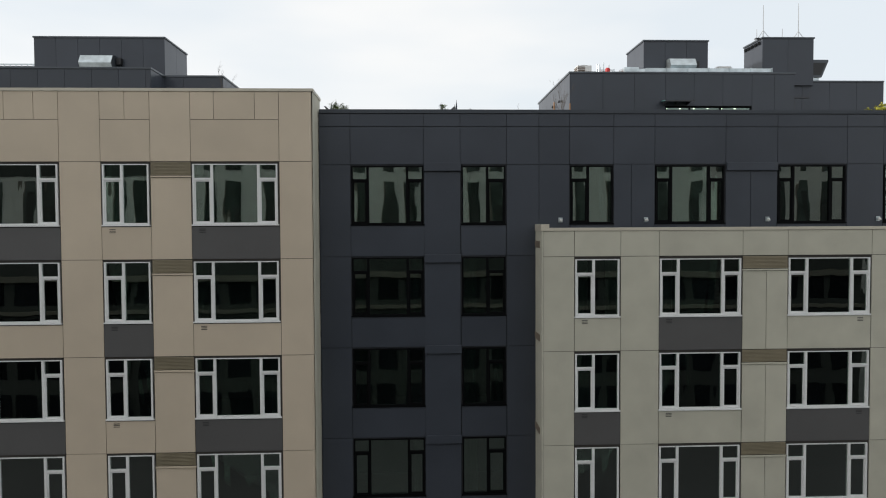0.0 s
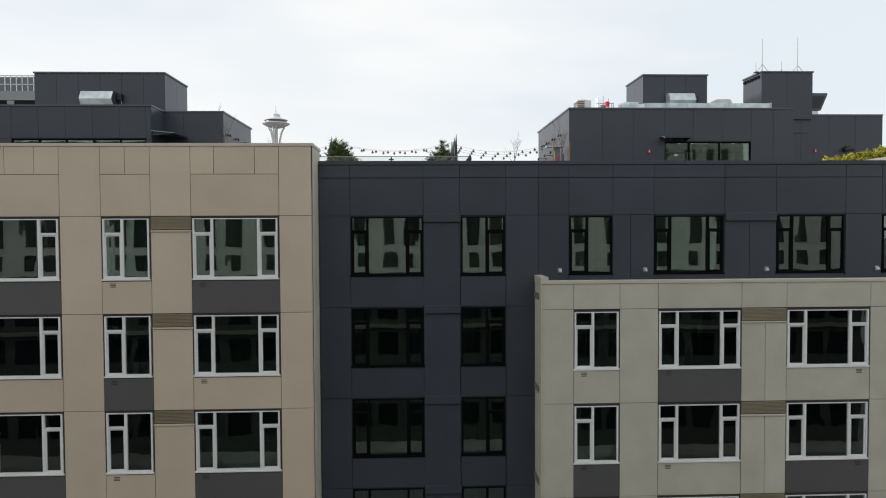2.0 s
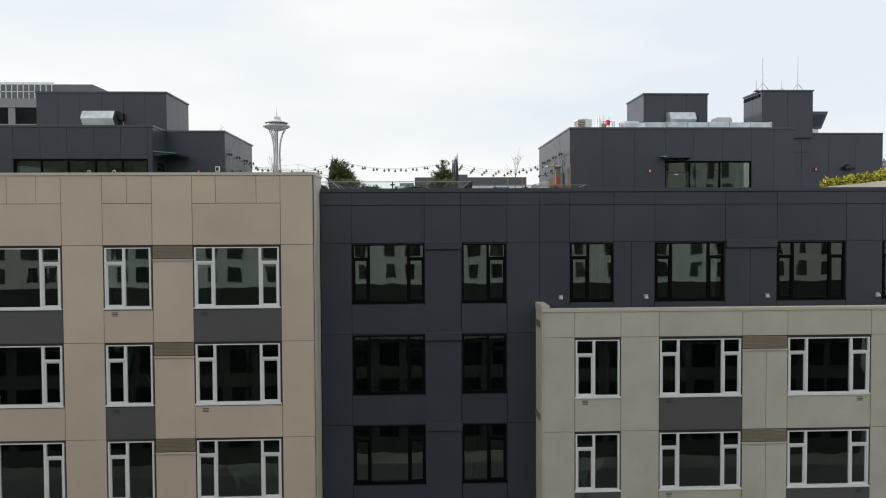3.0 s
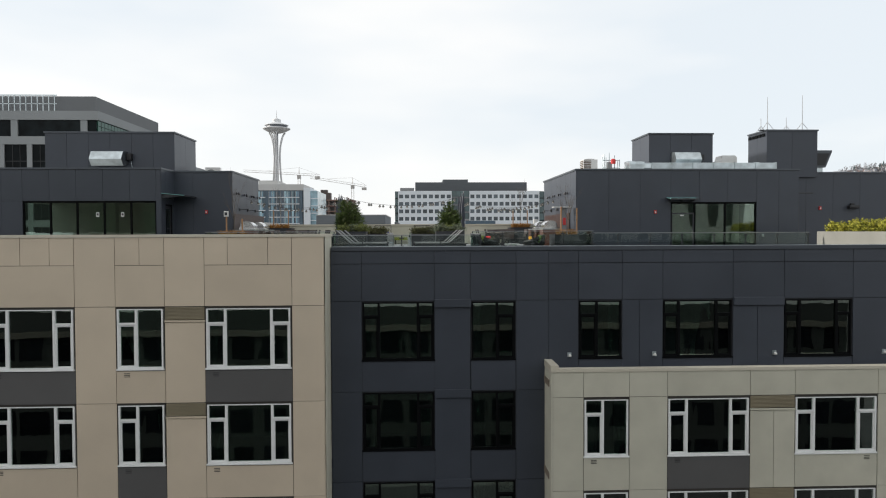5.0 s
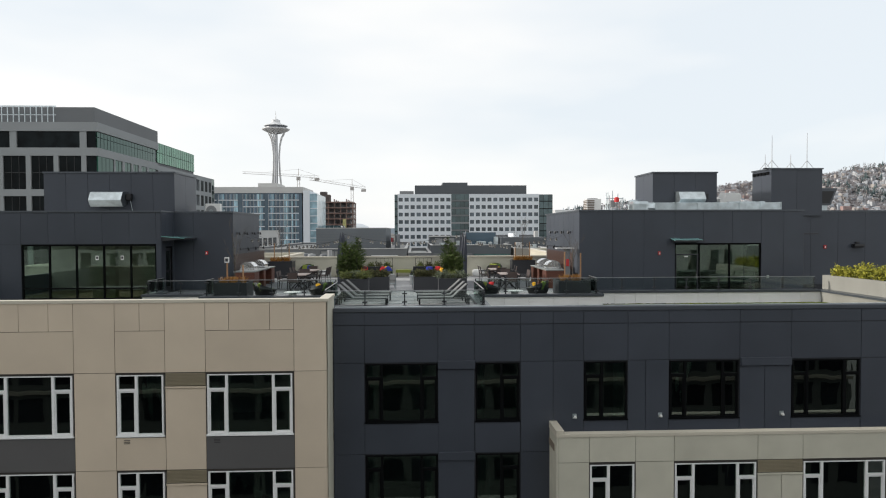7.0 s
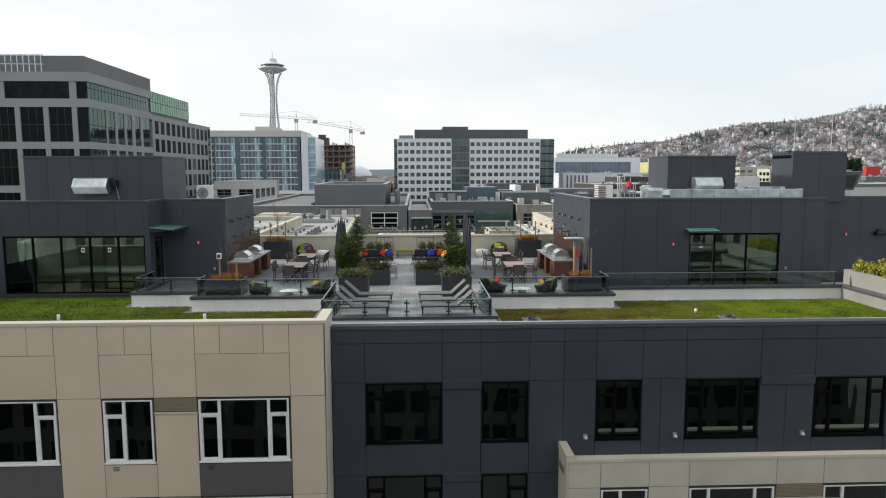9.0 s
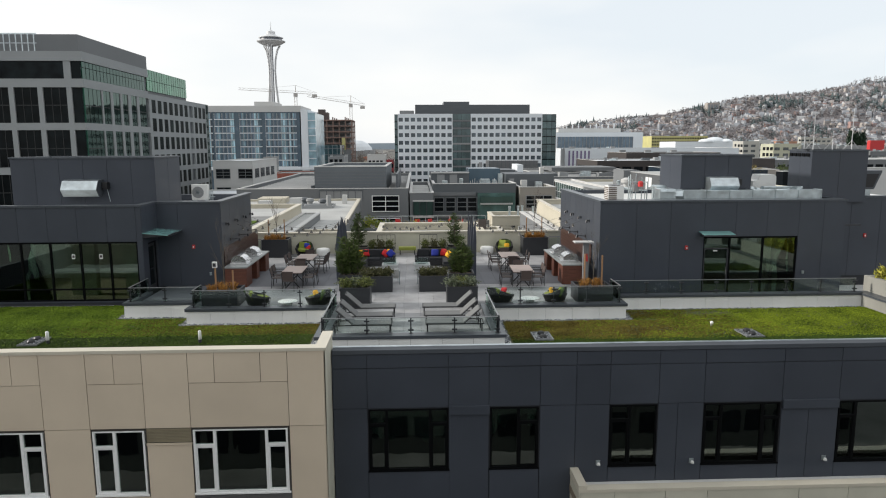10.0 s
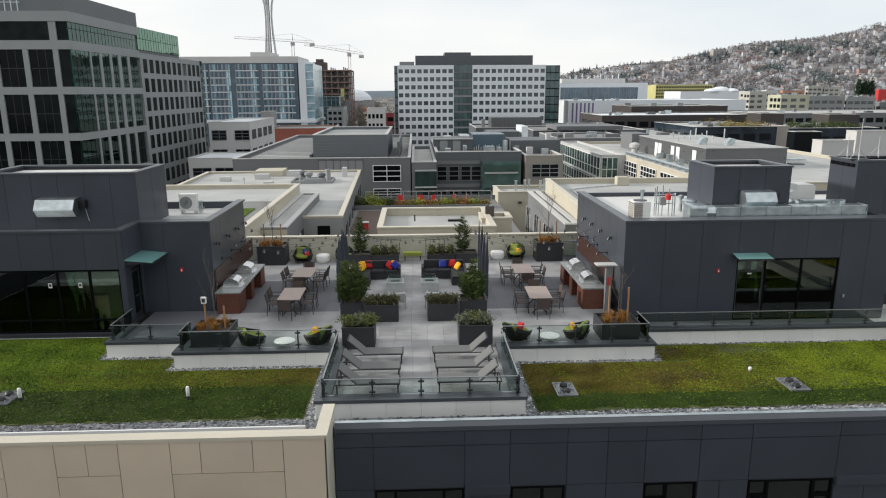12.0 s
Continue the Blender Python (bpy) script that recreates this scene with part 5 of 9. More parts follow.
part("core", lathe([(7.0, -30), (7.0, 2), (2.4, 2), (2.4, 152)], 12), NEEDLE_DARK, needle, "dark lift core")
smooth(part("skyline_ring", lathe([(4, 28), (11, 29), (11, 32), (4, 33)], 24), NEEDLE_WHITE, needle))
part("saucer", lathe([(8, 149), (14, 151), (20, 154.2), (21, 155.2), (21, 156.0), (19, 156.6), (16, 157)], 36), NEEDLE_WHITE, needle)
part("restaurant", lathe([(16.0, 156.0), (15.6, 160.3)], 36), NEEDLE_DARK, needle, "dark band of glazing")
part("roof", lathe([(18, 160.3), (18, 161.0), (13, 162.6), (8, 164.5), (6.5, 166), (6.5, 169.5), (4, 170.5), (1.2, 172)], 36), NEEDLE_WHITE, needle)
part("spire", tube(((0, 0, 172), (0, 0, 184), 0.8, 0.15), sides=6), NEEDLE_WHITE, needle)


ROOF_PLANTS = leafy("roof_planting_leaves", (0.09, 0.07, 0.03), (0.3, 0.24, 0.08), 0.3)
YELLOW_LEAF = leafy("yellow_green_roof_leaves", (0.09, 0.12, 0.02), (0.34, 0.36, 0.06), 1.0)
RUSSET_LEAF = leafy("russet_roof_leaves", (0.12, 0.05, 0.03), (0.4, 0.2, 0.08), 1.0)


def cloud_of(r, count, radius, size):
    """Small leaves scattered through a flat lumpy clump."""
    vv, ff = [], []
    for _ in range(count):
        p = Vector((r.gauss(0, 0.5) * radius[0], r.gauss(0, 0.5) * radius[1], abs(r.gauss(0, 0.6)) * radius[2]))
        u = Vector((r.gauss(0, 1), r.gauss(0, 1), r.gauss(0, 1))).normalized() * size * r.uniform(0.5, 1.2)
        w = u.orthogonal().normalized() * size * 0.6
        i = len(vv)
        vv += [p + u, p + w, p - u, p - w]
        ff.append((i, i + 1, i + 2, i + 3))
    return vv, ff


# ---- flat-roofed neighbours ----
def block(name, x0, x1, y0, y1, z1, wall_mat, roof_mat, label, parapet=0.7, z0=0.0, rz=0.0):
    """A flat-roofed block: four walls with a parapet round a sunken roof."""
    b = thing(name, pose(x0, y0, z0, rz=rz), label, "building")
    w, d, h = x1 - x0, y1 - y0, z1 - z0
    t = 0.3
    for side in ((0, w, 0, t, 0, h), (0, w, d - t, d, 0, h), (0, t, t, d - t, 0, h), (w - t, w, t, d - t, 0, h)):
        part("wall", box(side), wall_mat, b)
    part("roof", box((t, w - t, t, d - t, max(0, h - parapet - 0.3), h - parapet)), roof_mat, b)
    part("coping", box((-0.06, w + 0.06, -0.06, t + 0.06, h, h + 0.1), (-0.06, w + 0.06, d - t - 0.06, d + 0.06, h, h + 0.1), (-0.06, t + 0.06, t + 0.06, d - t - 0.06, h, h + 0.1), (w - t - 0.06, w + 0.06, t + 0.06, d - t - 0.06, h, h + 0.1)), COPING_CREAM if wall_mat is CREAM_STUCCO else CONC, b)
    return b


def panes_front(b, xs, zs, w, h, mat=None, y=0.0, frame_mat=None):
    """Dark windows with a pale frame on the front wall of a block, in its own metres."""
    for x in xs:
        for z in zs:
            f = part("window", box((x, x + w, y - 0.08, y - 0.002, z, z + h)), mat or FAR_GLASS, b)
            bars = [(x - 0.06, x + w + 0.06, y - 0.14, y - 0.082, z + h * g - 0.05, z + h * g + 0.05) for g in (0, 0.33, 0.66, 1)]
            n = max(1, round(w / 1.5))
            bars += [(x + w * k / n - 0.05, x + w * k / n + 0.05, y - 0.15, y - 0.083, z, z + h) for k in range(n + 1)]
            part("frame", box(*bars), frame_mat or CONC, f)


nb = block("neighbour_building", -26, -6.8, 59.65, 93, 20.6, CREAM_STUCCO, PALE_ROOF, "cream flat-roofed neighbour with a pale roof", 0.15, 0.0, 1.9)
part("side_wall", box((19.21, 19.26, 0, 33.3, 0, 20.4)), MID_CLAD, nb, "grey stucco side wall")
part("front_wall", box((15.6, 19.26, -0.06, -0.003, 0, 20.5)), CONC_GREY, nb, "pale grey stucco end wall")
part("door", box((17.2, 18.2, -0.1, -0.061, 17.8, 19.9)), BLACK_FRAME, nb)
for k in range(7):
    for z in (11.5, 14.6, 17.6):
        part("window", box((19.26, 19.32, 3 + k * 4.2, 5.2 + k * 4.2, z, z + 1.7)), FAR_GLASS, nb)
for x, y, w, d, hh in ((7.2, 26.5, 1.6, 1.0, 0.6), (10.6, 29.0, 1.6, 1.1, 0.7), (17.2, 28.2, 0.6, 0.6, 1.1), (9.4, 19.6, 1.0, 0.9, 0.6), (3.5, 25.0, 1.2, 0.8, 0.5)):
    part("roof_unit", box((x, x + w, y, y + d, 20.3, 20.45 + hh), bevel=0.06), CONC, nb)
part("plant_frame", box((12.0, 16.6, 22.0, 22.15, 20.45, 20.75), (12.0, 16.6, 25.4, 25.55, 20.45, 20.75), (12.0, 12.15, 22.15, 25.4, 20.45, 20.75), (16.45, 16.6, 22.15, 25.4, 20.45, 20.75)), CONC_GREY, nb)
for x, y in ((12.8, 26.4), (13.6, 25.2), (15.2, 24.0)):
    part("roof_fan", lathe([(0.3, 20.4), (0.3, 20.9), (0.5, 21.1), (0.45, 21.35), (0.1, 21.45)], 12), (DARK_CLAD, CONC_GREY, CONC)[int(x) % 3], nb).location = (x, y, 0)
part("stack", tube(((16.0, 23.4, 20.4), (16.0, 23.4, 21.9), 0.28), ((13.2, 23.0, 20.7), (15.8, 23.6, 20.7), 0.2), sides=10), CONC_GREY, nb)
for k in range(7):
    part("vent_pipe", tube(((2.5 + k * 2.1, 9 + (k * 7) % 22, 20.2), (2.5 + k * 2.1, 9 + (k * 7) % 22, 20.8 + 0.15 * (k % 3)), 0.07), sides=6), GALV, nb)
part("stair_house", box((6.6, 10.0, 29.3, 33.0, 20.4, 21.1)), CREAM_STUCCO, nb, "cream stair house on the roof")
nb2 = block("neighbour_building", -26, -11.75, 45.6, 70, 21.96, CREAM_STUCCO, PALE_ROOF, "low cream roof wing behind the terrace", 0.32, 12)
part("gravel", box((6.0, 13.9, 0.4, 16.4, 9.63, 9.66)), GREY_ROOF, nb2, "grey gravel strip of the roof")
part("lawn", box((11.4, 12.8, 7.0, 12.6, 9.661, 9.72)), SEDUM, nb2, "small patch of green roof")
nb3 = block("neighbour_building", -11.72, -9.95, 53.3, 70, 21.1, MID_CLAD, PALE_ROOF, "grey stucco bay behind the terrace", 0.04, 0)
part("front_band", box((-0.02, 1.79, -0.06, -0.003, 19.9, 21.0)), CREAM_STUCCO, nb3, "cream stucco end band")
for z in (17.6, 14.5):
    for k in range(4):
        part("window", box((1.77, 1.83, 1.2 + k * 4.0, 3.0 + k * 4.0, z, z + 2.1)), FAR_GLASS, nb3)
        part("frame", box((1.77, 1.87, 1.1 + k * 4.0, 1.2 + k * 4.0, z, z + 2.1), (1.77, 1.87, 3.0 + k * 4.0, 3.1 + k * 4.0, z, z + 2.1)), WHITE_FRAME, nb3)
nr = block("neighbour_building", 10.74, 26, 52.0, 69.5, 22.3, CREAM_STUCCO, PALE_ROOF, "cream flat-roofed wing behind the terrace", 0.4, 12, -1.9)
part("mechanical_unit", box((6.2, 7.3, 15.4, 16.4, 9.9, 10.7), bevel=0.05), CREAM_STUCCO, nr)
part("conduit", tube(((1.5, 2.0, 9.98), (1.5, 13.0, 9.98), 0.05), ((1.5, 13.0, 9.98), (6.2, 15.6, 9.98), 0.05), sides=6), GALV, nr)
nrb = block("neighbour_building", 9.7, 10.72, 53.2, 69.6, 21.1, MID_CLAD, CONC_GREY, "grey stucco bay beside the cream wing", 0.04, 0)
part("roof_gravel", box((1.0, 1.45, 5.0, 16.3, 20.9, 21.06)), CONC_GREY, nrb)
for z in (17.4, 14.2):
    for k in range(4):
        part("window", box((-0.06, -0.002, 1.5 + k * 4.4, 3.4 + k * 4.4, z, z + 2.3)), FAR_GLASS, nrb)
        part("frame", box((-0.1, -0.002, 1.4 + k * 4.4, 1.5 + k * 4.4, z, z + 2.3), (-0.1, -0.002, 3.4 + k * 4.4, 3.5 + k * 4.4, z, z + 2.3), (-0.1, -0.061, 2.4 + k * 4.4, 2.47 + k * 4.4, z, z + 2.3)), WHITE_FRAME, nrb)
nr2 = block("neighbour_building", 8.08, 17.5, 79.6, 84.8, 19.6, CREAM_STUCCO, PALE_ROOF, "cream stair house with roof vents", 0.3, 8)
for k in range(8):
    part("vent_pipe", lathe([(0.13, 11.2), (0.13, 12.3), (0.16, 12.32), (0.16, 12.5)], 8), GALV, nr2).location = (2.4 + k * 0.85 + (k % 2) * 0.25, 3.2 + (k % 3) * 0.6, 0)
part("grille", box((4.6, 6.2, -0.08, -0.002, 8.8, 10.4)), CONC_GREY, nr2)
part("lamp_box", box((2.2, 2.6, -0.2, -0.002, 10.4, 10.6)), DARK_STEEL, nr2)
nr4 = block("neighbour_building", 4.15, 6.5, 57.5, 60.0, 20.8, CREAM_STUCCO, PALE_ROOF, "low cream parapet box with a dark frame", 0.35, 12)
part("dark_frame", box((0.35, 1.0, 0.4, 0.46, 8.9, 9.7), (0.35, 0.42, 0.46, 1.0, 8.9, 9.7), (0.93, 1.0, 0.46, 1.0, 8.9, 9.7)), BROWN_FORM, nr4)
nc = block("neighbour_building", -3.6, 4.75, 53.2, 61.5, 21.0, CREAM_STUCCO, PALE_ROOF, "low cream roof house with a pale roof", 0.55, 12)
part("skylight", box((5.2, 6.3, 5.2, 5.6, 8.45, 8.6)), FAR_GLASS, nc)
part("vent_pipe", tube(((2.6, 5.6, 8.4), (2.6, 5.6, 8.95), 0.06), sides=6), DARK_STEEL, nc)
solid("courtyard_roof", box((-9.7, 8.2, 54.9, 82.5, 18.0, 18.4), (-9.7, 8.2, 46.3, 54.9, 18.0, 18.4)), GREY_ROOF, "grey roof terrace between the neighbours", "roof", "structure")
solid("courtyard_walls", box((-9.7, 8.2, 46.1, 46.3, 0, 18.4), (-9.7, 8.2, 82.5, 82.7, 0, 18.9)), MID_CLAD, "grey walls under the roof terrace", "wall", "structure")
wood = material("brown_timber_deck", (0.09, 0.055, 0.04), 0.7, vary=0.2, scale=2, streak=6)
solid("timber_deck", box((-6.75, -3.65, 47.0, 75.5, 18.404, 18.46)), wood, "brown timber deck of the rear roof terrace", "deck", "structure")
bin_ = thing("storage_bin", pose(-5.4, 66.0, 18.46), "red storage bin with a white lid on a timber deck", "bin")
part("body", box((-0.25, 0.25, -0.2, 0.2, 0, 0.55), bevel=0.03), RED, bin_)
part("lid", box((-0.28, 0.28, -0.23, 0.23, 0.55, 0.64), bevel=0.03), WHITE_CLAD, bin_)
solid("rear_terrace_rail", box((-6.5, 7.5, 81.5, 81.6, 19.5, 19.6), *((-6.5 + k * 1.4, -6.42 + k * 1.4, 81.5, 81.6, 18.4, 19.5) for k in range(11))), GALV, "pale rail of the rear roof terrace", "railing")
solid("rear_planter", box((-8.0, 6.8, 76.5, 77.9, 18.4, 18.8), bevel=0.04), MID_CLAD, "long grey planter on the rear terrace", "planter")
DARK_LEAF = leafy("dark_green_roof_leaves", (0.02, 0.035, 0.012), (0.09, 0.11, 0.04), 1.0)
for k in range(15):
    r_ = random.Random(300 + k)
    low = k > 4
    vv, ff = cloud_of(r_, 520, (0.75, 0.5, r_.uniform(0.35, 0.55) if low else r_.uniform(0.5, 0.95)), 0.1)
    me_ = bpy.data.meshes.new("rear_shrub")
    me_.from_pydata([tuple(q) for q in vv], [], ff)
    pick = (3, 3, 1, 1, 3, 2, 0, 1, 2, 0, 1, 0, 2, 1, 0)[k]
    me_.materials.append((ROOF_PLANTS, YELLOW_LEAF, RUSSET_LEAF, DARK_LEAF)[pick])
    tagged(new("shrub", me_), ("straw-coloured shrub in the rear planter", "yellow-green shrub in the rear planter", "russet shrub in the rear planter", "dark green bushy shrub in the rear planter")[pick], "shrub", "rear planter shrubs").location = (-7.5 + k * 0.98, 77.2, 18.75)
for k in range(5):
    ch = thing("garden_chair", pose(-2.6 + k * 1.9 + (k % 2) * 0.4, 79.6, 18.4, rz=20 * k), "red garden chair on the rear terrace", "chair", "rear terrace chairs")
    part("seat", box((-0.3, 0.3, -0.3, 0.3, 0.38, 0.46)), RED, ch)
    part("backrest", box((-0.3, 0.3, 0.24, 0.3, 0.46, 1.0)), RED, ch)
    for a, b in ((-0.26, -0.26), (0.26, -0.26), (-0.26, 0.26), (0.26, 0.26)):
        part("leg", box((a - 0.03, a + 0.03, b - 0.03, b + 0.03, 0, 0.38)), RED, ch)

# grey complex about a hundred metres off
gc = block("apartment_block", -25.6, -1.6, 99.5, 152, 21.6, MID_CLAD, GREY_ROOF, "grey apartment block with a ribbed lower roof", 0.5)
for k in range(20):
    part("roof_rib", box((1.2, 9.9, 3.5 + k * 2.3, 4.0 + k * 2.3, 21.1, 21.35)), CONC, gc)
part("roof_edge", box((9.9, 10.2, 3, 50, 21.1, 21.9)), DARK_CLAD, gc)
part("side_roof_edge", box((22.2, 22.5, 2, 24, 21.1, 23.6)), DARK_CLAD, gc)
panes_front(gc, (18.9,), (18.4, 15.2, 11.9), 3.75, 2.2, None, 0.0, WHITE_FRAME)
strip = part("clerestory", box((11.5, 17.5, -0.06, -0.002, 19.95, 21.4)), CONC_GREY, gc, "pale translucent clerestory strip")
part("frame", box(*((11.5 + k * 1.0, 11.58 + k * 1.0, -0.12, -0.061, 19.95, 21.3) for k in range(7)), (11.5, 17.6, -0.12, -0.062, 21.3, 21.45)), DARK_CLAD, strip)
SIDING = material("blue_grey_siding", (0.12, 0.135, 0.15), 0.6, vary=0.1, scale=0.2)
gb = block("apartment_block", -15.0, -4.75, 101.5, 124, 24.6, SIDING, PALE_ROOF, "dark grey ribbed upper block", 0.4)
part("siding_rib", box(*((0.0, 10.25, -0.05, -0.002, 18.0 + k * 0.42, 18.06 + k * 0.42) for k in range(15))), MID_CLAD, gb)
gd = block("apartment_block", -1.4, 1.95, 99.5, 128, 20.95, MID_CLAD, PALE_ROOF, "narrow grey block with a glazed corner", 0.5)
for j in range(4):
    for k in range(3):
        w_ = part("window", box((0.5 + k * 0.95, 1.4 + k * 0.95, -0.06, -0.002, 17.6 - j * 2.3, 19.7 - j * 2.3)), GREEN_GLASS, gd)
    part("floor_band", box((0.4, 3.4, -0.16, -0.003, 19.75 - j * 2.3, 19.95 - j * 2.3)), CONC, gd)
for k in range(4):
    part("mullion", box((0.42 + k * 0.95, 0.49 + k * 0.95, -0.12, -0.003, 9.0, 20.0)), DARK_STEEL, gd)
WING_TEAL = mirror_glass("teal_bay_glass", (0.07, 0.135, 0.135), (0.7, 1.0, 0.95), 2.0)
ge = block("apartment_block", 1.97, 14.2, 103, 130, 22.0, DARK_CLAD, GREY_ROOF, "dark grey apartment block with window bands", 0.5)
panes_front(ge, (0.2, 1.9, 3.6, 5.1), (18.0, 14.7, 11.4), 1.35, 2.0, None, 0.0, MID_CLAD)
for z in (20.3, 17.0, 13.7):
    part("floor_band", box((0.0, 6.3, -0.2, -0.003, z, z + 0.5)), MID_CLAD, ge)
part("glass_bay", box((6.5, 12.0, -0.9, -0.003, 8.0, 20.7)), WING_TEAL, ge, "pale green glass balcony bay")
for z in (19.2, 16.0, 12.8):
    part("balcony_slab", box((6.9, 11.6, -1.3, -0.91, z - 0.15, z + 0.1)), CONC, ge)
    part("balcony_glass", box((6.9, 11.6, -1.36, -1.31, z + 0.1, z + 1.0)), GREEN_GLASS, ge)
part("roof_house", box((0.0, 6.0, 9, 16, 21.4, 23.2)), DARK_CLAD, ge)
part("roof_house", box((6.0, 11.0, 9.2, 16, 21.4, 23.9)), BLUE_DARK, ge)
part("roof_edge", box((-0.1, 6.0, 8.7, 8.99, 23.2, 23.4)), CONC, ge)
for x in (0.9, 2.9):
    part("roof_door", box((x, x + 1.2, 8.9, 8.995, 21.4, 23.0)), CONC_GREY, ge)
for x, y, w, hh in ((1.5, 3, 0.8, 0.3), (4.2, 4, 0.5, 0.6), (7.4, 4, 1.4, 0.5), (10.4, 6, 0.6, 1.2), (9.2, 3, 0.5, 0.4)):
    part("roof_unit", box((x, x + w, y, y + 1.2, 21.4, 22.0 + hh), bevel=0.04), GALV, ge)
for k in range(14):
    part("roof_pipe", tube(((6.2 + k * 0.35, 8.6, 21.5), (6.2 + k * 0.35, 8.6, 22.0 + 0.2 * (k % 3)), 0.05), sides=5), CONC, ge)
gf = block("apartment_block", 14.6, 19.9, 102, 128, 21.5, TAN_GREY, GREY_ROOF, "tan apartment block with dark windows", 0.4)
panes_front(gf, (0.95,), (18.5, 15.2, 11.8), 3.8, 1.8, None, 0.0, CONC_GREY)
part("roof_house", box((-1.0, 6.6, 8, 16, 21.0, 23.1)), DARK_CLAD, gf)
part("roof_door", box((-0.4, 0.3, 7.9, 7.995, 21.2, 22.4)), CONC_GREY, gf)
for x, y, w, hh in ((1.0, 5, 0.9, 0.9), (3.4, 6, 1.0, 0.6), (4.6, 9, 0.6, 2.7)):
    part("roof_unit", box((x, x + w, y, y + 0.9, 21.0, 21.4 + hh), bevel=0.04), (GALV, CONC, WHITE_CLAD)[int(x) % 3], gf)
gg = block("apartment_block", 3, 22, 138, 160, 20.6, MID_CLAD, GREY_ROOF, "grey apartment block with roof plant", 0.4)
for x, w, hh, mt in ((10.5, 6.2, 2.0, DARK_CLAD), (17.2, 1.2, 3.0, WHITE_CLAD), (5, 2, 1.2, GALV), (2, 1.5, 0.9, CONC), (8, 1.2, 1.4, GALV)):
    part("roof_house", box((x, x + w, 4, 12, 20.2, 20.6 + hh)), mt, gg)
gh = block("apartment_block", 17, 60, 210, 236, 19.9, DARK_CLAD, GREY_ROOF, "long dark grey block behind", 0.4)
rh_ = part("roof_house", box((5.2, 20.4, 5, 14, 19.4, 22.7)), METAL_SIDING, gh, "ribbed grey plant screen")
part("post", box(*((5.2 + k * 1.27, 5.35 + k * 1.27, 4.9, 4.99, 19.6, 22.8) for k in range(13))), DARK_CLAD, rh_)
part("roof_unit", box((2.0, 3.0, 3, 4, 19.4, 22.3)), CONC_GREY, gh)
for k in range(6):
    part("roof_unit", box((22 + k * 3, 24 + k * 3, 2, 4, 19.4, 20.3 + 0.4 * (k % 3)), bevel=0.05), (GALV, CONC, CONC_GREY)[k % 3], gh)
cf = thing("carport", pose(33.9, 175, 0), "grey concrete roof canopy on columns", "canopy")
part("canopy_roof", box((0, 16.5, 0, 14, 21.0, 21.9)), MID_CLAD, cf)
for k in range(5):
    part("column", box((0.4 + k * 3.9, 0.9 + k * 3.9, 0.3, 0.8, 0, 21.0)), CONC_GREY, cf)

# glass and cream building on the right
rb = block("office_building", 31.6, 62, 78, 141, 20.5, CREAM_STUCCO, PALE_ROOF, "cream building with white-gridded windows and roof plant", 0.35)
for k in range(4):
    y = 27.0 - 8.1 * k
    for z in (17.75, 13.9):
        w = part("window", box((-0.08, -0.002, y, y + 6.2, z, z + 2.15)), FAR_GLASS, rb)
        part("frame", box(*((-0.14, -0.082, y + g * 1.24 - 0.06, y + g * 1.24 + 0.06, z, z + 2.15) for g in range(6)), *((-0.15, -0.083, y, y + 6.2, z + g * 0.7167 - 0.05, z + g * 0.7167 + 0.05) for g in range(4))), WHITE_FRAME, w)
WING_GLASS = mirror_glass("pale_green_wing_glass", (0.03, 0.06, 0.055), (0.75, 1.0, 0.92), 1.9)
rg = block("office_building", 27.8, 31.5, 110.8, 142, 20.6, CONC, PALE_ROOF, "office wing with a white-framed gridded glass wall", 0.2)
face_grid(rg, WHITE_FRAME, WING_GLASS, (0.1, -0.02), (2.6, -0.02), 0.5, 20.3, 3, 11, 0.08, 0.1, 0.15)
face_grid(rg, WHITE_FRAME, WING_GLASS, (-0.02, 31.0), (-0.02, 0.2), 0.5, 20.3, 16, 11, 0.1, 0.12, 0.15)
for z in (17.0, 13.4, 9.8):
    part("floor_band", box((-0.3, -0.18, 0.2, 31.0, z, z + 0.28)), WHITE_FRAME, rg)
ph = part("roof_house", box((6.0, 17.0, 17.5, 45, 20.1, 22.8)), METAL_SIDING, rb, "grey metal plant house on the roof")
part("roof_sheet", box((5.9, 17.1, 17.4, 45.1, 22.8, 22.9)), PALE_ROOF, ph)
for y in (20.5, 26.5, 28.6, 34.0, 35.6):
    part("door", box((5.93, 5.995, y, y + 1.3, 20.2, 22.3)), WHITE_FRAME, ph)
for x, y in ((7.5, 24), (10.5, 22)):
    part("roof_cowl", prism([(0, 0), (1.1, 0), (1.3, 0.9), (0.7, 1.0), (0.2, 0.6)], -0.5, 0.5), GALV, ph).location = (x, y, 22.9)
for k in range(9):
    part("vent_pipe", tube(((7 + k * 1.1, 30 + (k * 5) % 9, 22.9), (7 + k * 1.1, 30 + (k * 5) % 9, 23.5 + 0.5 * (k % 3)), 0.1), sides=6), GALV, ph)
part("roof_house", box((5.5, 8.5, 47.5, 54, 20.1, 23.0)), MID_CLAD, rb)
part("duct", tube(((2.2, 8, 20.6), (2.2, 40, 20.6), 0.14), ((2.9, 8, 20.5), (2.9, 36, 20.5), 0.1), sides=6), GALV, rb)
for k in range(12):
    part("duct_support", box((2.0, 3.1, 8.5 + k * 2.8, 8.6 + k * 2.8, 20.1, 20.5)), GALV, rb)
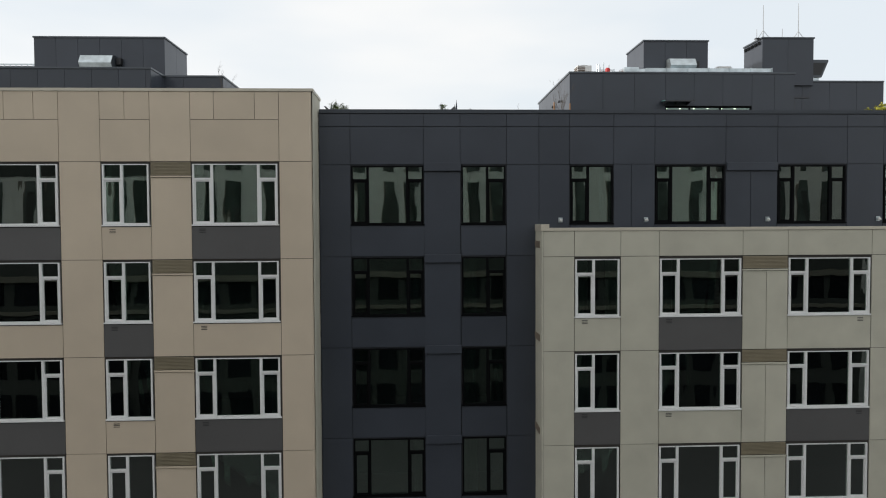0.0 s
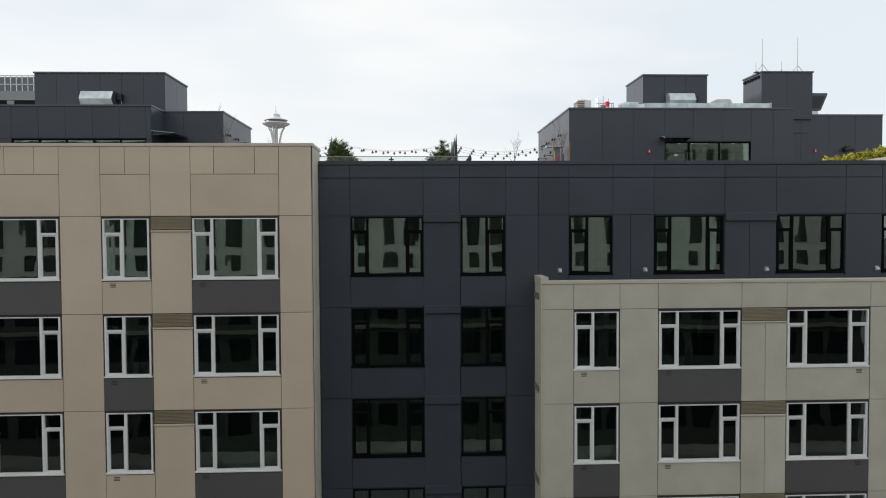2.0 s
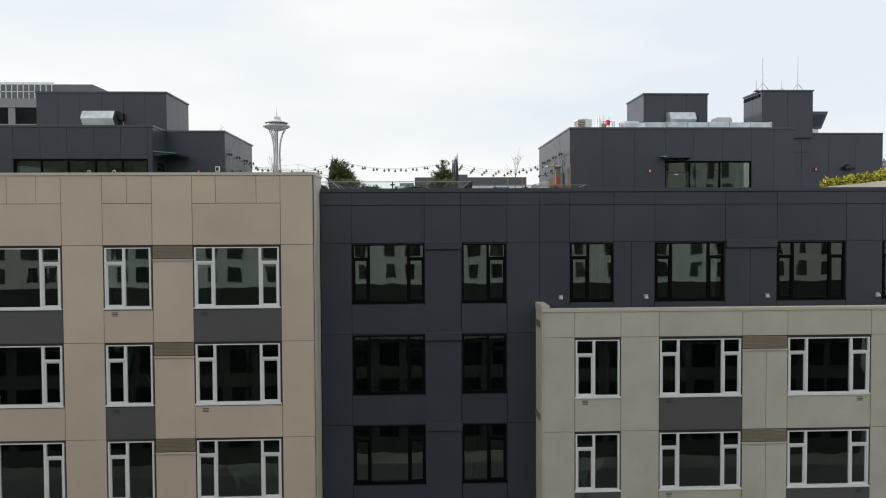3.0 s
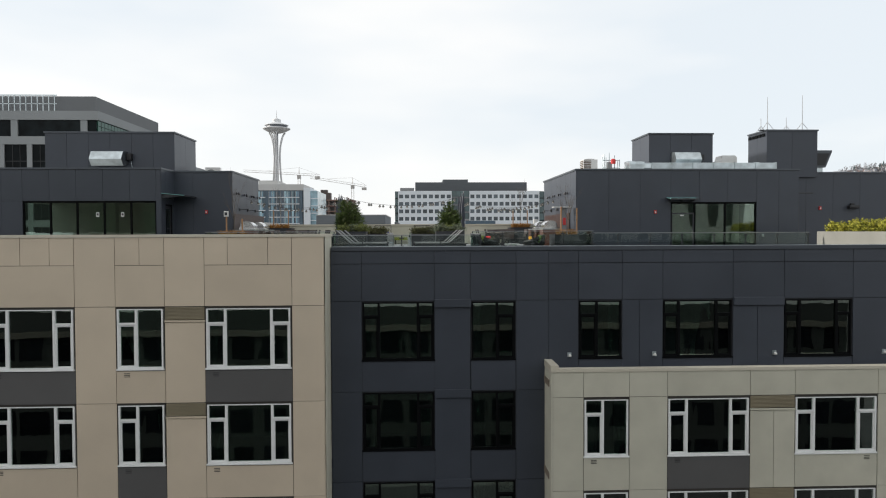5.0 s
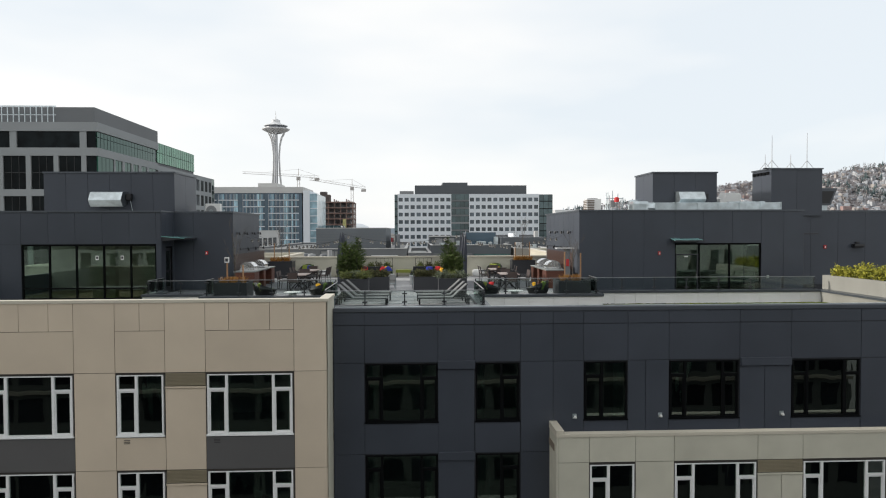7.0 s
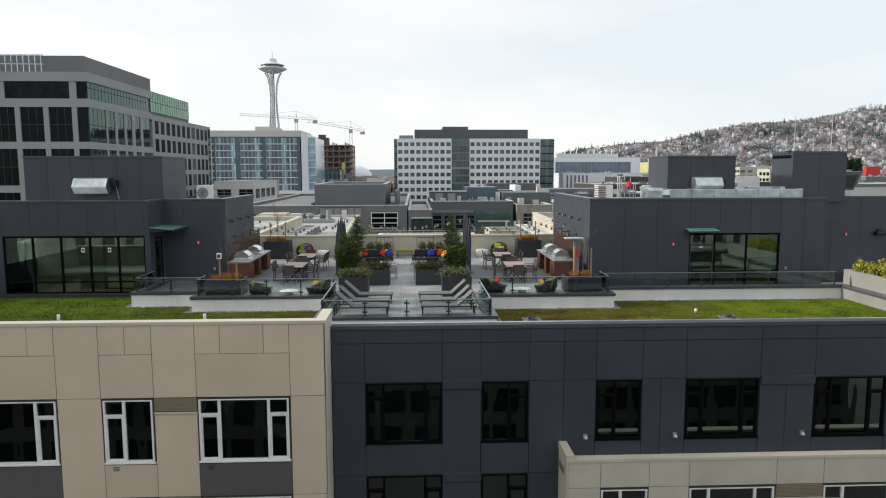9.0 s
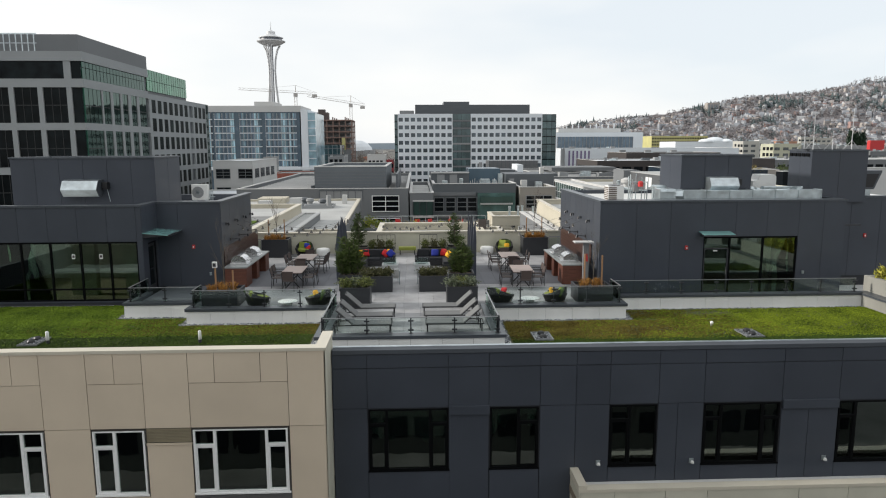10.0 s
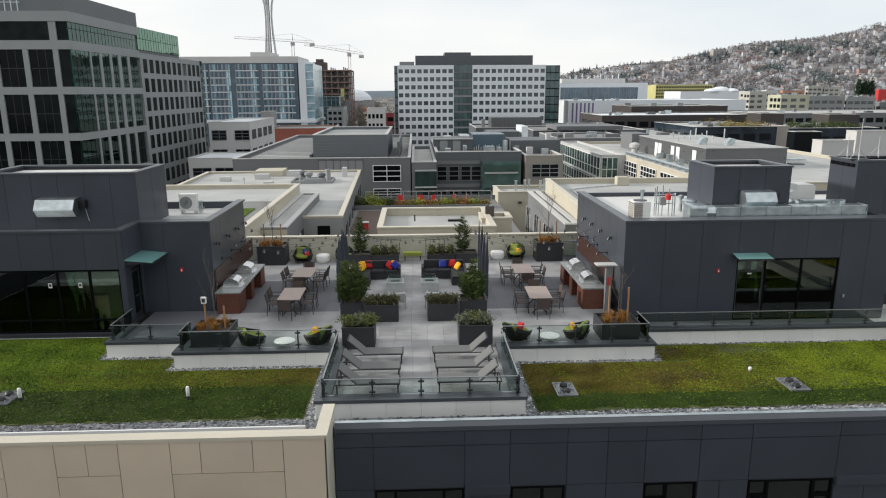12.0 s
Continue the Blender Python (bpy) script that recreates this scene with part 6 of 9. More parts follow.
part("roof_fan", lathe([(0.5, 20.15), (0.5, 20.9), (0.9, 21.2), (0.9, 21.7), (0.3, 22.0)], 14), CONC, rb).location = (4.0, 41, 0)
for k in range(5):
    part("roof_vent", box((3.6 + 0.3 * k, 4.4 + 0.3 * k, 12 + 5 * k, 12.8 + 5 * k, 20.1, 21.0 + 0.2 * (k % 2))), GALV, rb)
# low office at the left, below the blue one
lo = block("office_building", -44.5, -36.0, 154, 180, 24.3, CONC, WHITE_CLAD, "small pale office with ribbon windows", 0.15)
panes_front(lo, (0.6, 5.4), (20.6, 16.6, 12.6), 3.0, 2.0, None, 0.0, MID_CLAD)
for k in range(4):
    for z in (20.6, 16.6):
        part("window", box((8.502, 8.56, 2.0 + k * 5.6, 5.8 + k * 5.6, z, z + 2.0)), FAR_GLASS, lo)
block("office_building", -65.6, -61.6, 300, 312, 22.6, CONC_GREY, GREY_ROOF, "grey stair tower of a small office", 0.2)
lo3 = block("office_building", -43.5, -34.2, 136, 149, 18.4, CONC, WHITE_CLAD, "pale low building with a white roof", 0.15)
panes_front(lo3, (0.8, 5.0), (14.6, 10.8), 3.4, 2.0, None, 0.0, MID_CLAD)
BRICK_RED = material("dull_red_brick", (0.27, 0.085, 0.06), 0.85, vary=0.15, scale=0.3)
block("brick_building", -60, -34, 285, 310, 16.4, BRICK_RED, GREY_ROOF, "dull red brick building with a grey roof", 0.4)

# ---- farther city: right-hand side ----
wb = block("white_hall", 95.5, 155.4, 470, 520, 35.6, WHITE_CLAD, WHITE_CLAD, "white hall with a long dark glass band", 0.4)
part("window", box((0.9, 53, -0.1, -0.01, 24.9, 32.7)), BLUE_MID, wb)
part("frame", box(*((0.9 + k * 2.48, 1.15 + k * 2.48, -0.3, -0.11, 24.9, 32.7) for k in range(22))), CONC_GREY, wb)
part("roof_house", box((4, 48, 12, 40, 35.6, 38.6)), CONC, wb)
for k in range(9):
    part("chimney", box((10 + k * 4.2, 10.6 + k * 4.2, 14, 14.6, 38.5, 40 + (k % 3))), WHITE_CLAD, wb)
TAN_CLAD = material("weathered_tan_cladding", (0.3, 0.275, 0.245), 0.8, vary=0.15, scale=0.2)
DARK_RED = material("dark_red_panels", (0.26, 0.03, 0.035), 0.6, vary=0.15, scale=0.3)
PURPLE = material("muted_purple_panels", (0.16, 0.12, 0.24), 0.6, vary=0.1, scale=0.3)
STREET_GLASS = mirror_glass("teal_street_glass", (0.03, 0.06, 0.07), (0.7, 0.95, 1.0), 1.7)
# glass of the farther blocks, lightened and greyed in its colour for haze
HAZE_GLASS = material("haze_greyed_office_glass", (0.085, 0.095, 0.1), 0.15, vary=0.4, scale=0.2, bump=0)
PALE_TAN = material("pale_tan_render", (0.42, 0.41, 0.37), 0.8, vary=0.12, scale=0.2)
ORANGE_TAN = material("orange_tan_cladding", (0.38, 0.2, 0.13), 0.8, vary=0.15, scale=0.2)
NAVY_GLASS = material("dark_blue_office_glass", (0.02, 0.03, 0.042), 0.12, vary=0.5, scale=0.3, bump=0, spec=0.4)
OLIVE_CLAD = material("pale_olive_cladding", (0.44, 0.44, 0.33), 0.6, vary=0.1, scale=0.2)
BROWN_CLAD = material("dark_brown_timber_cladding", (0.045, 0.038, 0.036), 0.7, vary=0.2, scale=0.3, streak=5)
for nm, x0, x1, y0, y1, z, m1, m2, lab in (
    ("low_office", 82.1, 180, 380, 440, 25.3, WHITE_CLAD, WHITE_CLAD, "low white office with a flat roof"),
    ("low_office", 91.7, 133.5, 300, 330, 23.9, BROWN_CLAD, PALE_ROOF, "dark plant house on a low office roof"),
    ("low_office", 68.8, 128.7, 262, 296, 21.4, BROWN_CLAD, WHITE_CLAD, "dark low office with a pale roof edge"),
    ("low_office", 62, 88, 205, 245, 17.4, FAR_GLASS, PALE_ROOF, "dark glazed low office with a flat roof"),
    ("low_office", 81.0, 105.4, 205, 240, 19.9, NAVY_GLASS, PALE_ROOF, "dark blue glazed office with a planted roof"),
    ("roof_house", 116, 124, 236, 246, 22.6, BROWN_CLAD, GREY_ROOF, "brown boarded stair house on a planted roof"),
    ("stair_tower", 105.6, 109.4, 206, 216, 19.9, TAN_CLAD, GREY_ROOF, "tan grey stair tower of a dark office"),
    ("low_office", 114.4, 143.1, 215, 250, 18.8, NAVY_GLASS, PALE_ROOF, "dark glazed office with roof planting"),
    ("roof_house", 137.1, 147.6, 232, 242, 22.3, BROWN_CLAD, PALE_ROOF, "brown boarded roof house among planting"),
    ("dark_pavilion", 80.0, 85.8, 150, 153, 21.6, FAR_GLASS, GREY_ROOF, "black glazed office end with a tan corner"),
    ("low_office", 150, 240, 300, 350, 20.5, MID_CLAD, PALE_ROOF, "long dark office with a pale roof edge"),
    ("workshop", 49, 66, 92, 112, 19.8, MID_CLAD, PALE_ROOF, "grey workshop with a flat pale roof"),
    ("workshop", 68.1, 73.6, 120, 123, 21.9, CONC, PALE_ROOF, "pale grey workshop with a flat roof"),
    ("workshop", 76.5, 92, 124, 127, 23.2, CONC, PALE_ROOF, "grey workshop hall with a white door"),
    ("workshop", 28, 44, 146, 166, 20.9, MID_CLAD, GREY_ROOF, "grey carport roof between apartment blocks"),
    ("workshop", 29, 58, 180, 206, 20.6, DARK_CLAD, GREY_ROOF, "dark low building with a grey roof"),
    ("yellow_building", 311, 386, 900, 940, 37.9, YELLOW, GREY_ROOF, "building sheathed in pale yellow boards"),
    ("office_block", 220.8, 238.4, 420, 436, 27.5, OLIVE_CLAD, GREY_ROOF, "pale olive office block with window bands"),
    ("office_block", 239.0, 263.0, 424, 432, 26.6, CONC_GREY, GREY_ROOF, "grey office block with window bands"),
    ("office_block", 268.3, 286.3, 430, 436, 25.9, CONC_GREY, GREY_ROOF, "grey office block with window bands"),
    ("office_block", 293, 330, 434, 470, 22.5, MID_CLAD, GREY_ROOF, "grey office block with window bands"),
    ("office_block", 266.3, 291, 560, 572, 29.6, PALE_TAN, GREY_ROOF, "tan apartment block in the distance"),
    ("office_block", 250, 262.5, 520, 530, 29.4, PALE_TAN, GREY_ROOF, "pale grey apartment block in the distance"),
    ("office_block", 263.5, 272.6, 522, 530, 30.4, CONC, GREY_ROOF, "pale apartment block in the distance"),
    ("red_building", 465, 480, 690, 695, 30.5, RED, GREY_ROOF, "red-painted industrial block in the distance"),
    ("office_block", 372, 394, 700, 706, 29.9, ORANGE_TAN, GREY_ROOF, "orange-tan apartment block in the distance"),
    ("office_block", 399, 414, 702, 708, 34.2, PALE_TAN, GREY_ROOF, "tan apartment block in the distance"),
    ("office_block", 417, 434, 704, 710, 33.2, PALE_TAN, GREY_ROOF, "pale apartment block in the distance"),
    ("white_hall", 232, 287.5, 610, 650, 29.6, WHITE_CLAD, WHITE_CLAD, "white hall with rounded roof plant"),
    ("street_building", -23.3, -15, 330, 352, 23, CONC, GREY_ROOF, "grey street building with square windows"),
    ("street_building", -14.9, -11.8, 345, 365, 20.5, DARK_RED, GREY_ROOF, "dark red street building by the crossing"),
    ("glass_pavilion", -68.2, -51.2, 470, 500, 27.6, STREET_GLASS, GREY_ROOF, "teal glazed street building in the distance"),
):
    b = block(nm, x0, x1, y0, y1, z, m1, m2, lab, 0.3)
    if nm in ("office_block", "low_office", "street_building", "yellow_building", "stair_tower") and lab[:10] not in ("dark plant", "dark brown", "white hall", "low white "):
        rows, far_panes = max(2, int(z / 3.9)), []
        for j in range(rows):
            zz = 1.2 + j * (z - 1.5) / rows
            cols = 4 if nm == "street_building" else int((x1 - x0) / (4.5 if y0 < 800 else 3.4))
            for i in range(int((y1 - y0) / 4.5) if y0 < 800 else 0):
                piece("window", FAR_GLASS, b, -0.06, -0.005, 0.7 + i * 4.5, 3.9 + i * 4.5, zz, zz + 2.0)
            spots = [0.6 + i * (x1 - x0 - 1) / cols for i in range(cols)]
            if y0 > 800:
                far_panes += [(x, x + 2.2, -0.06, -0.005, zz, zz + 2.3) for x in spots]
            elif y0 > 400:
                for x in spots:
                    piece("window", HAZE_GLASS, b, x, x + 3.4, -0.06, -0.005, zz, zz + 1.8)
            else:
                for x in spots:
                    piece("window", FAR_GLASS, b, x, x + (1.2 if cols == 4 and x1 - x0 < 12 else 3.4), -0.06, -0.005, zz, zz + 2.0)
        if far_panes:
            tagged(part("window", box(*far_panes), FAR_GLASS, b), kind="stuff")
    if nm == "glass_pavilion":
        for k in range(7):
            part("mullion", box((3.0 * k - 0.15, 3.0 * k + 0.15, -0.3, -0.01, 0, z)), CONC_GREY, b)
        for k in range(6):
            part("floor_band", box((0, x1 - x0, -0.2, -0.012, 4.2 + 4.2 * k, 4.7 + 4.2 * k)), MID_CLAD, b)
    if lab.startswith("low white"):
        for k in range(6):
            part("stripe", box((2.0 + 2.2 * k, 2.9 + 2.2 * k, -0.08, -0.005, 3.0, z - 1.2)), PURPLE, b, "muted purple panel strip")
    if nm in ("low_office", "workshop", "office_block") and y1 - y0 > 5:
        r_ = random.Random(int(x0))
        for k in range(6):
            w_, h_ = r_.uniform(0.8, 3.2), r_.uniform(0.3, 1.3)
            w_ = min(w_, (x1 - x0) * 0.25)
            xx, yy = r_.uniform(1, (x1 - x0) * 0.7), r_.uniform(2, (y1 - y0) * 0.7)
            part("roof_unit", box((xx, xx + w_, yy, yy + r_.uniform(0.8, 2.4), z - 0.35, z + h_)), (GALV, CONC_GREY, DARK_CLAD, MID_CLAD)[k % 4], b)
for x0, x1, y, z in ((91, 105, 207, 19.6), (92, 105, 216, 19.6), (93, 112, 226, 19.6), (116, 140, 219, 19.2), (120, 140, 226, 19.5)):
    v_, f_ = [], []
    for k in range(9):
        r_ = random.Random(k + int(x0))
        vv, ff = cloud_of(r_, 170, ((x1 - x0) / 13, 1.6, 0.8 if k % 3 else 1.5), 0.26)
        i0 = len(v_)
        v_ += [q + Vector((x0 + (x1 - x0) * (k + 0.5) / 9, y, z - 0.4)) for q in vv]
        f_ += [tuple(i0 + n_ for n_ in t_) for t_ in ff]
    me_ = bpy.data.meshes.new("roof_planting")
    me_.from_pydata([tuple(q) for q in v_], [], f_)
    me_.materials.append(ROOF_PLANTS if x0 < 115 else DARK_LEAF)
    tagged(new("roof_planting", me_), "russet and green planting along an office roof", "plants", kind="stuff")
for x, y, rx, rz in ((262, 615, 7, 2.6), (271, 618, 9, 4.2), (280, 616, 6, 2.6)):
    dome = solid("white_dome", lathe([(1.0, 0), (0.96, 0.3), (0.8, 0.62), (0.5, 0.88), (0.15, 1.0)], 24), WHITE_CLAD, "white domed roof on a distant hall", "dome", group="white roof domes")
    dome.location, dome.scale = (x, y, 29.5), (rx, 7, rz)
shell = solid("white_shell_roof", lathe([(1, 0), (0.93, 0.35), (0.72, 0.68), (0.4, 0.92), (0.1, 1.0)], 24), WHITE_CLAD, "white shell roof at the end of the street", "roof")
solid("shell_base", box((-102, -54, 895, 930, 0, 21)), CONC_GREY, "grey hall carrying a white shell roof", "building")
shell.location, shell.scale = (-78, 905, 20), (22, 12, 14)

v_, f_ = [], []
r_ = random.Random(77)
for k in range(9):
    vv, ff = cloud_of(r_, 260, (2.3, 2.2, r_.uniform(5, 9)), 0.9)
    i0 = len(v_)
    v_ += [q + Vector((424 + 2.0 * k, 660 + 2 * (k % 3), r_.uniform(25, 30))) for q in vv]
    f_ += [tuple(i0 + n_ for n_ in t_) for t_ in ff]
    i0 = len(v_)
    v_ += [Vector((424 + 2.0 * k + dx, 660 + 2 * (k % 3), zz)) for zz in (0, 30) for dx in (-0.3, 0.3)]
    f_.append((i0, i0 + 1, i0 + 3, i0 + 2))
me_ = bpy.data.meshes.new("evergreen_clump")
me_.from_pydata([tuple(q) for q in v_], [], f_)
me_.materials.append(leafy("far_evergreen_needles", (0.018, 0.034, 0.022), (0.045, 0.07, 0.045), 0.1))
tagged(new("evergreen_clump", me_), "clump of tall dark evergreens among distant blocks", "trees", kind="stuff")

# scattered blocks out to the hill, one mesh
CITY = leafy("mixed_city_walls", (0.16, 0.15, 0.15), (0.5, 0.48, 0.45), 0.004)


def city_blocks():
    r = random.Random(21)
    bm = bmesh.new()
    done = 0
    while done < 900:
        y = r.uniform(430, 1900)
        x = r.uniform(-0.75 * y, 1.15 * y)
        if -0.13 * y - 15 < x < -0.055 * y + 4 and y < 900:
            continue
        if y < 760 and -170 < x < 560:
            continue
        w, d, h = r.uniform(12, 42), r.uniform(12, 40), r.uniform(5, 15) if y > 800 else r.uniform(6, 20)
        add_box(bm, x, x + w, y, y + d, 0, h)
        if r.random() < 0.4:
            add_box(bm, x + w * 0.2, x + w * 0.5, y + d * 0.2, y + d * 0.6, h, h + 2.5)
        done += 1
    return solid("distant_city", bm, CITY, "many low pale city buildings in the distance", "buildings", "stuff")


city_blocks()


def street_blocks():
    """Small buildings down both sides of the street between the two offices."""
    r = random.Random(8)
    for k in range(16):
        y = 420 + k * 34
        for side in (-1, 1):
            xc = -0.086 * (y - 6) - 1
            w, h = r.uniform(8, 15), r.uniform(8, 21) if side < 0 else r.uniform(7, 17)
            x0 = xc + (7 if side > 0 else -7 - w)
            mat = r.choice((CONC, CONC_GREY, MID_CLAD, CREAM_STUCCO, ORANGE, BLUE_DARK, WHITE_CLAD))
            if 505 < y < 555 and side < 0 or y > 700 and k % 2:
                continue
            b = block("street_house", x0, x0 + w, y, y + 22, h, mat, GREY_ROOF, "small flat-roofed street building with dark windows", 0.4)
            for j in range(int(h / 3.4)):
                for i in range(3):
                    piece("window", FAR_GLASS, b, w * (0.1 + 0.3 * i), w * (0.3 + 0.3 * i), -0.06, -0.005, 1.0 + j * 3.3, 2.7 + j * 3.3)


street_blocks()


def street_trees():
    """Bare trees along both kerbs of the far street, one mesh."""
    r = random.Random(19)
    v, f = [], []
    for k in range(260):
        y = r.uniform(430, 1050)
        x = -0.086 * (y - 6) - 1 + (r.choice((-1, 1)) * r.uniform(3.5, 8) if k < 90 or y < 560 else r.uniform(-14, 34))
        h = r.uniform(7, 13) if y < 560 else r.uniform(9, 19)
        vv, ff = cloud_of(r, 90, (2.6, 2.6, h * 0.36), 0.5)
        i0 = len(v)
        v += [(q.x + x, q.y + y, q.z + h * 0.62) for q in vv]
        f += [tuple(i0 + n_ for n_ in t_) for t_ in ff]
        i0 = len(v)
        v += [(x - 0.2, y, 0), (x + 0.2, y, 0), (x + 0.1, y, h * 0.7), (x - 0.1, y, h * 0.7)]
        f.append((i0, i0 + 1, i0 + 2, i0 + 3))
    me = bpy.data.meshes.new("street_trees")
    me.from_pydata(v, [], f)
    me.materials.append(leafy("grey_brown_twigs", (0.07, 0.062, 0.055), (0.17, 0.15, 0.13), 0.05))
    tagged(new("street_trees", me), "bare grey-brown street trees in the distance", "trees", kind="stuff")


street_trees()

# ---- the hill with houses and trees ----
# haze lies in these colours: ground, houses and trees are paled and greyed
HILL = material("hazed_wooded_hillside", (0.2, 0.195, 0.205), 0.9, vary=0.4, scale=0.02, grain=0.3, grain_scale=0.3, bump=0)
HAZED_HOUSE_MATS = [material(n_, c_, 0.8, vary=0.2, scale=0.02, grain=0, bump=0) for n_, c_ in (
    ("hazed_white_house_paint", (0.44, 0.45, 0.465)), ("hazed_tan_house_paint", (0.35, 0.32, 0.295)), ("hazed_grey_house_paint", (0.31, 0.33, 0.36)),
    ("hazed_brick_house_wall", (0.31, 0.21, 0.19)), ("hazed_slate_house_roof", (0.25, 0.265, 0.29)), ("hazed_brown_house_roof", (0.29, 0.26, 0.255)))]
TREES = leafy("hazed_winter_trees", (0.15, 0.14, 0.145), (0.27, 0.25, 0.25), 0.02)
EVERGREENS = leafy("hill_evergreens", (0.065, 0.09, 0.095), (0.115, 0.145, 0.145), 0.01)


def hill_height(x, y):
    top = max(0.0, 8 + 0.142 * (x - 20)) if x < 1300 else 190 + 20 * math.sin((x - 1300) / 400)
    rise = min(1.0, max(0.0, (y - 1050 + 0.12 * (x - 600)) / 800))
    rise = rise * rise * (3 - 2 * rise)
    return top * rise * (1 + 0.13 * noise.noise(Vector((x / 190, y / 230, 0))) + 0.06 * noise.noise(Vector((x / 60, y / 90, 5)))) - 0.5


def build_hill():
    bm = bmesh.new()
    nx, ny = 60, 34
    rows = [[bm.verts.new((100 + 2600 * i / nx, 1000 + 1500 * j / ny, hill_height(100 + 2600 * i / nx, 1000 + 1500 * j / ny))) for i in range(nx + 1)] for j in range(ny + 1)]
    for a, b in zip(rows, rows[1:]):
        for i in range(nx):
            bm.faces.new((a[i], a[i + 1], b[i + 1], b[i]))
    smooth(solid("hill", bm, HILL, "wooded hill covered with houses, paled in colour for haze", "hill", "structure"))
    r = random.Random(5)
    verts, faces, slots = [], [], []
    for _ in range(2600):
        y = r.uniform(1080, 1880)
        x = r.uniform(240, 0.85 * y)
        z = hill_height(x, y) - 1
        w, d, h, t = r.uniform(6, 13), r.uniform(5, 9), r.uniform(5, 9.5), r.uniform(-0.6, 0.6)
        big = r.random() < 0.035
        if big:
            w, h = w * 2, h * 1.7
        c, s = math.cos(t), math.sin(t)
        i = len(verts)
        for zz in (z, z + h):
            for a, b in ((-w, -d), (w, -d), (w, d), (-w, d)):
                verts.append((x + (a * c - b * s) / 2, y + (a * s + b * c) / 2, zz))
        rise = 0.3 if big else r.uniform(1.5, 4)
        for a in (-w, w):
            verts.append((x + a * c / 2, y + a * s / 2, z + h + rise))
        faces += [(i, i + 1, i + 5, i + 4), (i + 1, i + 2, i + 6, i + 5), (i + 2, i + 3, i + 7, i + 6), (i + 3, i, i + 4, i + 7), (i + 4, i + 5, i + 9, i + 8), (i + 6, i + 7, i + 8, i + 9), (i + 5, i + 6, i + 9), (i + 7, i + 4, i + 8)]
        wall, roof = r.choice((0, 0, 0, 0, 1, 1, 2, 2, 3)), r.choice((4, 4, 5))
        slots += [wall] * 4 + [roof] * 2 + [wall] * 2
        if h > 5:    # a row of dark windows on the front
            for g in range(max(2, int(w / 3))):
                for lv in range(max(1, int(h / 3.4))):
                    u0 = -w / 2 + (g + 0.25) * w / max(2, int(w / 3))
                    z0 = z + 1.6 + lv * 3.0
                    i = len(verts)
                    for uu, zz in ((u0, z0), (u0 + 1.4, z0), (u0 + 1.4, z0 + 1.5), (u0, z0 + 1.5)):
                        verts.append((x + uu * c + (d / 2 + 0.1) * s, y + uu * s - (d / 2 + 0.1) * c, zz))
                    faces.append((i, i + 1, i + 2, i + 3))
                    slots.append(4)
    me = bpy.data.meshes.new("hill_houses")
    me.from_pydata(verts, [], faces)
    for m in HAZED_HOUSE_MATS:
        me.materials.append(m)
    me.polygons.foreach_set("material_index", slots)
    tagged(new("hill_houses", me), "many small white, grey and brown houses on the hill, paled for haze", "houses", kind="stuff")
    for name, mat, count, lab in (("hill_trees", TREES, 6600, "grey-brown bare winter trees on the hill, paled for haze"), ("hill_evergreens", EVERGREENS, 1900, "evergreen trees in clumps on the hill, greyed for haze")):
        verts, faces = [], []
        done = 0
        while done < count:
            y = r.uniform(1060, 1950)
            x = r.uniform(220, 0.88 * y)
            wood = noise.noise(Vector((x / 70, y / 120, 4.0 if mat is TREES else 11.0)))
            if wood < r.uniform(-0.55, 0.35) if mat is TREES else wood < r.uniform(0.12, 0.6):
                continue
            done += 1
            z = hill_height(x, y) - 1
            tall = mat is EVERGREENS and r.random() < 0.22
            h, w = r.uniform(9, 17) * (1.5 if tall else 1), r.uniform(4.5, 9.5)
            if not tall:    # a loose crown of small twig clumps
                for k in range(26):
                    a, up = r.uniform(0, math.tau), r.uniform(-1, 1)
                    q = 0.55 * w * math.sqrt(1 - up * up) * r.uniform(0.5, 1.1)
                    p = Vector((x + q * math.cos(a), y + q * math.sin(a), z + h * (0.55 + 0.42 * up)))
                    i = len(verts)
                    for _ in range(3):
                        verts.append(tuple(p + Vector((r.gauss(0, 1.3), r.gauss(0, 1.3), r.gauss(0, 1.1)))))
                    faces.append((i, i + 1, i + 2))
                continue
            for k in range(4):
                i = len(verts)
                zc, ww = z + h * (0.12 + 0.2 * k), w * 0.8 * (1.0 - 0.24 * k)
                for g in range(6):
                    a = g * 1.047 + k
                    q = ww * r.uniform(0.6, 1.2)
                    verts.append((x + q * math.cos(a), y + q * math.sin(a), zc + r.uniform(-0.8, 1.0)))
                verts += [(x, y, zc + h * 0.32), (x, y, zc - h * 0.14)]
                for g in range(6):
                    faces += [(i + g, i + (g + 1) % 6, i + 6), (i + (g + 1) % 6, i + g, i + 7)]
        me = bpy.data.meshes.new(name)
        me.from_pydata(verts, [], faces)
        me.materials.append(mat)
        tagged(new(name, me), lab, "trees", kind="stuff")


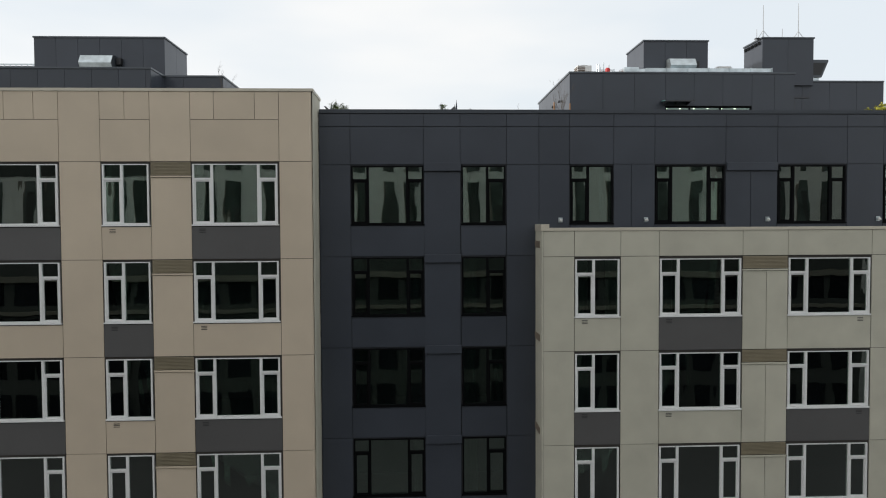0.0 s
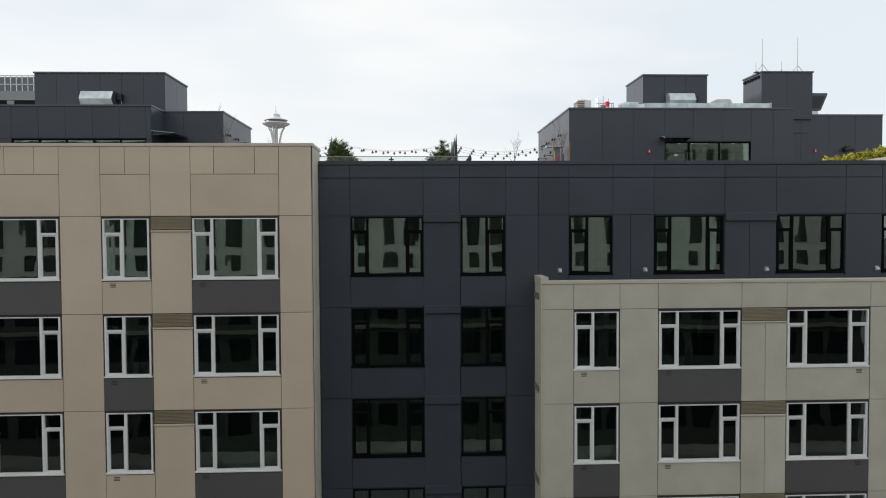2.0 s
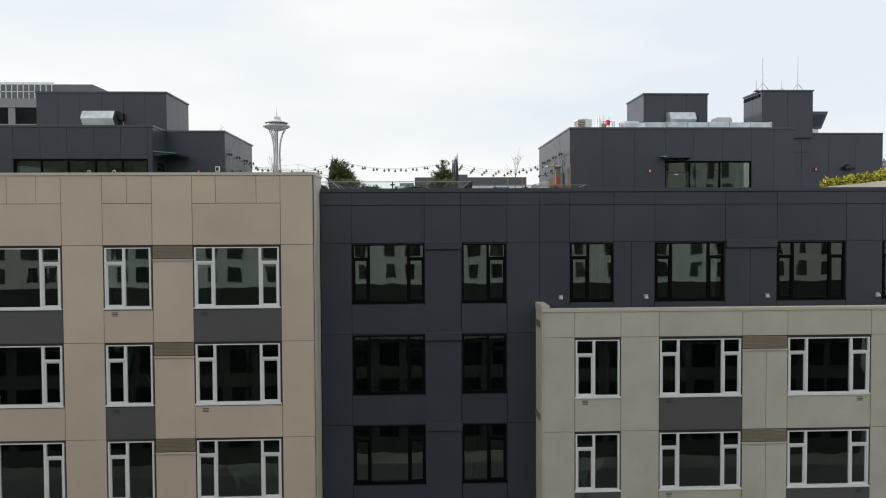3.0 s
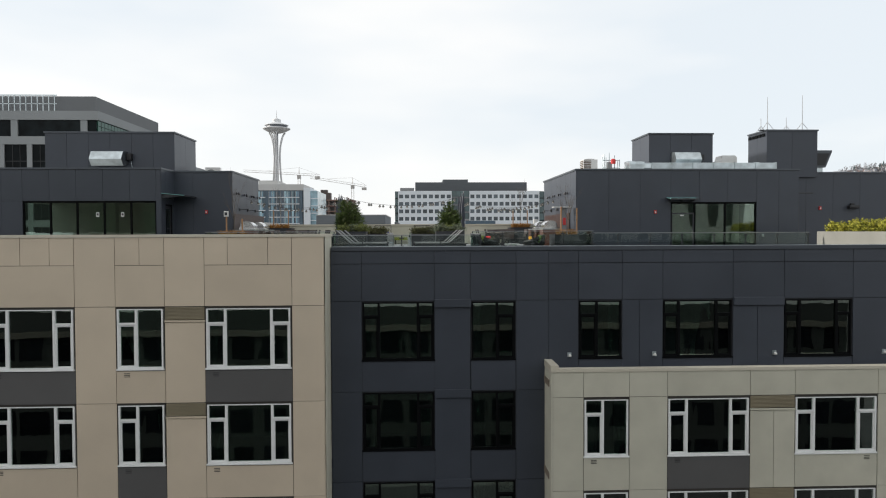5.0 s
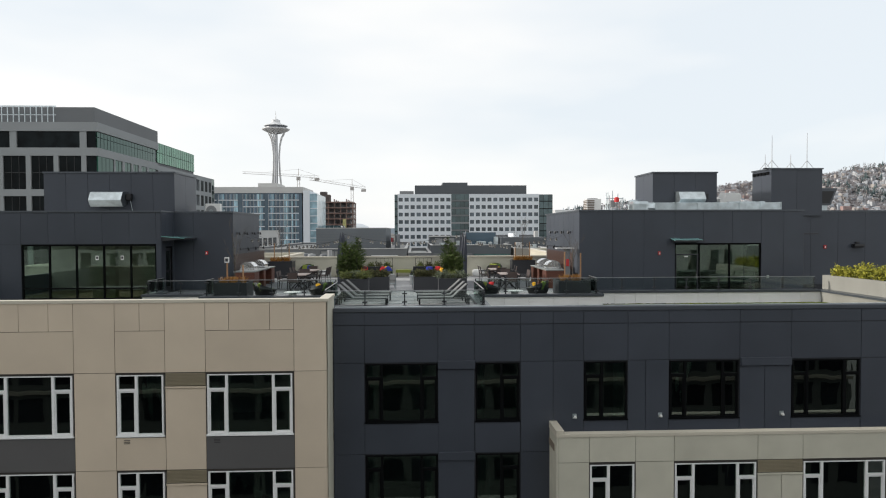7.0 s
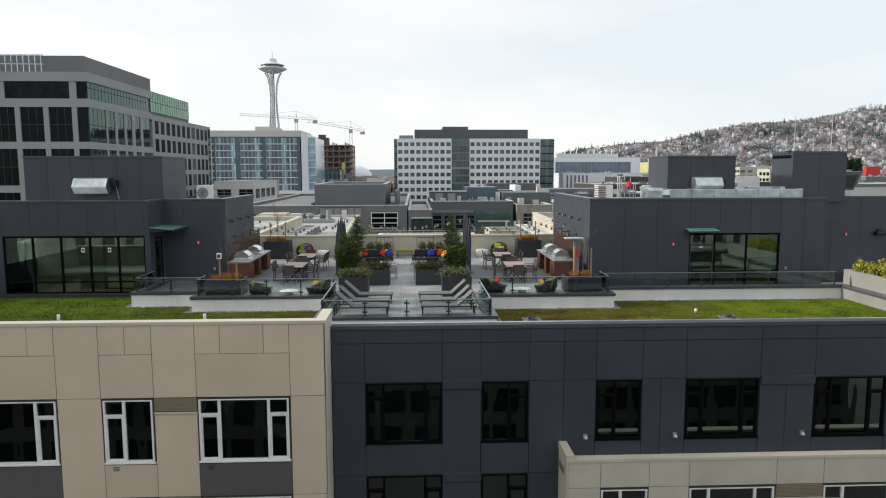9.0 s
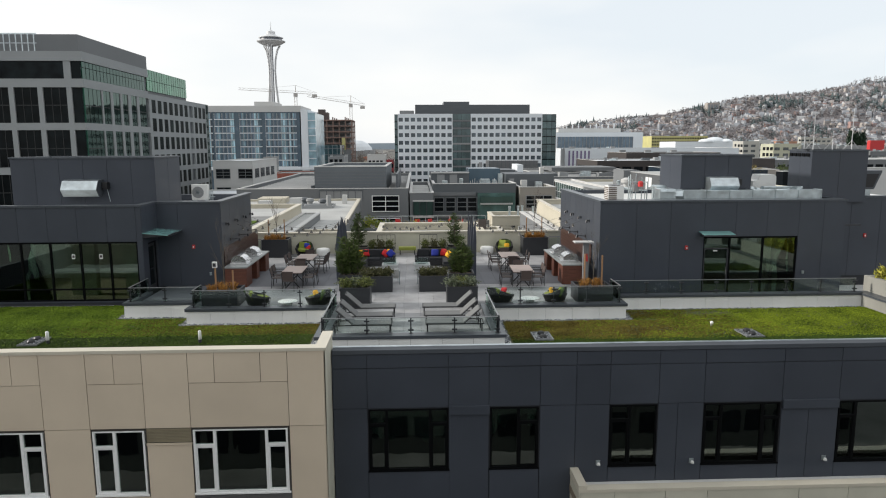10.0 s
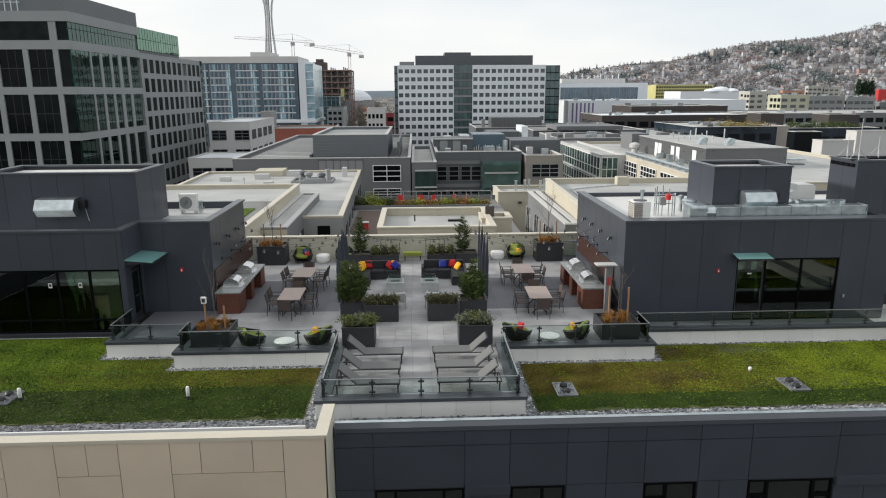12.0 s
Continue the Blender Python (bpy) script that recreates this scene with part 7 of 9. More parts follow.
build_hill()
th = thing("apartment_block", pose(726, 1700, hill_height(740, 1700) - 4), "tan apartment tower on the hill", "building")
part("wall", box((0, 30, 0, 18, 0, 132 - hill_height(740, 1700))), HAZED_HOUSE_MATS[1], th)
part("window", box(*((2.5 + 7 * k, 6.5 + 7 * k, -0.3, -0.01, 6, 128 - hill_height(740, 1700)) for k in range(4))), HAZED_HOUSE_MATS[4], th)
# distance haze is painted in as the ridge's pale blue colour
RIDGE = material("haze_painted_ridge", (0.36, 0.42, 0.48), 0.95, vary=0.06, scale=0.003, grain=0, bump=0)
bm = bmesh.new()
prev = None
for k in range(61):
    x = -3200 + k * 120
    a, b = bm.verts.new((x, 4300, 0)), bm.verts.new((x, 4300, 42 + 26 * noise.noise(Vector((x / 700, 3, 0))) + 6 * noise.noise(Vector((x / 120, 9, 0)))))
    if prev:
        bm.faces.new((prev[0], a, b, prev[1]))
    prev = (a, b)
solid("backdrop_ridge", bm, RIDGE, "low wooded ridge on the horizon, coloured pale blue for haze", "backdrop", "structure")


# ---- terrace furniture and planting ----
PLANTER = material("charcoal_fibreglass_planter", (0.027, 0.029, 0.034), 0.5, vary=0.1, scale=2)
EARTH = material("dark_potting_soil", (0.05, 0.035, 0.022), 0.95, vary=0.3, scale=6, grain=0.4)
BARK = material("grey_brown_bark", (0.1, 0.085, 0.07), 0.9, vary=0.2, scale=6)
STAKE = material("pale_timber_stake", (0.34, 0.19, 0.095), 0.75, vary=0.15, scale=6, streak=6)
PINE = leafy("pine_needles", (0.02, 0.036, 0.011), (0.1, 0.135, 0.04), 3)
SPRUCE = leafy("spruce_needles", (0.02, 0.036, 0.014), (0.085, 0.115, 0.04), 3)
SHRUB = leafy("mixed_shrub_leaves", (0.025, 0.04, 0.012), (0.22, 0.24, 0.085), 6)
SHRUB_GREY = leafy("grey_green_shrub_leaves", (0.04, 0.055, 0.035), (0.26, 0.29, 0.2), 6)
HEATHER = leafy("dark_shrub_leaves", (0.03, 0.04, 0.018), (0.17, 0.16, 0.08), 4)
GRASS_ORANGE = leafy("russet_grass_blades", (0.16, 0.075, 0.025), (0.42, 0.22, 0.06), 5)
YELLOW_SHRUB = leafy("yellow_green_leaves", (0.11, 0.13, 0.02), (0.46, 0.42, 0.07), 3)
SLING = material("grey_mesh_sling", (0.135, 0.138, 0.137), 0.75, vary=0.06, scale=3, grain=0.15, grain_scale=120)
BLACK_METAL = material("black_powder_coat", (0.012, 0.012, 0.014), 0.45)
TABLE_TOP = material("taupe_slatted_tabletop", (0.36, 0.29, 0.26), 0.6, vary=0.08, scale=4)
CHAIR_SLING = material("brown_chair_sling", (0.07, 0.05, 0.045), 0.75, vary=0.1, scale=4)
CHAIR_LIGHT = material("taupe_chair_sling", (0.085, 0.066, 0.06), 0.75, vary=0.1, scale=4)
CEDAR = material("stained_cedar_cladding", (0.105, 0.034, 0.019), 0.55, vary=0.25, scale=2.5, streak=7)
COUNTER = material("grey_stone_counter", (0.2, 0.215, 0.21), 0.3, vary=0.12, scale=5)
WICKER = material("black_wicker", (0.02, 0.02, 0.022), 0.6, vary=0.3, scale=20, grain=0.3, grain_scale=90, bump=0.4)
CUSHION_BLACK = material("black_outdoor_cushion", (0.022, 0.024, 0.028), 0.85, vary=0.1, scale=4)
CUSHION_PALE = material("pale_grey_cushion", (0.42, 0.42, 0.41), 0.9, vary=0.08, scale=4)
CUSHION_GREEN = material("moss_green_cushion", (0.07, 0.12, 0.02), 0.9, vary=0.12, scale=5)
CUSHION_LIME = material("lime_green_cushion", (0.2, 0.24, 0.04), 0.9, vary=0.1, scale=5)
PILLOW_RED = material("red_pillow", (0.5, 0.02, 0.025), 0.9, vary=0.08)
PILLOW_BLUE = material("blue_pillow", (0.02, 0.035, 0.28), 0.9, vary=0.08)
PILLOW_YELLOW = material("yellow_pillow", (0.75, 0.38, 0.02), 0.9, vary=0.08)
WHITE_PLASTIC = material("white_moulded_plastic", (0.75, 0.75, 0.73), 0.4, vary=0.04)
FIRE_STONE = material("pale_fire_table_concrete", (0.42, 0.43, 0.43), 0.6, vary=0.12, scale=3)
SCREEN = material("slate_blue_screen_metal", (0.035, 0.042, 0.06), 0.5, vary=0.1, scale=1.5)
YELLOW_PLASTIC = material("yellow_green_bench", (0.24, 0.27, 0.04), 0.5)


def cloud(r, count, radius, size, squash=1.0, shell=0.45, floor_z=0.0):
    """A clump of small leaves inside a lumpy round crown."""
    verts, faces = [], []
    rx, ry, rz = radius
    for _ in range(count):
        d = Vector((r.gauss(0, 1), r.gauss(0, 1), r.gauss(0, 1))).normalized()
        k = (shell + (1 - shell) * r.random()) * (0.8 + 0.75 * noise.noise(d * 2.3 + Vector((rx * 9, ry * 5, 0))))
        p = Vector((d.x * rx * k, d.y * ry * k, max(floor_z, rz + d.z * rz * k * squash)))
        n = Vector((r.gauss(0, 1), r.gauss(0, 1), r.gauss(0.4, 1))).normalized()
        u = n.orthogonal().normalized()
        w = n.cross(u)
        s = size * r.uniform(0.6, 1.3)
        i = len(verts)
        verts += [p + u * s, p + w * s * 0.45, p - u * s, p - w * s * 0.45]
        faces += [(i, i + 1, i + 2, i + 3)]
    return verts, faces


def leaf_mesh(name, verts, faces, mat, parent):
    me = bpy.data.meshes.new(name)
    me.from_pydata([tuple(v) for v in verts], [], faces)
    me.materials.append(mat)
    ob = new(name, me)
    ob.parent = parent
    return ob


def planter_box(x0, x1, y0, y1, h, label, z=DECK):
    p = thing("planter_box", pose((x0 + x1) / 2, (y0 + y1) / 2, z), label, "planter", "terrace planters")
    w, d, t = (x1 - x0) / 2, (y1 - y0) / 2, 0.05
    part("body", box((-w, w, -d, -d + t, 0, h), (-w, w, d - t, d, 0, h), (-w, -w + t, -d + t, d - t, 0, h), (w - t, w, -d + t, d - t, 0, h), (-w + t, w - t, -d + t, d - t, 0.0, 0.05)), PLANTER, p)
    part("rim", box((-w - 0.015, w + 0.015, -d - 0.015, -d + t, h, h + 0.03), (-w - 0.015, w + 0.015, d - t, d + 0.015, h, h + 0.03), (-w - 0.015, -w + t, -d + t, d - t, h, h + 0.03), (w - t, w + 0.015, -d + t, d - t, h, h + 0.03)), PLANTER, p)
    part("soil", box((-w + t, w - t, -d + t, d - t, 0.05, h - 0.08)), EARTH, p)
    return p


def shrub(x, y, z, radius, mat, label, seed, count=700, size=0.05, stems=9):
    r = random.Random(seed)
    s = thing("shrub", pose(x, y, z, rz=r.uniform(0, 360)), label, "shrub", "terrace shrubs")
    bm = bmesh.new()
    for _ in range(stems):
        a, q = r.uniform(0, 6.28), r.uniform(0.3, 0.8)
        add_tube(bm, (0.1 * math.cos(a), 0.1 * math.sin(a), -0.02), (radius[0] * q * math.cos(a), radius[1] * q * math.sin(a), radius[2] * r.uniform(0.9, 1.7)), 0.012, 0.004, sides=4)
    part("branchwork", bm, BARK, s)
    v, f = cloud(r, count, radius, size, floor_z=0.02)
    leaf_mesh("leaves", v, f, mat, s)
    return s


def conifer(x, y, z, height, width, mat, label, seed, tiers=15, taper=0.75, lift=0.2, fill=1.0):
    """A small conifer: trunk, whorls of limbs and needle sprays along them, thinning to a leader."""
    r = random.Random(seed)
    t = thing("conifer", pose(x, y, z), label, "tree", "terrace conifers")
    bm = bmesh.new()
    add_tube(bm, (0, 0, -0.05), (0, 0, height * 0.98), 0.05, 0.008, sides=7)
    verts, faces = [], []
    for k in range(tiers):
        g = k / (tiers - 1)
        zc = height * (0.1 + 0.84 * g)
        reach = width * (1 - g) ** taper * min(1, 0.55 + 2.0 * g) * r.uniform(0.8, 1.15) + 0.05
        n = max(4, int(9 * (1 - g) + 4))
        for j in range(n):
            a = j * math.tau / n + k * 0.9 + r.uniform(-0.25, 0.25)
            q = reach * r.uniform(0.4, 1.2)
            tip = Vector((q * math.cos(a), q * math.sin(a), zc + q * r.uniform(lift, lift + 0.7)))
            root = Vector((0, 0, zc))
            add_tube(bm, root, tip, 0.012, 0.004, sides=3, caps=False)
            for _ in range(int((10 + 44 * q) * fill)):
                p = root.lerp(tip, r.uniform(0.2, 1.05)) + Vector((r.gauss(0, 0.035), r.gauss(0, 0.035), r.gauss(0, 0.03)))
                d = Vector((math.cos(a) + r.gauss(0, 0.6), math.sin(a) + r.gauss(0, 0.6), r.uniform(0.1, 1.0))).normalized() * r.uniform(0.1, 0.22)
                u = d.orthogonal().normalized() * 0.017
                i = len(verts)
                verts += [p - u, p + u, p + d]
                faces.append((i, i + 1, i + 2))
    part("trunk", bm, BARK, t)
    leaf_mesh("needles", verts, faces, mat, t)
    return t


def grass_tuft(x, y, z, seed, h=0.5, count=150, spread=0.12):
    r = random.Random(seed)
    t = thing("grass_tuft", pose(x, y, z), "russet ornamental grass tuft in a planter", "grass", "russet grasses")
    verts, faces = [], []
    for _ in range(count):
        a, b = r.uniform(0, 6.28), r.uniform(0, 6.28)
        base = Vector((spread * r.random() * math.cos(a), spread * r.random() * math.sin(a), 0))
        lean = r.uniform(0.05, 0.55) * h
        tip = base + Vector((lean * math.cos(a + r.gauss(0, 0.5)), lean * math.sin(a + r.gauss(0, 0.5)), h * r.uniform(0.55, 1.1)))
        u = Vector((math.cos(b), math.sin(b), 0)) * 0.008
        mid = base.lerp(tip, 0.6) + Vector((0, 0, 0.05))
        i = len(verts)
        verts += [base - u, base + u, mid + u, mid - u, tip]
        faces += [(i, i + 1, i + 2, i + 3), (i + 3, i + 2, i + 4)]
    leaf_mesh("foliage", verts, faces, GRASS_ORANGE, t)
    return t


def bare_tree(x, y, z, height, seed, label="young bare tree tied between timber stakes"):
    r = random.Random(seed)
    t = thing("young_tree", pose(x, y, z), label, "tree", "young bare trees")
    bm = bmesh.new()

    def grow(p, d, length, rad, depth):
        q = p + d * length
        add_tube(bm, p, q, rad, rad * 0.65, sides=5, caps=False)
        if depth:
            for _ in range(5 if depth > 3 else 3):
                nd = (d + Vector((r.gauss(0, 0.32), r.gauss(0, 0.32), r.gauss(0.2, 0.2)))).normalized()
                grow(p.lerp(q, r.uniform(0.4, 1.0)), nd, length * r.uniform(0.42, 0.62), rad * 0.5, depth - 1)

    grow(Vector((0, 0, -0.03)), Vector((0, 0, 1)), height * 0.5, 0.02, 4)
    part("branchwork", bm, BARK, t)
    return t


def stake(x, y, z, h):
    return solid("timber_stake", box((x - 0.028, x + 0.028, y - 0.028, y + 0.028, z, z + h), bevel=0.006), STAKE, "pale timber stake standing in a planter", "stake", group="tree stakes")




# front corner planters with russet grass, stakes and bare trees
for s, (x0, x1) in enumerate(((-9.0, -7.62), (5.88, 7.3))):
    planter_box(x0, x1, 29.5, 30.75, 0.62, "charcoal planter box with russet grass beside the railing")
    xc = (x0 + x1) / 2
    zz = DECK + 0.54
    for k in range(4):
        grass_tuft(x0 + 0.3 + k * 0.24, 29.85 + 0.5 * (k % 2), zz, 40 + k + 10 * s, 0.36, 110)
    bare_tree(xc + 0.05, 30.1, zz, (3.3, 2.9)[s], 3 + s)
    stake(xc - 0.3, 30.15, zz, (0.95, 1.35)[s])
    stake(xc + 0.4, 30.1, zz, (0.85, 1.3)[s])
    if s == 0:
        tb = thing("timer_box", pose(xc - 0.3, 30.12, zz + 0.95), "small white box with a dark face on a timber stake", "box")
        part("body", box((-0.09, 0.09, -0.06, 0.06, 0.0, 0.24), bevel=0.012), WHITE_PLASTIC, tb)
        part("face", box((-0.06, 0.06, -0.066, -0.061, 0.05, 0.19)), DARK_STEEL, tb)

# pair beside the loungers
for s, (x0, x1) in enumerate(((-3.55, -2.4), (0.62, 1.82))):
    planter_box(x0, x1, 29.1, 30.15, 0.78, "charcoal planter box full of mixed shrubs")
    for k in range(3):
        shrub(x0 + 0.25 + k * 0.33, 29.6 + 0.12 * (k % 2), DECK + 0.66, (0.44, 0.46, 0.26), (SHRUB, SHRUB_GREY)[(k + s) % 2], "loose grey-green flowering shrub in a planter", 60 + k + 5 * s, 1500, 0.034, 22)

# planters with low shrubs and pines
for s in (0, 1):
    ox0, ox1 = ((-3.0, -1.62), (-0.46, 0.78))[s]
    planter_box(ox0, ox1, 32.0, 32.85, 0.66, "long charcoal planter box with dark shrubs")
    for k in range(4):
        shrub(ox0 + 0.2 + k * (ox1 - ox0 - 0.4) / 3, 32.42, DECK + 0.57, (0.3, 0.36, 0.25), HEATHER, "low dark evergreen shrub in a planter", 80 + k + 7 * s, 1000, 0.036)
    px0, px1 = ((-3.95, -3.06), (0.86, 1.96))[s]
    planter_box(px0, px1, 32.3 + 0.1 * s, 33.25 + 0.1 * s, 0.68, "square charcoal planter box with a pine")
    stand = (((-0.2, 0.12, 1.75, 0.3), (0.16, 0.1, 1.6, 0.3), (0.0, -0.15, 1.35, 0.32), (-0.3, -0.1, 1.0, 0.3), (0.3, -0.05, 1.1, 0.28)), ((0.0, 0.1, 1.7, 0.2), (-0.2, -0.05, 1.05, 0.34), (0.22, 0.0, 1.2, 0.3), (0.05, -0.2, 0.85, 0.34)))[s]
    for k, (dx, dy, hh, ww) in enumerate(stand):
        conifer((px0 + px1) / 2 + dx, 32.78 + 0.1 * s + dy, DECK + 0.6, hh, ww, PINE, "bushy green pine in a planter", 11 + s + 2 * k, 12, 0.22, 0.6, 0.62)
    # tall conifers behind the sofas
    bx0, bx1 = ((-4.62, -3.37), (1.21, 2.38))[s]
    planter_box(bx0, bx1, 41.4, 42.4, 0.5, "charcoal planter box with a conifer by the rear wall")
    conifer((-3.87, 1.63)[s], 41.9, DECK + 0.42, 2.05, 0.46, SPRUCE, "young conical conifer in a planter", 21 + s, 12, 0.8, 0.35, 0.75)
    cx0, cx1 = ((-3.35, -1.83), (-0.30, 1.17))[s]
    planter_box(cx0, cx1, 41.5, 42.3, 0.42, "long charcoal planter box with trellis by the rear wall")
    for k in range(3):
        shrub(cx0 + 0.25 + k * 0.5, 41.9, DECK + 0.34, (0.38, 0.3, 0.34), (SHRUB, HEATHER)[k % 2], "loose climbing shrub by the rear wall", 100 + k + 5 * s, 800, 0.04)
    tr = thing("trellis", pose((cx0 + cx1) / 2 + (0.3, -0.3)[s], 42.15, DECK + 0.42), "thin dark metal trellis behind a planter", "trellis", "trellises")
    part("frame", tube(((-0.5, 0, -0.1), (-0.5, 0, 0.75), 0.015), ((0.5, 0, -0.1), (0.5, 0, 0.75), 0.015), ((-0.5, 0, 0.75), (0.5, 0, 0.75), 0.015)), BLACK_METAL, tr)
    for k in range(3):
        part("wire", tube(((-0.25 + k * 0.25, 0, -0.1), (-0.25 + k * 0.25, 0, 0.75), 0.006), sides=4), BLACK_METAL, tr)
    # rear corner planters
    rx0, rx1 = ((-9.29, -7.82), (5.57, 6.99))[s]
    planter_box(rx0, rx1, 41.5, 42.6, 1.0, "large charcoal planter box with russet grass and stakes")
    for k in range(5):
        grass_tuft(rx0 + 0.25 + k * 0.22, 41.8 + 0.4 * (k % 2), DECK + 0.92, 140 + k + 9 * s, 0.4, 90)
    bare_tree((rx0 + rx1) / 2, 42.1, DECK + 0.92, 3.4, 31 + s)
    stake((rx0 + rx1) / 2 - 0.45, 42.1, DECK + 0.92, 1.2)
    stake((rx0 + rx1) / 2 + 0.45, 42.1, DECK + 0.92, 1.2)
    g0, g1 = ((-10.6, -9.42), (7.12, 8.2))[s]
    gr = thing("guard_rail", pose(g0, 41.95, DECK), "grey steel guard rail beside a rear planter", "railing", "rear guard rails")
    part("top_rail", box((0, g1 - g0, -0.03, 0.03, 0.98, 1.03)), GALV_DARK, gr)
    for k in range(3):
        part("post", box((k * (g1 - g0) / 2 - 0.02, k * (g1 - g0) / 2 + 0.02, -0.02, 0.02, 0, 0.98)), GALV_DARK, gr)
    part("panel", box((0.02, g1 - g0 - 0.02, -0.008, 0.008, 0.1, 0.92)), CLEAR, gr)


# dark bladed privacy screens
def screen(x, y0, y1, seed):
    r = random.Random(seed)
    s = thing("privacy_screen", pose(x, y0, DECK), "tall slate-coloured privacy screen of pointed metal blades", "screen", "privacy screens")
    n = 9
    part("base_rail", box((-0.05, 0.05, -0.1, y1 - y0 + 0.1, 0, 0.08)), SCREEN, s)
    for k in range(n):
        y, h, w = (y1 - y0) * k / (n - 1), 2.35 + 0.55 * r.random(), 0.1
        tilt = r.uniform(-0.04, 0.04)
        outline = [(-w, 0.08), (w, 0.08), (w * 1.15, h * 0.6), (w * 0.75, h * 0.8), (tilt, h), (-w * 0.6, h * 0.84), (-w * 1.15, h * 0.62)]
        b = part("blade", prism(outline, -0.012, 0.012), SCREEN, s)
        b.matrix_basis = pose(0.05 * math.sin(k * 2.1), y, 0, 0, 0, 40 + 25 * math.sin(k * 1.7))
    return s


screen(-4.25, 34.8, 38.2, 1)
screen(2.2, 35.0, 38.2, 2)


# ---- sun loungers ----
def lounger():
    """Faces +x with its foot end; 2 m long, the backrest raised."""
    s = thing("sun_lounger", pose(0, 0, 0), "grey mesh sun lounger with raised back on a black frame", "sun lounger", "sun loungers")
    part("frame", tube(((0, -0.32, 0.34), (1.95, -0.32, 0.34), 0.02), ((0, 0.32, 0.34), (1.95, 0.32, 0.34), 0.02), ((1.95, -0.32, 0.34), (1.95, 0.32, 0.34), 0.02), ((0, -0.32, 0.34), (0, 0.32, 0.34), 0.02)), BLACK_METAL, s)
    for x, y in ((0.06, -0.3), (0.06, 0.3), (1.9, -0.3), (1.9, 0.3)):
        part("leg", box((x - 0.02, x + 0.02, y - 0.02, y + 0.02, 0, 0.34)), BLACK_METAL, s)
    part("seat", box((0.68, 1.93, -0.3, 0.3, 0.35, 0.375), bevel=0.008), SLING, s)
    b = part("backrest", box((-0.72, 0, -0.3, 0.3, 0, 0.025), bevel=0.008), SLING, s)
    b.matrix_basis = pose(0.67, 0, 0.36, 0, 42, 0)
    f = part("backrest_frame", tube(((-0.74, -0.32, -0.012), (0, -0.32, -0.012), 0.016), ((-0.74, 0.32, -0.012), (0, 0.32, -0.012), 0.016), ((-0.74, -0.32, -0.012), (-0.74, 0.32, -0.012), 0.016)), BLACK_METAL, s)
    f.matrix_basis = pose(0.67, 0, 0.36, 0, 42, 0)
    for y in (-0.28, 0.28):
        part("strut", tube(((0.3, y, 0.66), (0.1, y, 0.34), 0.01)), BLACK_METAL, s)
    return s


first = lounger()
first.matrix_basis = pose(-3.38, 25.6, DECK)
for x, y, a in ((-3.38, 26.75, 0), (-3.32, 28.0, 0), (1.68, 25.65, 180), (1.66, 26.78, 180), (1.6, 28.05, 180)):
    copy_thing(first, pose(x, y, DECK, 0, 0, a))


# ---- dining tables and chairs ----
def dining_table():
    t = thing("dining_table", pose(0, 0, 0), "taupe slatted outdoor dining table on black legs", "table", "dining tables")
    top = part("tabletop", box((-0.46, 0.46, -0.86, 0.86, 0.70, 0.715)), BLACK_METAL, t)
    for k in range(9):
        piece("slat", TABLE_TOP, top, -0.46 + k * 0.1025, -0.46 + k * 0.1025 + 0.098, -0.88, 0.88, 0.715, 0.745)
    for y in (-0.6, 0.6):
        part("leg", tube(((-0.3, y, 0.02), (0.3, y, 0.7), 0.025), ((0.3, y, 0.02), (-0.3, y, 0.7), 0.025)), BLACK_METAL, t)
    part("stretcher", tube(((0, -0.6, 0.36), (0, 0.6, 0.36), 0.018)), BLACK_METAL, t)
    return t


def dining_chair():
    """Faces +y."""
    c = thing("dining_chair", pose(0, 0, 0), "brown sling dining chair with black metal frame and arms", "chair", "dining chairs")
    part("seat", box((-0.23, 0.23, -0.22, 0.24, 0.43, 0.455), bevel=0.008), CHAIR_LIGHT, c)
    b = part("backrest", box((-0.23, 0.23, -0.012, 0.012, 0, 0.42), bevel=0.006), CHAIR_SLING, c)
    b.matrix_basis = pose(0, -0.25, 0.48, 10, 0, 0)
    for x in (-0.26, 0.26):
        part("back_leg", tube(((x, -0.27, 0), (x, -0.23, 0.45), 0.014), ((x, -0.23, 0.45), (x, -0.33, 0.9), 0.014)), BLACK_METAL, c)
        part("front_leg", tube(((x, 0.25, 0), (x, 0.22, 0.64), 0.014)), BLACK_METAL, c)
        part("armrest", box((x - 0.025, x + 0.025, -0.28, 0.27, 0.64, 0.665), bevel=0.006), BLACK_METAL, c)
    part("seat_rail", tube(((-0.26, 0.23, 0.42), (0.26, 0.23, 0.42), 0.012)), BLACK_METAL, c)
    part("seat_rail", tube(((-0.26, -0.23, 0.42), (0.26, -0.23, 0.42), 0.012)), BLACK_METAL, c)
    part("top_rail", tube(((-0.26, -0.32, 0.88), (0.26, -0.32, 0.88), 0.012)), BLACK_METAL, c)
    return c


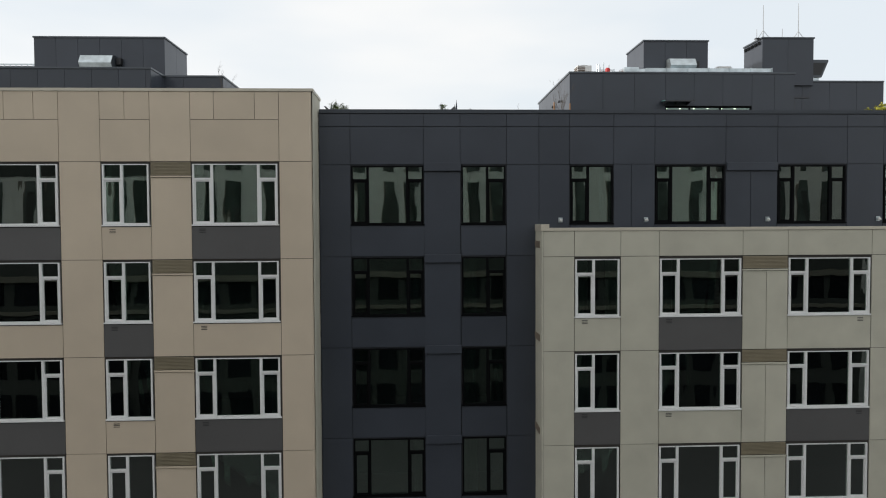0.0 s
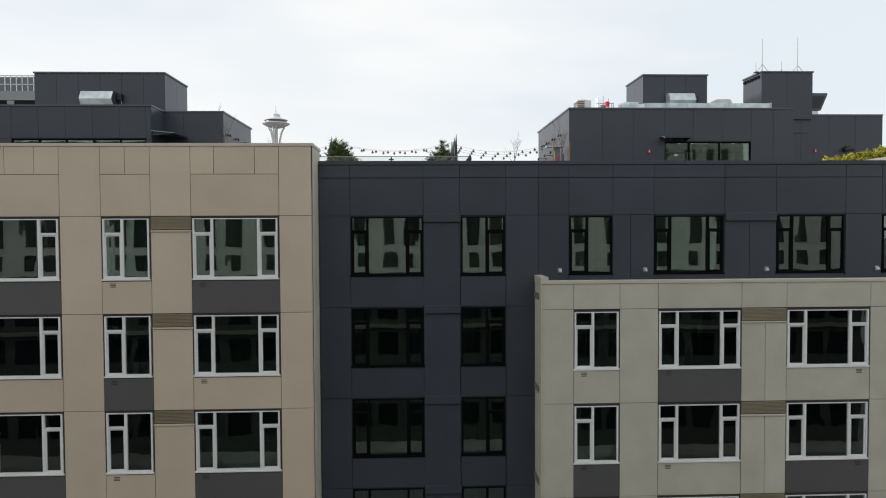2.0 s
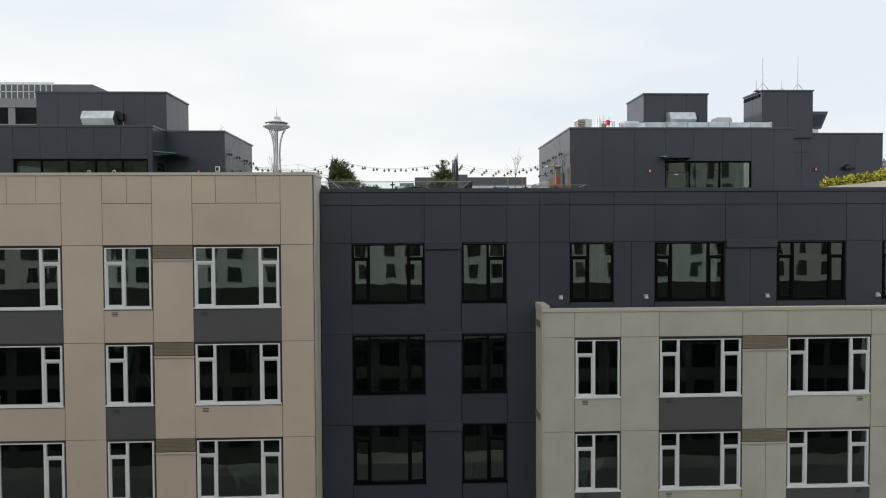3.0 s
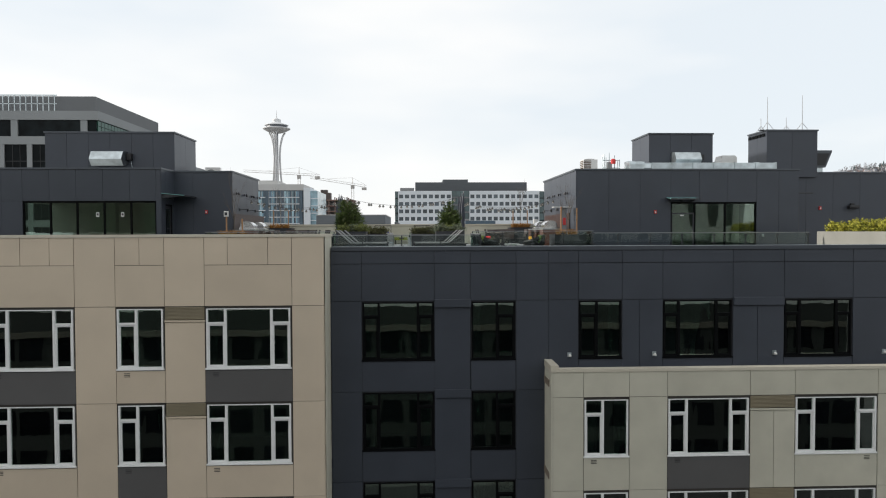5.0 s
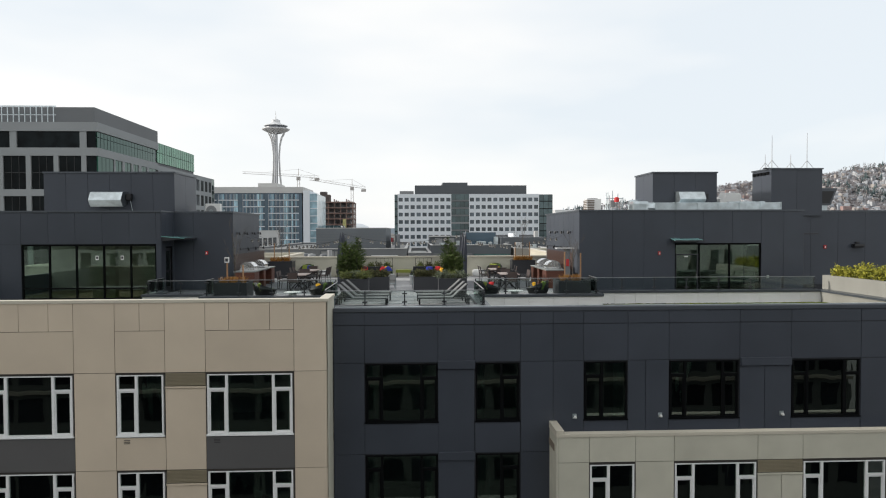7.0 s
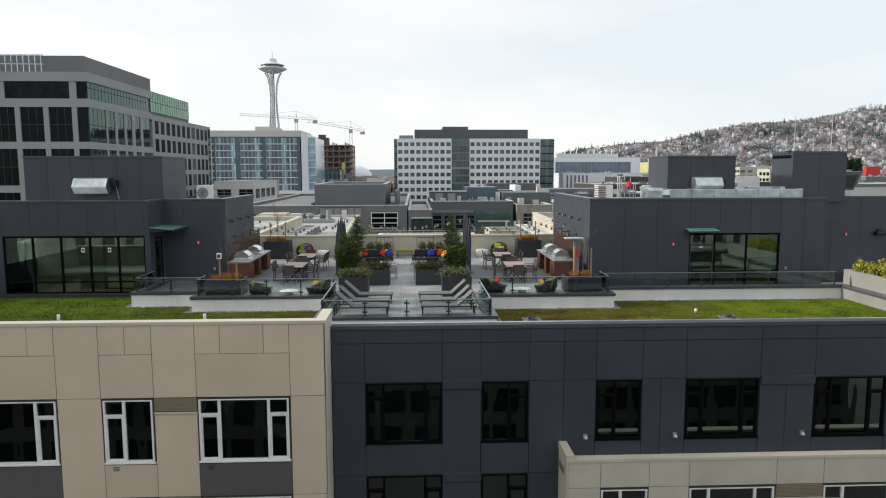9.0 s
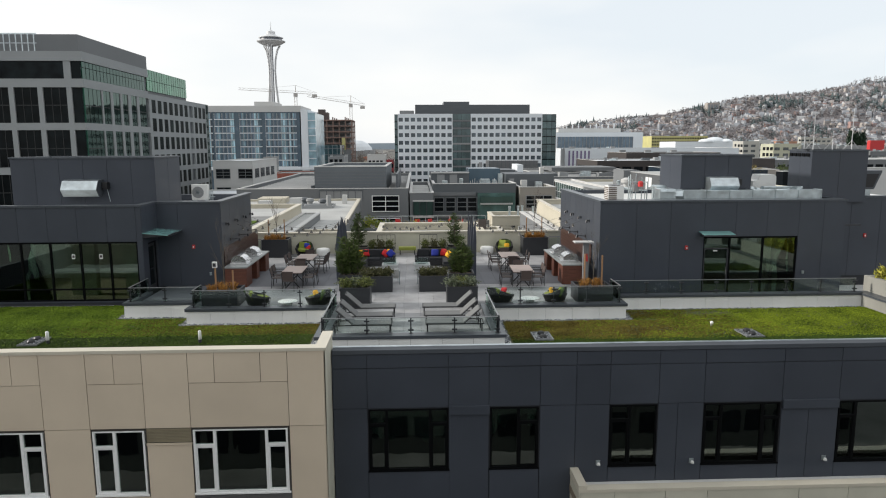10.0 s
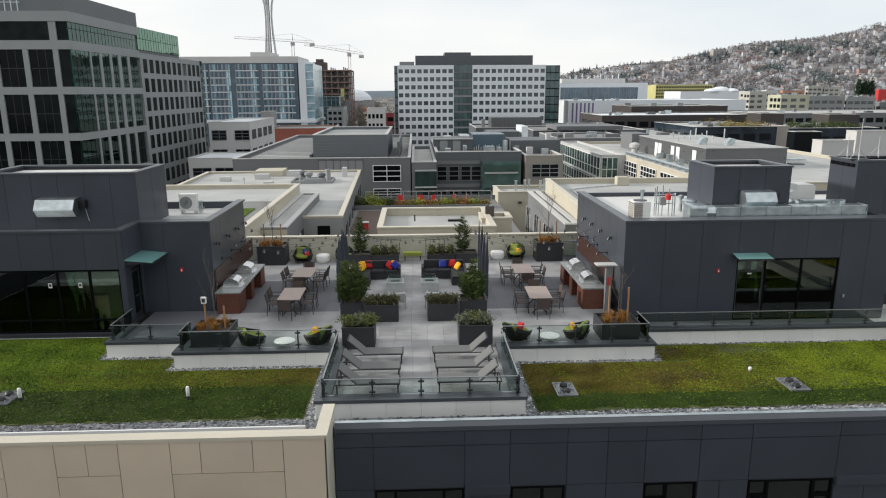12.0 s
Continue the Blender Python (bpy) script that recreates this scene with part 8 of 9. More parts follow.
table_0, chair_0 = None, None
rng = random.Random(12)
for x, y in ((-6.1, 33.7), (-6.12, 37.2), (4.2, 33.35), (4.15, 37.3)):
    if table_0 is None:
        table_0 = dining_table()
        table_0.matrix_basis = pose(x, y, DECK)
    else:
        copy_thing(table_0, pose(x, y, DECK, 0, 0, rng.uniform(-2, 2)))
    for dx, dy, a in ((-0.68, -0.38, -90), (-0.66, 0.36, -90), (0.68, -0.36, 90), (0.7, 0.38, 90), (0.0, -1.08, 0), (0.0, 1.1, 180)):
        m = pose(x + dx + rng.uniform(-0.06, 0.06), y + dy + rng.uniform(-0.05, 0.05), DECK, 0, 0, a + rng.uniform(-9, 9))
        if chair_0 is None:
            chair_0 = dining_chair()
            chair_0.matrix_basis = m
        else:
            copy_thing(chair_0, m)


# ---- grill counters ----
def grill_counter(xw, out, y0, L, D, grills):
    """A cedar counter along the wall at xw; out is the side it faces."""
    c = thing("grill_counter", pose(xw, y0, DECK, 0, 0, 0), "red cedar grill counter with a grey stone top", "counter", "grill counters")
    sx = lambda a, b: (min(out * a, out * b), max(out * a, out * b))
    part("countertop", box((*sx(0.0, D + 0.04), -0.04, L, 0.86, 0.92), bevel=0.01), COUNTER, c)
    for ya, yb in ((0.0, 1.0), (2.0, 2.5), (L - 0.9, L - 0.1)):
        part("cabinet", box((*sx(0.05, D), ya, yb, 0.0, 0.86)), CEDAR, c)
        n = 5
        for k in range(n):
            piece("board", CEDAR, c, *sx(0.06, D - 0.01), ya - 0.014, ya - 0.001, k * 0.86 / n + 0.005, (k + 1) * 0.86 / n - 0.005)
            piece("board", CEDAR, c, *sx(D + 0.001, D + 0.014), ya + 0.01, yb - 0.01, k * 0.86 / n + 0.005, (k + 1) * 0.86 / n - 0.005)
    part("kick_panel", box((*sx(0.05, D - 0.3), 1.0, L - 0.9, 0.0, 0.5)), CEDAR, c)
    part("tap", tube(((out * 0.3, 2.15, 0.92), (out * 0.3, 2.15, 1.22), 0.018), ((out * 0.3, 2.15, 1.22), (out * 0.5, 2.15, 1.26), 0.016), ((out * 0.5, 2.15, 1.26), (out * 0.52, 2.15, 1.14), 0.014), sides=8), STEEL, c, "chrome gooseneck tap")
    part("sink_rim", box((*sx(0.38, 0.78), 1.9, 2.4, 0.92, 0.928)), STEEL, c, "steel sink rim")
    for y in grills:
        g = thing("gas_grill", pose(xw + out * (D * 0.5), y0 + y, DECK + 0.92), "stainless steel gas grill with a domed hood", "grill", "gas grills")
        part("firebox", box((-0.36, 0.36, -0.4, 0.4, -0.12, 0.09), bevel=0.015), STEEL, g)
        outline = [(-0.32, 0.09), (0.34, 0.09), (0.35, 0.17), (0.31, 0.27), (0.22, 0.35), (0.1, 0.4), (-0.04, 0.42), (-0.17, 0.39), (-0.27, 0.31), (-0.32, 0.2)]
        part("hood", prism([(out * u, z) for u, z in outline], -0.39, 0.39), STEEL, g)
        part("handle", tube(((out * 0.41, -0.3, 0.2), (out * 0.41, 0.3, 0.2), 0.016), ((out * 0.33, -0.28, 0.2), (out * 0.41, -0.28, 0.2), 0.01), ((out * 0.33, 0.28, 0.2), (out * 0.41, 0.28, 0.2), 0.01)), STEEL, g)
        part("control_panel", box((*sx(0.36, 0.44), -0.39, 0.39, -0.12, 0.05), bevel=0.01), STEEL, g)
        for k in range(4):
            part("knob", tube(((out * 0.44, -0.25 + k * 0.16, -0.03), (out * 0.48, -0.25 + k * 0.16, -0.03), 0.028), sides=10), DARK_STEEL, g)
    return c


grill_counter(-9.2, 1, 33.4, 4.8, 1.0, (1.0, 3.3))
grill_counter(7.05, -1, 33.22, 4.55, 0.98, (0.95, 3.2))
WALNUT = material("dark_walnut_boards", (0.05, 0.024, 0.018), 0.4, vary=0.2, scale=2.5, streak=7)
for x, out in ((-9.322, 1), (7.572, -1)):
    wp = thing("wall_boards", pose(x, 34.0, DECK), "dark walnut board panel on the wall behind the grills", "wall panel", "grill wall panels")
    part("backing", box((min(0, out * 0.02), max(0, out * 0.02), 0, 6.6, 0.8, 1.72)), BLACK_METAL, wp)
    for k in range(6):
        piece("board", WALNUT, wp, min(out * 0.02, out * 0.045), max(out * 0.02, out * 0.045), 0.0, 6.6, 0.81 + k * 0.152, 0.955 + k * 0.152)


# ---- lounge corner: sofas, fire tables, pillows ----
def sofa(x, y, out):
    """An L-shaped wicker sofa: a long run along x with a wing on the outer side."""
    s = thing("corner_sofa", pose(x, y, DECK), "black wicker corner sofa with black cushions", "sofa", "corner sofas")
    sx = lambda a, b: (min(out * a, out * b), max(out * a, out * b))
    part("base", box((*sx(-1.2, 0.85), 0.0, 0.85, 0.04, 0.3), bevel=0.02), WICKER, s)
    part("wing_base", box((*sx(0.1, 0.85), -1.25, -0.002, 0.04, 0.3), bevel=0.02), WICKER, s)
    part("back_frame", box((*sx(-1.2, 0.85), 0.75, 0.87, 0.3, 0.68), bevel=0.02), WICKER, s)
    part("side_frame", box((*sx(0.75, 0.87), -1.25, 0.74, 0.3, 0.62), bevel=0.02), WICKER, s)
    part("armrest", box((*sx(-1.32, -1.2), 0.0, 0.86, 0.04, 0.58), bevel=0.02), WICKER, s)
    for k in range(2):
        part("seat_cushion", box((*sx(-1.18 + k * 0.65, -0.55 + k * 0.65), 0.02, 0.72, 0.3, 0.44), bevel=0.03), CUSHION_BLACK, s)
        b = part("back_cushion", box((*sx(-1.18 + k * 0.65, -0.55 + k * 0.65), 0.56, 0.74, 0.44, 0.82), bevel=0.04), CUSHION_BLACK, s)
    part("seat_cushion", box((*sx(0.13, 0.74), -1.22, 0.7, 0.3, 0.44), bevel=0.03), CUSHION_BLACK, s)
    part("back_cushion", box((*sx(0.13, 0.74), 0.56, 0.74, 0.44, 0.8), bevel=0.04), CUSHION_BLACK, s)
    for px, py in ((-1.1, 0.1), (0.75, 0.1), (-1.1, 0.78), (0.75, 0.78), (0.75, -1.15), (0.2, -1.15)):
        part("foot", box((*sx(px - 0.03, px + 0.03), py - 0.03, py + 0.03, 0, 0.04)), BLACK_METAL, s)
    return s


def pillow(x, y, z, mat, label, tilt=(60, 0, 0), size=0.4):
    bm = bmesh.new()
    n = 8
    grid_t, grid_b = {}, {}
    for i in range(n + 1):
        for j in range(n + 1):
            u, w = 2 * i / n - 1, 2 * j / n - 1
            puff = 0.065 * max(0, (1 - u ** 4) * (1 - w ** 4)) ** 0.6
            pinch = 1 - 0.07 * (abs(u * w))
            grid_t[i, j] = bm.verts.new((u * size / 2 * pinch, w * size / 2 * pinch, puff))
            grid_b[i, j] = bm.verts.new((u * size / 2 * pinch, w * size / 2 * pinch, -puff)) if 0 < i < n and 0 < j < n else grid_t[i, j]
    for i in range(n):
        for j in range(n):
            bm.faces.new((grid_t[i, j], grid_t[i + 1, j], grid_t[i + 1, j + 1], grid_t[i, j + 1]))
            q = (grid_b[i, j], grid_b[i, j + 1], grid_b[i + 1, j + 1], grid_b[i + 1, j])
            if len({*q} & {*grid_t.values()}) < 4:
                bm.faces.new(q)
    ob = smooth(solid("pillow", bm, mat, label, "pillow", group="scatter pillows"))
    ob.matrix_basis = pose(x, y, z, *tilt)
    return ob


sofa(-2.99, 38.3, -1)
sofa(0.67, 38.3, 1)
SEAT = DECK + 0.44
for x, y, mat, lab, tl in ((-3.3, 38.75, PILLOW_YELLOW, "yellow pillow on the corner sofa", (65, 0, 30)), (-3.0, 38.9, PILLOW_RED, "red pillow leaning on the corner sofa", (62, 0, 5)), (-3.32, 38.3, PILLOW_YELLOW, "yellow pillow on the corner sofa", (55, 0, 60)),
                           (-1.75, 38.75, PILLOW_YELLOW, "yellow pillow on the corner sofa", (68, 20, -10)), (-1.68, 38.62, PILLOW_BLUE, "blue pillow on the corner sofa", (58, 45, -10)), (-1.95, 38.66, PILLOW_RED, "red pillow leaning on the corner sofa", (48, 40, 0)),
                           (0.75, 38.8, PILLOW_BLUE, "blue pillow on the corner sofa", (64, 0, 0)), (1.22, 38.85, PILLOW_RED, "red pillow leaning on the corner sofa", (64, 0, -8)), (1.45, 38.35, PILLOW_YELLOW, "yellow pillow on the corner sofa", (55, 10, -60))):
    pillow(x - (0.24 if x < -0.9 else 0.33), y, SEAT + 0.2, mat, lab, tl)
for x in (-1.87, 0.0 - 0.3):
    f = thing("fire_table", pose(x, 36.4, DECK), "square pale concrete fire table with a glass guard", "fire table", "fire tables")
    part("body", box((-0.37, 0.37, -0.37, 0.37, 0.0, 0.42), bevel=0.01), FIRE_STONE, f)
    part("top", box((-0.4, 0.4, -0.4, -0.2, 0.42, 0.48), (-0.4, 0.4, 0.2, 0.4, 0.42, 0.48), (-0.4, -0.2, -0.2, 0.2, 0.42, 0.48), (0.2, 0.4, -0.2, 0.2, 0.42, 0.48)), FIRE_STONE, f)
    part("burner_tray", box((-0.2, 0.2, -0.2, 0.2, 0.40, 0.43)), DARK_STEEL, f)
    part("glass_guard", box((-0.3, 0.3, -0.3, -0.29, 0.48, 0.72), (-0.3, 0.3, 0.29, 0.3, 0.48, 0.72), (-0.3, -0.29, -0.29, 0.29, 0.48, 0.72), (0.29, 0.3, -0.29, 0.29, 0.48, 0.72)), CLEAR, f)
for x, a in ((-1.72, 8), (-0.15, -8)):
    c = thing("lounge_armchair", pose(x, 33.9, DECK, 0, 0, a), "pale aluminium lounge armchair seen from behind", "armchair", "lounge armchairs")
    for sx_ in (-0.33, 0.33):
        part("side_frame", tube(((sx_, -0.3, 0), (sx_, -0.33, 0.62), 0.02), ((sx_, -0.33, 0.62), (sx_, 0.32, 0.6), 0.02), ((sx_, 0.32, 0.6), (sx_, 0.3, 0), 0.02)), GALV, c)
    part("seat_cushion", box((-0.3, 0.3, -0.3, 0.32, 0.28, 0.42), bevel=0.03), CUSHION_PALE, c)
    part("seat_rail", tube(((-0.33, 0.3, 0.26), (0.33, 0.3, 0.26), 0.015), ((-0.33, -0.31, 0.26), (0.33, -0.31, 0.26), 0.015)), GALV, c)
    b = part("back_cushion", box((-0.3, 0.3, -0.06, 0.06, 0, 0.34), bevel=0.03), CUSHION_PALE, c)
    b.matrix_basis = pose(0, -0.28, 0.4, 12, 0, 0)


# ---- round wicker chairs, stools and small tables ----
def tub_chair(x, y, turn, label):
    """A round tub chair open to +y, with a seat pad and two cushions."""
    c = thing("tub_chair", pose(x, y, DECK, 0, 0, turn), label, "armchair", "wicker tub chairs")
    bm = bmesh.new()
    n = 22
    rows = []
    for z, rr in ((0.02, 0.30), (0.15, 0.36), (0.32, 0.42), (0.55, 0.46), (0.78, 0.44)):
        row = []
        for k in range(n + 1):
            a = math.radians(-225 + 270 * k / n)
            lift = 1.0 if z < 0.33 else 0.25 + 0.75 * (0.5 - 0.5 * math.cos(math.tau * k / n))
            row.append(bm.verts.new((rr * math.cos(a), rr * math.sin(a), 0.32 + (z - 0.32) * lift if z > 0.32 else z)))
        rows.append(row)
    for a, b in zip(rows, rows[1:]):
        for k in range(n):
            bm.faces.new((a[k], a[k + 1], b[k + 1], b[k]))
    shell_ = part("shell", bm, WICKER, c)
    mod = shell_.modifiers.new("thickness", "SOLIDIFY")
    mod.thickness = 0.035
    bm = bmesh.new()
    for k in range(24):
        a = math.radians(-225 + 270 * k / 23)
        a2 = a + 0.22
        add_tube(bm, (0.47 * math.cos(a), 0.47 * math.sin(a), 0.40), (0.37 * math.cos(a2), 0.37 * math.sin(a2), 0.05), 0.011, sides=4, caps=False)
    part("weave", bm, WICKER, c, "open diagonal wicker weave")
    part("seat_pad", lathe([(0.3, 0.26), (0.36, 0.3), (0.36, 0.37), (0.3, 0.42)], 20), CUSHION_LIME, c)
    for k, mt in enumerate((CUSHION_GREEN, CUSHION_LIME)):
        b = part("back_cushion", box((-0.2, 0.2, -0.07, 0.07, 0, 0.42), bevel=0.05), mt, c)
        b.matrix_basis = pose(-0.14 + 0.28 * k, -0.22 + 0.04 * k, 0.33, 20, 0, 14 - 28 * k)
    c.scale = (1.12, 1.12, 0.84 if y < 35 else 1.05)
    return c


tub_chair(-6.88, 29.9, -62, "round black wicker tub chair with green cushions")
tub_chair(-4.52, 29.9, 64, "round black wicker tub chair with green cushions")
tub_chair(2.85, 29.92, -60, "round black wicker tub chair with green cushions")
tub_chair(5.0, 29.92, 62, "round black wicker tub chair with green cushions")
tub_chair(-7.0, 42.1, 180, "round wicker tub chair with green cushions by the rear wall")
tub_chair(4.55, 42.2, 165, "round wicker tub chair with green cushions by the rear wall")
tub_chair(-4.75, 42.1, 195, "round wicker tub chair with green cushions by the rear wall")
for x, y, z, mat, tl in ((-4.6, 29.92, 0.44, PILLOW_YELLOW, (60, 0, 60)), (2.95, 29.95, 0.46, PILLOW_RED, (62, 0, -50)), (4.9, 29.9, 0.44, PILLOW_YELLOW, (60, 0, 55)), (-6.78, 41.95, 0.5, PILLOW_RED, (62, 0, 0)), (-6.85, 42.0, 0.62, PILLOW_BLUE, (60, 10, 10)), (4.7, 42.05, 0.5, PILLOW_YELLOW, (62, 0, 0))):
    pillow(x, y, DECK + z, mat, "bright scatter pillow lying on a tub chair", tl, 0.3)
for x, y in ((-5.66, 29.5), (3.95, 29.52)):
    t = thing("coffee_table", pose(x, y, DECK), "low round white outdoor coffee table", "table", "round white tables")
    t.scale = (0.93, 0.93, 0.62)
    part("base", lathe([(0.26, 0.0), (0.2, 0.06), (0.16, 0.35)], 24), WHITE_PLASTIC, t)
    smooth(part("top", lathe([(0.36, 0.35), (0.41, 0.365), (0.41, 0.385), (0.39, 0.4)], 28), WHITE_PLASTIC, t))
for x, y in ((-5.93, 42.1), (3.55, 42.25)):
    smooth(solid("round_stool", lathe([(0.33, 0.0), (0.37, 0.05), (0.39, 0.2), (0.38, 0.36), (0.34, 0.42), (0.2, 0.44)], 24), WHITE_PLASTIC, "round white drum stool by the rear wall", "stool", group="drum stools")).location = (x, y, DECK)
bench = thing("bench", pose(-1.09, 42.3, DECK), "low yellow-green bench by the rear wall", "bench")
part("seat", box((-0.5, 0.5, -0.2, 0.2, 0.38, 0.44), bevel=0.02), YELLOW_PLASTIC, bench)
part("apron", box((-0.5, 0.5, -0.2, -0.17, 0.26, 0.38), bevel=0.008), YELLOW_PLASTIC, bench)
for x in (-0.42, 0.42):
    for y in (-0.15, 0.15):
        part("leg", box((x - 0.025, x + 0.025, y - 0.025, y + 0.025, 0, 0.38)), BLACK_METAL, bench)


# ---- string lights ----
BULB = material("frosted_bulb_glass", (0.75, 0.73, 0.66), 0.25)
BELL = material("weathered_bell_shade", (0.1, 0.095, 0.085), 0.35, metal=0.3)


def string_light(a, b, sag, bulbs):
    a, b = Vector(a), Vector(b)
    s = thing("string_light", pose(*a), "black festoon cable with hanging bulbs over the terrace", "string light", "string lights")
    bm = bmesh.new()
    n = 24
    at = lambda g: (b - a) * g - Vector((0, 0, sag * 4 * g * (1 - g)))
    rings = [[bm.verts.new(at(k / n) + Vector((0, 0.006 * math.cos(q), 0.006 * math.sin(q)))) for q in (0.8, 2.37, 3.94, 5.51)] for k in range(n + 1)]
    for ra, rb_ in zip(rings, rings[1:]):
        for q in range(4):
            bm.faces.new((ra[q], rb_[q], rb_[(q + 1) % 4], ra[(q + 1) % 4]))
    part("cable", bm, BLACK_METAL, s)
    for k in range(bulbs):
        p = at((k + 0.5) / bulbs)
        key = "string_socket"
        if key not in SHARED:
            SHARED[key] = to_mesh("socket", lathe([(0.075, -0.125), (0.06, -0.08), (0.03, -0.04), (0.022, 0.0)], 10), BELL)
            SHARED["string_bulb"] = to_mesh("bulb", lathe([(0.01, -0.175), (0.042, -0.15), (0.048, -0.126), (0.02, -0.1)], 10), BULB)
        for nm, kk in (("socket", key), ("bulb", "string_bulb")):
            o = new(nm, SHARED[kk])
            o.location, o.parent = p, s


for y_in, y_out in ((36.0, 36.0), (37.1, 37.5), (38.1, 39.1)):
    string_light((-9.2, y_out, 23.97), (-4.3, y_in, 23.85), 0.45, 8)
    string_light((2.2, y_in, 23.85), (7.45, y_out, 23.97), 0.45, 8)
for y in (36.9, 37.35):
    string_light((-4.3, y, 24.1), (2.2, y + 0.05, 24.1), 0.47, 10 if y < 37 else 11)
for x in (-4.3, 2.2):
    p = thing("light_pole", pose(x, 37.1, DECK), "slim dark pole carrying string lights", "pole", "light poles")
    part("pole", tube(((0, 0, 0), (0, 0, 2.74), 0.022)), DARK_STEEL, p)
    part("foot", lathe([(0.12, 0), (0.12, 0.02), (0.03, 0.03)], 12), DARK_STEEL, p)


# wall spot lamps on both side walls
def wall_lamp(xw, y, z, out, reach=0.42):
    w = thing("wall_lamp", pose(xw, y, z), "small black wall lamp on an arm", "lamp", "wall lamps")
    part("backplate", box((min(0, out * 0.03), max(0, out * 0.03), -0.06, 0.06, -0.06, 0.06)), BLACK_METAL, w)
    part("arm", tube(((out * 0.02, 0, 0), (out * reach, 0, 0.02), 0.014)), BLACK_METAL, w)
    part("shade", tube(((out * reach, 0, 0.05), (out * (reach + 0.02), 0, -0.08), 0.03, 0.06), sides=10), BLACK_METAL, w)


for xw, out in ((-9.32, 1), (7.57, -1)):
    for y in (34.6, 36.2, 37.8, 39.2):
        wall_lamp(xw, y, 24.15, out, 0.12)
    for y in (35.2, 36.8, 38.6):
        wall_lamp(xw, y, 23.35, out)


# ---- rooftop equipment ----
def exhaust_hood(x0, x1, y_wall, z0, z1, side):
    """A curved galvanised intake hood on the box wall, with a dark motor beside it."""
    h = thing("exhaust_hood", pose(x0, y_wall, z0), "curved galvanised exhaust hood on the rooftop wall", "vent hood", "exhaust hoods")
    w, t = x1 - x0, z1 - z0
    outline = [(0, t), (-0.3, t), (-0.48, t * 0.95), (-0.68, t * 0.5), (-0.7, t * 0.42), (-0.5, 0.04), (-0.45, 0.0), (0, 0.1)]
    part("hood", prism(outline, 0, w, "x"), GALV, h)
    part("end_plate", prism([(u * 1.02, z) for u, z in outline], w, w + 0.02, "x"), COPING_DARK, h)
    part("motor", box((w + 0.06, w + 0.3, -0.28, 0, t * 0.42, t * 0.85), bevel=0.02), BLACK_METAL, h)
    part("conduit", tube(((w + 0.2, -0.06, t * 0.42), (w + 0.3, -0.05, -0.25), 0.015)), GALV, h)


exhaust_hood(-16.15, -14.6, 34.3, 25.48, 26.22, 1)
exhaust_hood(12.9, 14.22, 34.35, 25.5, 26.2, 1)

ac = thing("condenser_unit", pose(-11.1, 36.6, 25.3), "white air conditioner condenser with a round fan grille", "air conditioner")
ac.location = (-11.45, 38.0, 24.9)
ac.scale = (0.8, 0.8, 0.8)
part("cabinet", box((-0.5, 0.5, -0.19, 0.19, 0.12, 1.1), bevel=0.03), WHITE_PLASTIC, ac)
part("fan_grille", lathe([(0.36, 0.0), (0.36, 0.03), (0.3, 0.035)], 24), CONC_GREY, ac).matrix_basis = pose(-0.1, -0.19, 0.6, 90, 0, 0)
part("fan_hub", lathe([(0.12, 0.0), (0.1, 0.05)], 16), GALV, ac).matrix_basis = pose(-0.1, -0.22, 0.6, 90, 0, 0)
for x in (-0.4, 0.34):
    part("foot", box((x, x + 0.08, -0.25, 0.25, -0.05, 0.12)), GALV, ac)
part("pipe_rack", tube(*(((0.62 + 0.1 * (k % 2), -0.15 + 0.1 * k, -0.05), (0.62 + 0.1 * (k % 2), -0.15 + 0.1 * k, 0.7), 0.02) for k in range(4)), ((0.5, 0.0, 0.3), (0.9, 0.0, 0.3), 0.02)), GALV, ac)

# long duct along the right penthouse roof
BRONZE = material("bronze_louvre_metal", (0.12, 0.075, 0.05), 0.45, metal=0.4)
duct = thing("roof_duct", pose(9.6, 33.55, TOP - 0.2), "long sectioned galvanised duct on the roof", "duct")
for k in range(6):
    part("duct_section", box((2.0 + k * 1.07, 3.04 + k * 1.07, 0.0, 0.62, 0.14, 0.66), bevel=0.02), GALV, duct)
    part("flange", box((3.04 + k * 1.07, 3.07 + k * 1.07, -0.025, 0.645, 0.12, 0.685)), GALV, duct)
    part("support", box((2.4 + k * 1.07, 2.5 + k * 1.07, 0.05, 0.57, 0, 0.14)), DARK_STEEL, duct)
part("elbow", box((0.9, 1.7, 0.05, 0.85, 0.0, 0.74), bevel=0.14), GALV, duct)
part("neck", tube(((1.6, 0.35, 0.4), (2.02, 0.3, 0.4), 0.28, 0.3), sides=14), GALV, duct)
smooth(part("flexible_duct", tube(*(((5.4 + 0.35 * k, 1.35 + 0.25 * math.sin(k * 0.8), 0.5 + 0.1 * math.sin(k * 1.3)), (5.75 + 0.35 * k, 1.35 + 0.25 * math.sin(k * 0.8 + 0.8), 0.5 + 0.1 * math.sin(k * 1.3 + 1.3)), 0.15) for k in range(7)), sides=10), GALV, duct))
part("branch", box((6.2, 8.1, 1.0, 1.25, 0.55, 0.75), (7.6, 7.85, 0.62, 1.0, 0.5, 0.75), bevel=0.02), GALV, duct)
part("cap", lathe([(0.3, 0.6), (0.32, 0.78), (0.24, 0.84)], 16), GALV, duct).location = (1.3, 1.15, 0)
u = thing("roof_unit", pose(8.6, 34.25, TOP - 0.2), "white rooftop condenser with bronze louvred sides", "air conditioner")
